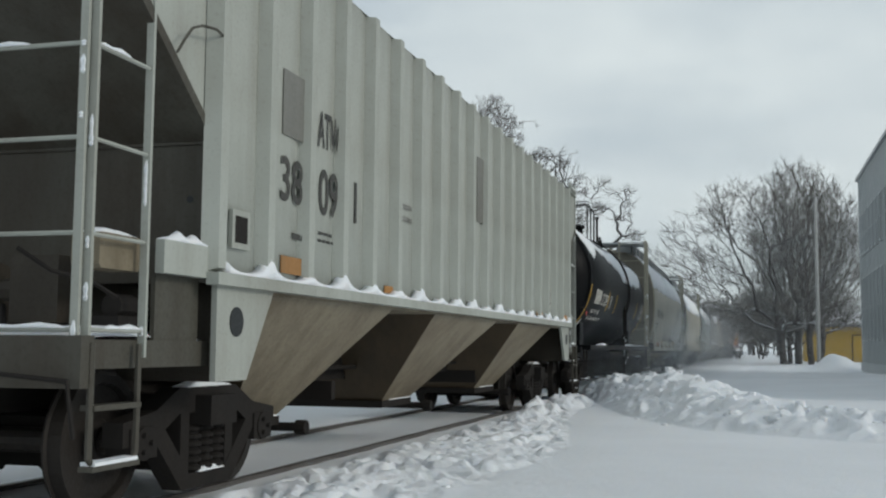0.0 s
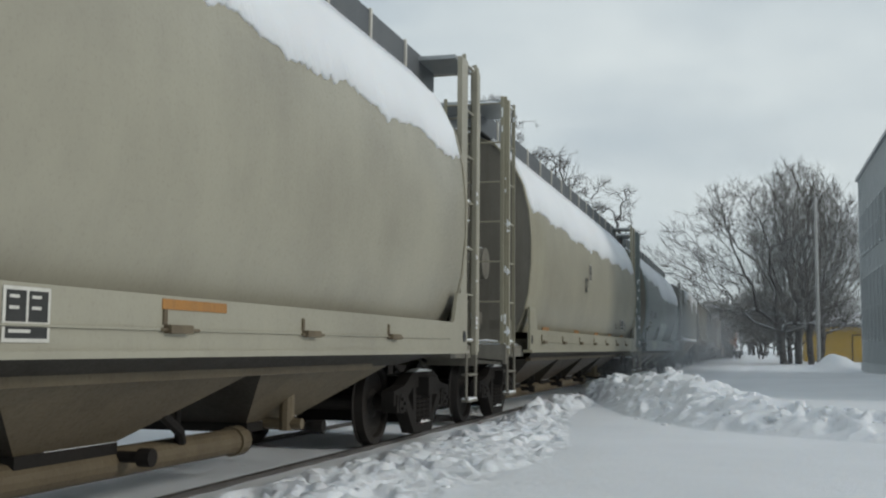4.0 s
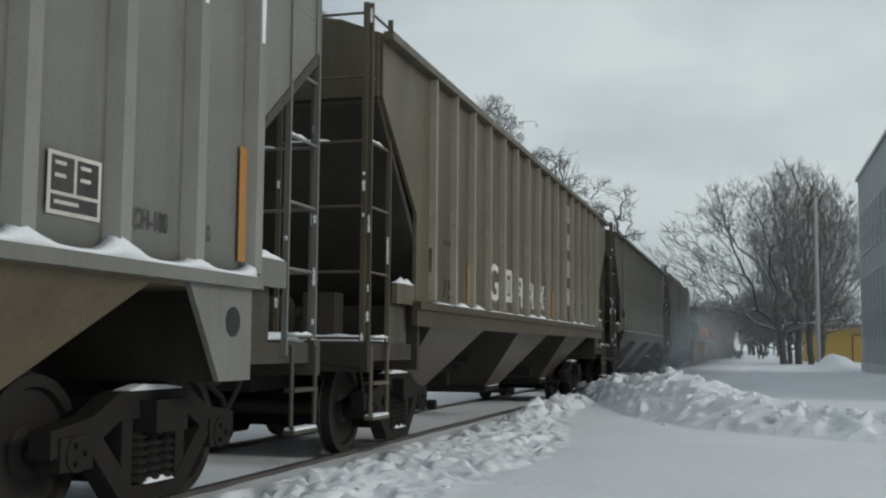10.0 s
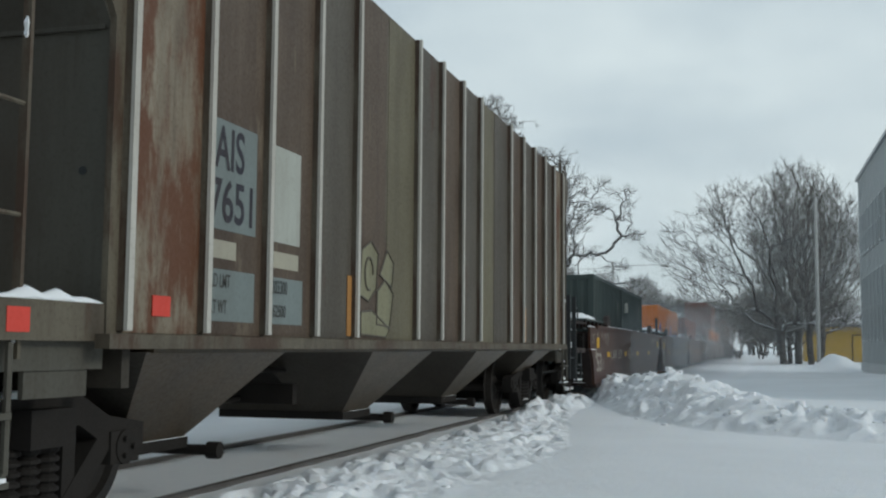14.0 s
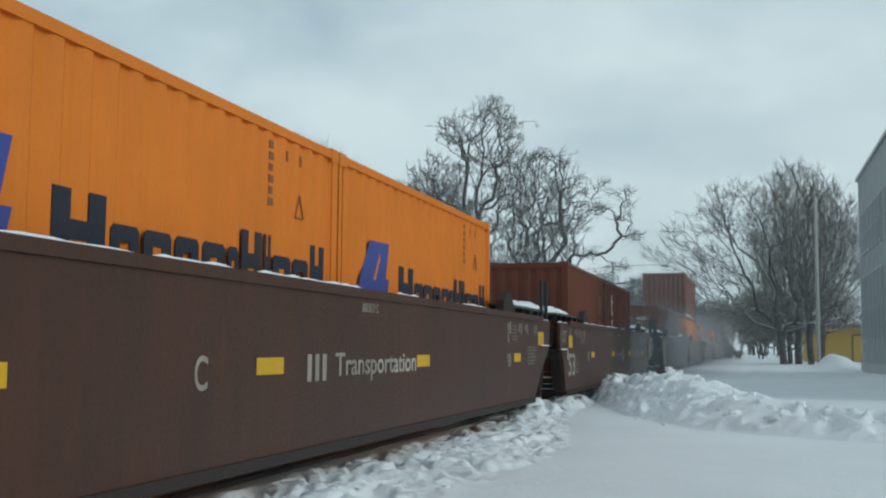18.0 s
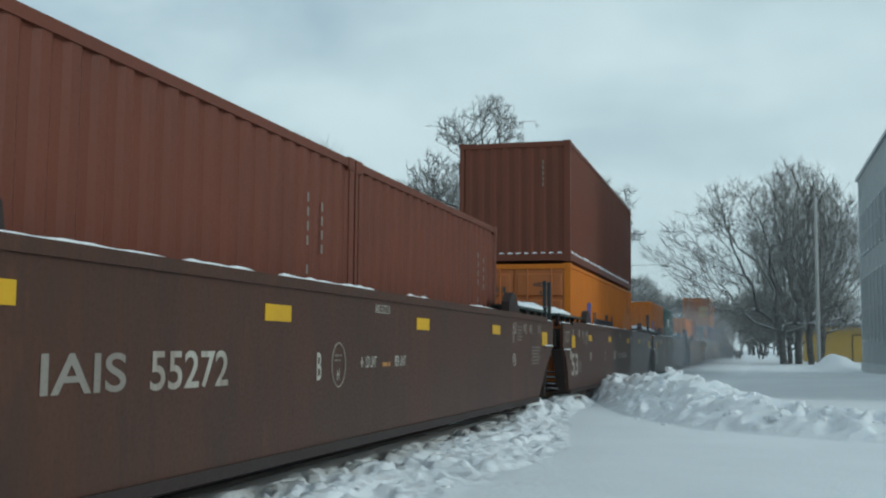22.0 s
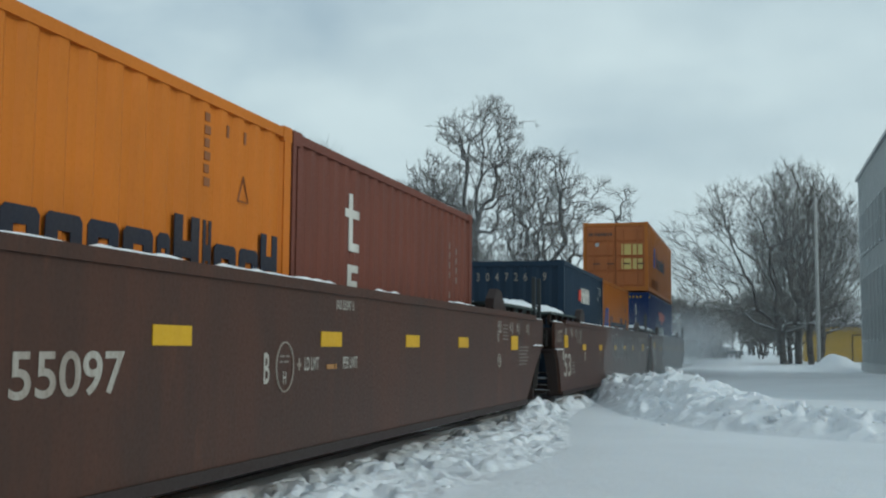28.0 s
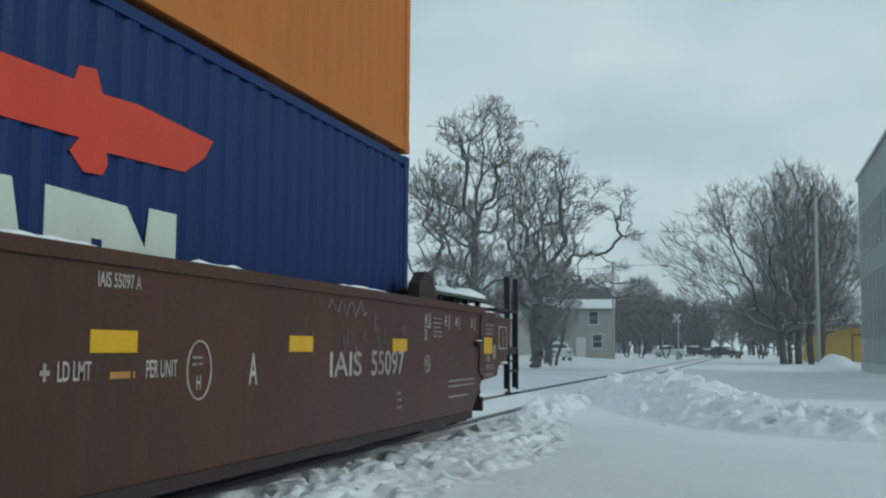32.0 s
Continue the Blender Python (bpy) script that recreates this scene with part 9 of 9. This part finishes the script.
def end_number(text, size, x0, step, z):
    def f(c, L, H):
        for k, ch in enumerate(text):
            if ch != " ":
                write_end(c, ch, size, x0 + step * k, -L + 0.004, z, M_PRINT, 0.7)
    return f


def deco_tall_word(c, L, H):
    """A word painted upright, as plain strokes."""
    m = MB()
    y = -L + 1.35
    m.box(W1 - 0.003, W1 + 0.003, y, y + 0.1, 1.7, 2.25).box(W1 - 0.003, W1 + 0.003, y - 0.1, y, 2.02, 2.1).box(W1 - 0.003, W1 + 0.003, y + 0.1, y + 0.28, 2.02, 2.1).box(W1 - 0.003, W1 + 0.003, y + 0.1, y + 0.28, 1.7, 1.78)
    m.box(W1 - 0.003, W1 + 0.003, y - 0.02, y + 0.08, 1.2, 1.57).box(W1 - 0.003, W1 + 0.003, y + 0.08, y + 0.26, 1.5, 1.57).box(W1 - 0.003, W1 + 0.003, y + 0.08, y + 0.26, 1.2, 1.27).box(W1 - 0.003, W1 + 0.003, y + 0.08, y + 0.24, 1.36, 1.42)
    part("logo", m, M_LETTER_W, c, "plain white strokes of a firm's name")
    deco_code(c, L, H)


def deco_blocks(material, dot=None, code=True):
    def f(c, L, H):
        y = -0.6
        if dot:
            part("logo_emblem", MB().prism_x([(y - 0.42, H - 0.75), (y - 0.08, H - 0.75), (y - 0.02, H - 0.5), (y - 0.36, H - 0.5)], W1 - 0.003, W1 + 0.004), dot, c, "plain red logo block")
        bar_name(c, W1, y, H - 0.78, 0.34, [0.28, 0.28, 0.28, 0.3], material, tall=(0, 1, 2, 3))
        if code:
            deco_code(c, L, H)
    return f


def deco_navy(c, L, H):
    deco_blocks(M_LETTER_W, M_LOGO_R, False)(c, L, H)
    end_number("304726 9", 0.17, -0.62, 0.2, H - 0.42)(c, L, H)
    write(c, "261", 0.1, W1, L - 0.95, H - 0.62, M_LETTER_W, 0.75)
    part("code_frame", MB().tube([(W1, L - 0.95, H - 0.3), (W1, L - 0.35, H - 0.3), (W1, L - 0.35, H - 0.47), (W1, L - 0.7, H - 0.47)], 0.006, 4), M_LETTER_W, c)
    write(c, "31728", 0.1, W1, L - 0.75, H - 0.44, M_LETTER_W, 0.75)


def deco_green_outline(c, L, H):
    line = MB().tube([(W1, -2.12, 2.14), (W1, -2.39, 1.9), (W1, -2.33, 1.88), (W1, -2.05, 1.89)], 0.011, 4).tube([(W1, -1.58, 2.2), (W1, -1.4, 1.93), (W1, -1.52, 1.92)], 0.011, 4)
    for a, z0, z1 in ((-2.03, 1.88, 2.17), (-1.95, 1.88, 2.17), (-1.82, 1.9, 2.18), (-1.75, 1.9, 2.18), (-1.66, 1.9, 2.19), (-1.6, 1.9, 2.19)):
        line.tube([(W1, a - 0.02, z0), (W1, a + 0.02, z1)], 0.011, 4)
    part("logo", line, M_LETTER_W, c, "thin white outline mark")
    tall_code(c, L)


def tall_code(c, L):
    """Upright codes near the trailing end, one character under another."""
    for word, y, z0, step in (("CATU135", L - 1.05, 2.08, 0.136), ("22G1", L - 0.76, 2.08, 0.136)):
        for k, ch in enumerate(word):
            write(c, ch, 0.1, W1, y, z0 - step * k, M_LETTER_W, 0.62)
    for z in (1.34, 1.21):
        plate(c, "code_mark", W1, L - 0.75, L - 0.6, z, z + 0.09, M_PRINT)


def deco_blue(c, L, H):
    eagle = [(-1.43, 2.25), (-1.27, 2.31), (-0.82, 2.28), (-0.14, 2.29), (-0.1, 2.38), (0.07, 2.4), (0.14, 2.27), (0.54, 2.29), (1.52, 2.24), (1.4, 2.1), (1.13, 1.96), (0.2, 1.93), (0.22, 1.86), (0.17, 1.79), (-0.02, 1.78), (-0.16, 1.88), (-0.07, 1.97), (-0.98, 1.95), (-1.14, 1.98), (-1.21, 2.13)]
    part("logo_emblem", MB().prism_x(eagle, W1 - 0.003, W1 + 0.004), M_LOGO_R, c, "plain red logo shape")
    part("logo", MB().prism_x([(-1.28, 0.9), (-0.44, 0.9), (-0.64, 1.66), (-1.18, 1.65)], W1 - 0.003, W1 + 0.003), M_PALELOGO, c, "plain white block of a firm's name")
    part("logo", MB().prism_x([(-0.36, 0.9), (0.08, 0.9), (0.08, 1.41), (0.19, 1.41), (0.19, 0.9), (1.04, 0.9), (1.04, 1.66), (0.7, 1.66), (0.66, 1.4), (0.44, 1.64), (-0.36, 1.66)], W1 - 0.003, W1 + 0.003), M_PALELOGO, c, "plain white block of a firm's name")
    for k, ch in enumerate("APHU 7327"):
        if ch != " ":
            write_end(c, ch, 0.1, 0.71, -L + 0.004, H - 0.53 - 0.108 * k, M_LETTER_W, 0.75)
    for k in range(4):
        plate(c, "hazard_stripe", W1, -L + 0.25 + 0.13 * k, -L + 0.31 + 0.13 * k, H - 0.2, H - 0.14, M_YELLOW)
        part("hazard_stripe", MB().box(0.5 + 0.13 * k, 0.56 + 0.13 * k, -L - 0.004, -L + 0.006, H - 0.2, H - 0.14), M_YELLOW, c)
    part("warning_triangle", MB().prism_y([(-0.36, 2.01), (-0.18, 2.01), (-0.27, 2.18)], -L - 0.006, -L + 0.004), M_YELLOW, c)


def rail_snow(c, L, every=0.278):
    rng = random.Random(17)
    m = MB()
    for i in range(int(2 * L / every) - 2):
        y = -L + 0.3 + i * every + rng.uniform(-0.03, 0.03)
        r = rng.uniform(0.04, 0.085)
        m.loft([[(W1 - 0.03, y + q * r, 0.164), (W1 + 0.002 + 0.012 * g, y + q * r, 0.164), (W1 + 0.012 * g, y + q * r, 0.166 + r * 0.7 * g), (W1 - 0.025, y + q * r, 0.167 + r * g)] for q, g in ((-1.0, 0.1), (-0.75, 0.7), (-0.2, 1.0), (0.35, 0.85), (0.8, 0.5), (1.0, 0.08))])
    tagged(part("lying_snow", m, SNOW_CAP, c, smooth=True), "row of small snow heaps on the rail", kind="stuff")


def make_containers():
    T20, T40, H8, H9, Z = 6.058, 12.192, 2.591, 2.896, 0.295
    q = 3.05
    W = WELLS
    container("grey-green twenty-foot container in a well car", T20, H8, M_GREENGREY, W["B1"] - q, Z, extras=deco_code)
    container("grey-green twenty-foot container with a thin white outline mark", T20, H8, M_GREENGREY, W["B1"] + q, Z, extras=deco_green_outline)
    for s in (-1, 1):
        container("bright orange twenty-foot container with a dark block name", T20, H8, M_ORANGE2, W["C1"] - 0.1 + s * q, Z, extras=deco_orange())
    container("brown twenty-foot container in a well car", T20, H8, M_BROWN, W["A1"] - q, Z, extras=deco_code)
    container("dark red corrugated twenty-foot container", T20, H8, M_RED, W["A1"] + q, Z, extras=deco_tall_word)
    container("brown twenty-foot container with white code marks", T20, H8, M_BROWN, W["B2"] - q, Z, extras=deco_code_end)
    container("brown twenty-foot container in a well car", T20, H8, M_BROWN, W["B2"] + q, Z, extras=deco_code)
    container("orange forty-foot container with locking-rod doors, under a brown one", T40, H8, M_ORANGE, W["C2"], Z, doors=True, extras=deco_door_orange)
    container("brown forty-foot container stacked on an orange one", T40, H8, M_BROWN, W["C2"], Z + H8 + 0.05, extras=deco_stacked)
    container("orange twenty-foot container with a dark block name", T20, H8, M_ORANGE, W["A2"] - q, Z, extras=deco_orange())
    container("dark green twenty-foot container with white blocks", T20, H8, M_GREEN, W["A2"] + q, Z, extras=deco_blocks(M_LETTER_W))
    container("orange twenty-foot container with a dark block name", T20, H8, M_ORANGE, W["B3"] - 0.53 - q, Z, extras=deco_orange(0.07))
    container("dark red corrugated twenty-foot container", T20, H8, M_RED, W["B3"] - 0.53 + q, Z, extras=deco_tall_word)
    container("navy twenty-foot container with a white block name", T20, H8, M_NAVY, W["C3"] - q, Z, extras=deco_navy)
    container("orange twenty-foot container with a dark block name", T20, H8, M_ORANGE, W["C3"] + q, Z, extras=deco_orange(-0.26))
    container("blue high forty-foot container with a red and white emblem", T40, H9, M_BLUE, W["A3"], Z, extras=deco_blue)
    container("orange forty-foot container with locking-rod doors, stacked on a blue one", T40, H8, M_ORANGEFADE, W["A3"], Z + H9 + 0.05, doors=True, extras=deco_small_orange)


hopper_pale()
tank_car()
smooth_hopper("cream covered hopper car with curved sides and snow on its shoulder", -122.05, 7.95, (9.6, 8.9), M_CREAM, extras_cream, 1, bay_m=M_GRIMEBAY)
smooth_hopper("tan covered hopper car with curved sides and snow on its shoulder", -102.05, 7.98, (9.3, 8.65), M_TAN, extras_tan, 2, (3.3, 3.2, 3.2))
smooth_hopper("blue-grey covered hopper car with curved sides and pale patches", -82.5, 8.25, (9.65, 8.9), M_BLUEGREY, extras_blue, 3, (3.5, 3.4, 3.0), posts=False)
hopper_grey()
hopper_leased(-45.35, 7.1, "grimy grey covered hopper car with big stencilled letters", M_DIRTY, marks_a)
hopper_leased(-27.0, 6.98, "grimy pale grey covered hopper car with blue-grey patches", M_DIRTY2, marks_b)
hopper_rusty()
make_wells()
make_containers()


# ---- what moves ----
def motions():
    times = [float(k) for k in range(33)]
    for ob, x, y, z in CARS:
        walk(ob, [(t, pose(x, y - TRAIN(t), z)) for t in times])
    # powder shells trail the train, then sink below ground to clear the far view
    for ob, x, y, z, b in VEILS[:2]:
        walk(ob, [(0.0, pose(x, y, z)), (26.5, pose(x, y, z)), (28.5, pose(x, y - 9.0, z - 0.3 * b)), (31.0, pose(x, y - 20.0, z - 2.2 * b)), (32.0, pose(x, y - 21.0, z - 2.5 * b))])
    ob, x, y, z, b = VEILS[2]
    walk(ob, [(0.0, pose(x, y, z)), (28.0, pose(x, y, z)), (30.0, pose(x, y - 6.0, z - 0.4 * b)), (32.0, pose(x, y - 14.0, z - 2.3 * b))])
    # wheels turn while they pass near the camera
    for w, y, dy in WHEELSETS:
        t0 = max(0.0, min(31.0, 16.0 + (y - 26.0) / 10.52))
        t1 = min(32.0, max(t0 + 1.0, 16.0 + (y - 2.0) / 10.52))
        t0 = round(t0 * 15) / 15
        rows, t = [], t0
        if t0 > 0:
            rows.append((0.0, pose(0, dy, 0.457)))
        while t < t1 - 1e-6:
            a = math.degrees((TRAIN(t) - TRAIN(t0)) / 0.457)
            rows.append((t, pose(0, dy, 0.457, a % 360.0)))
            t += 1 / 15
        if rows[-1][0] < 32.0:
            rows.append((32.0, rows[-1][1]))
        walk(w, rows)


motions()
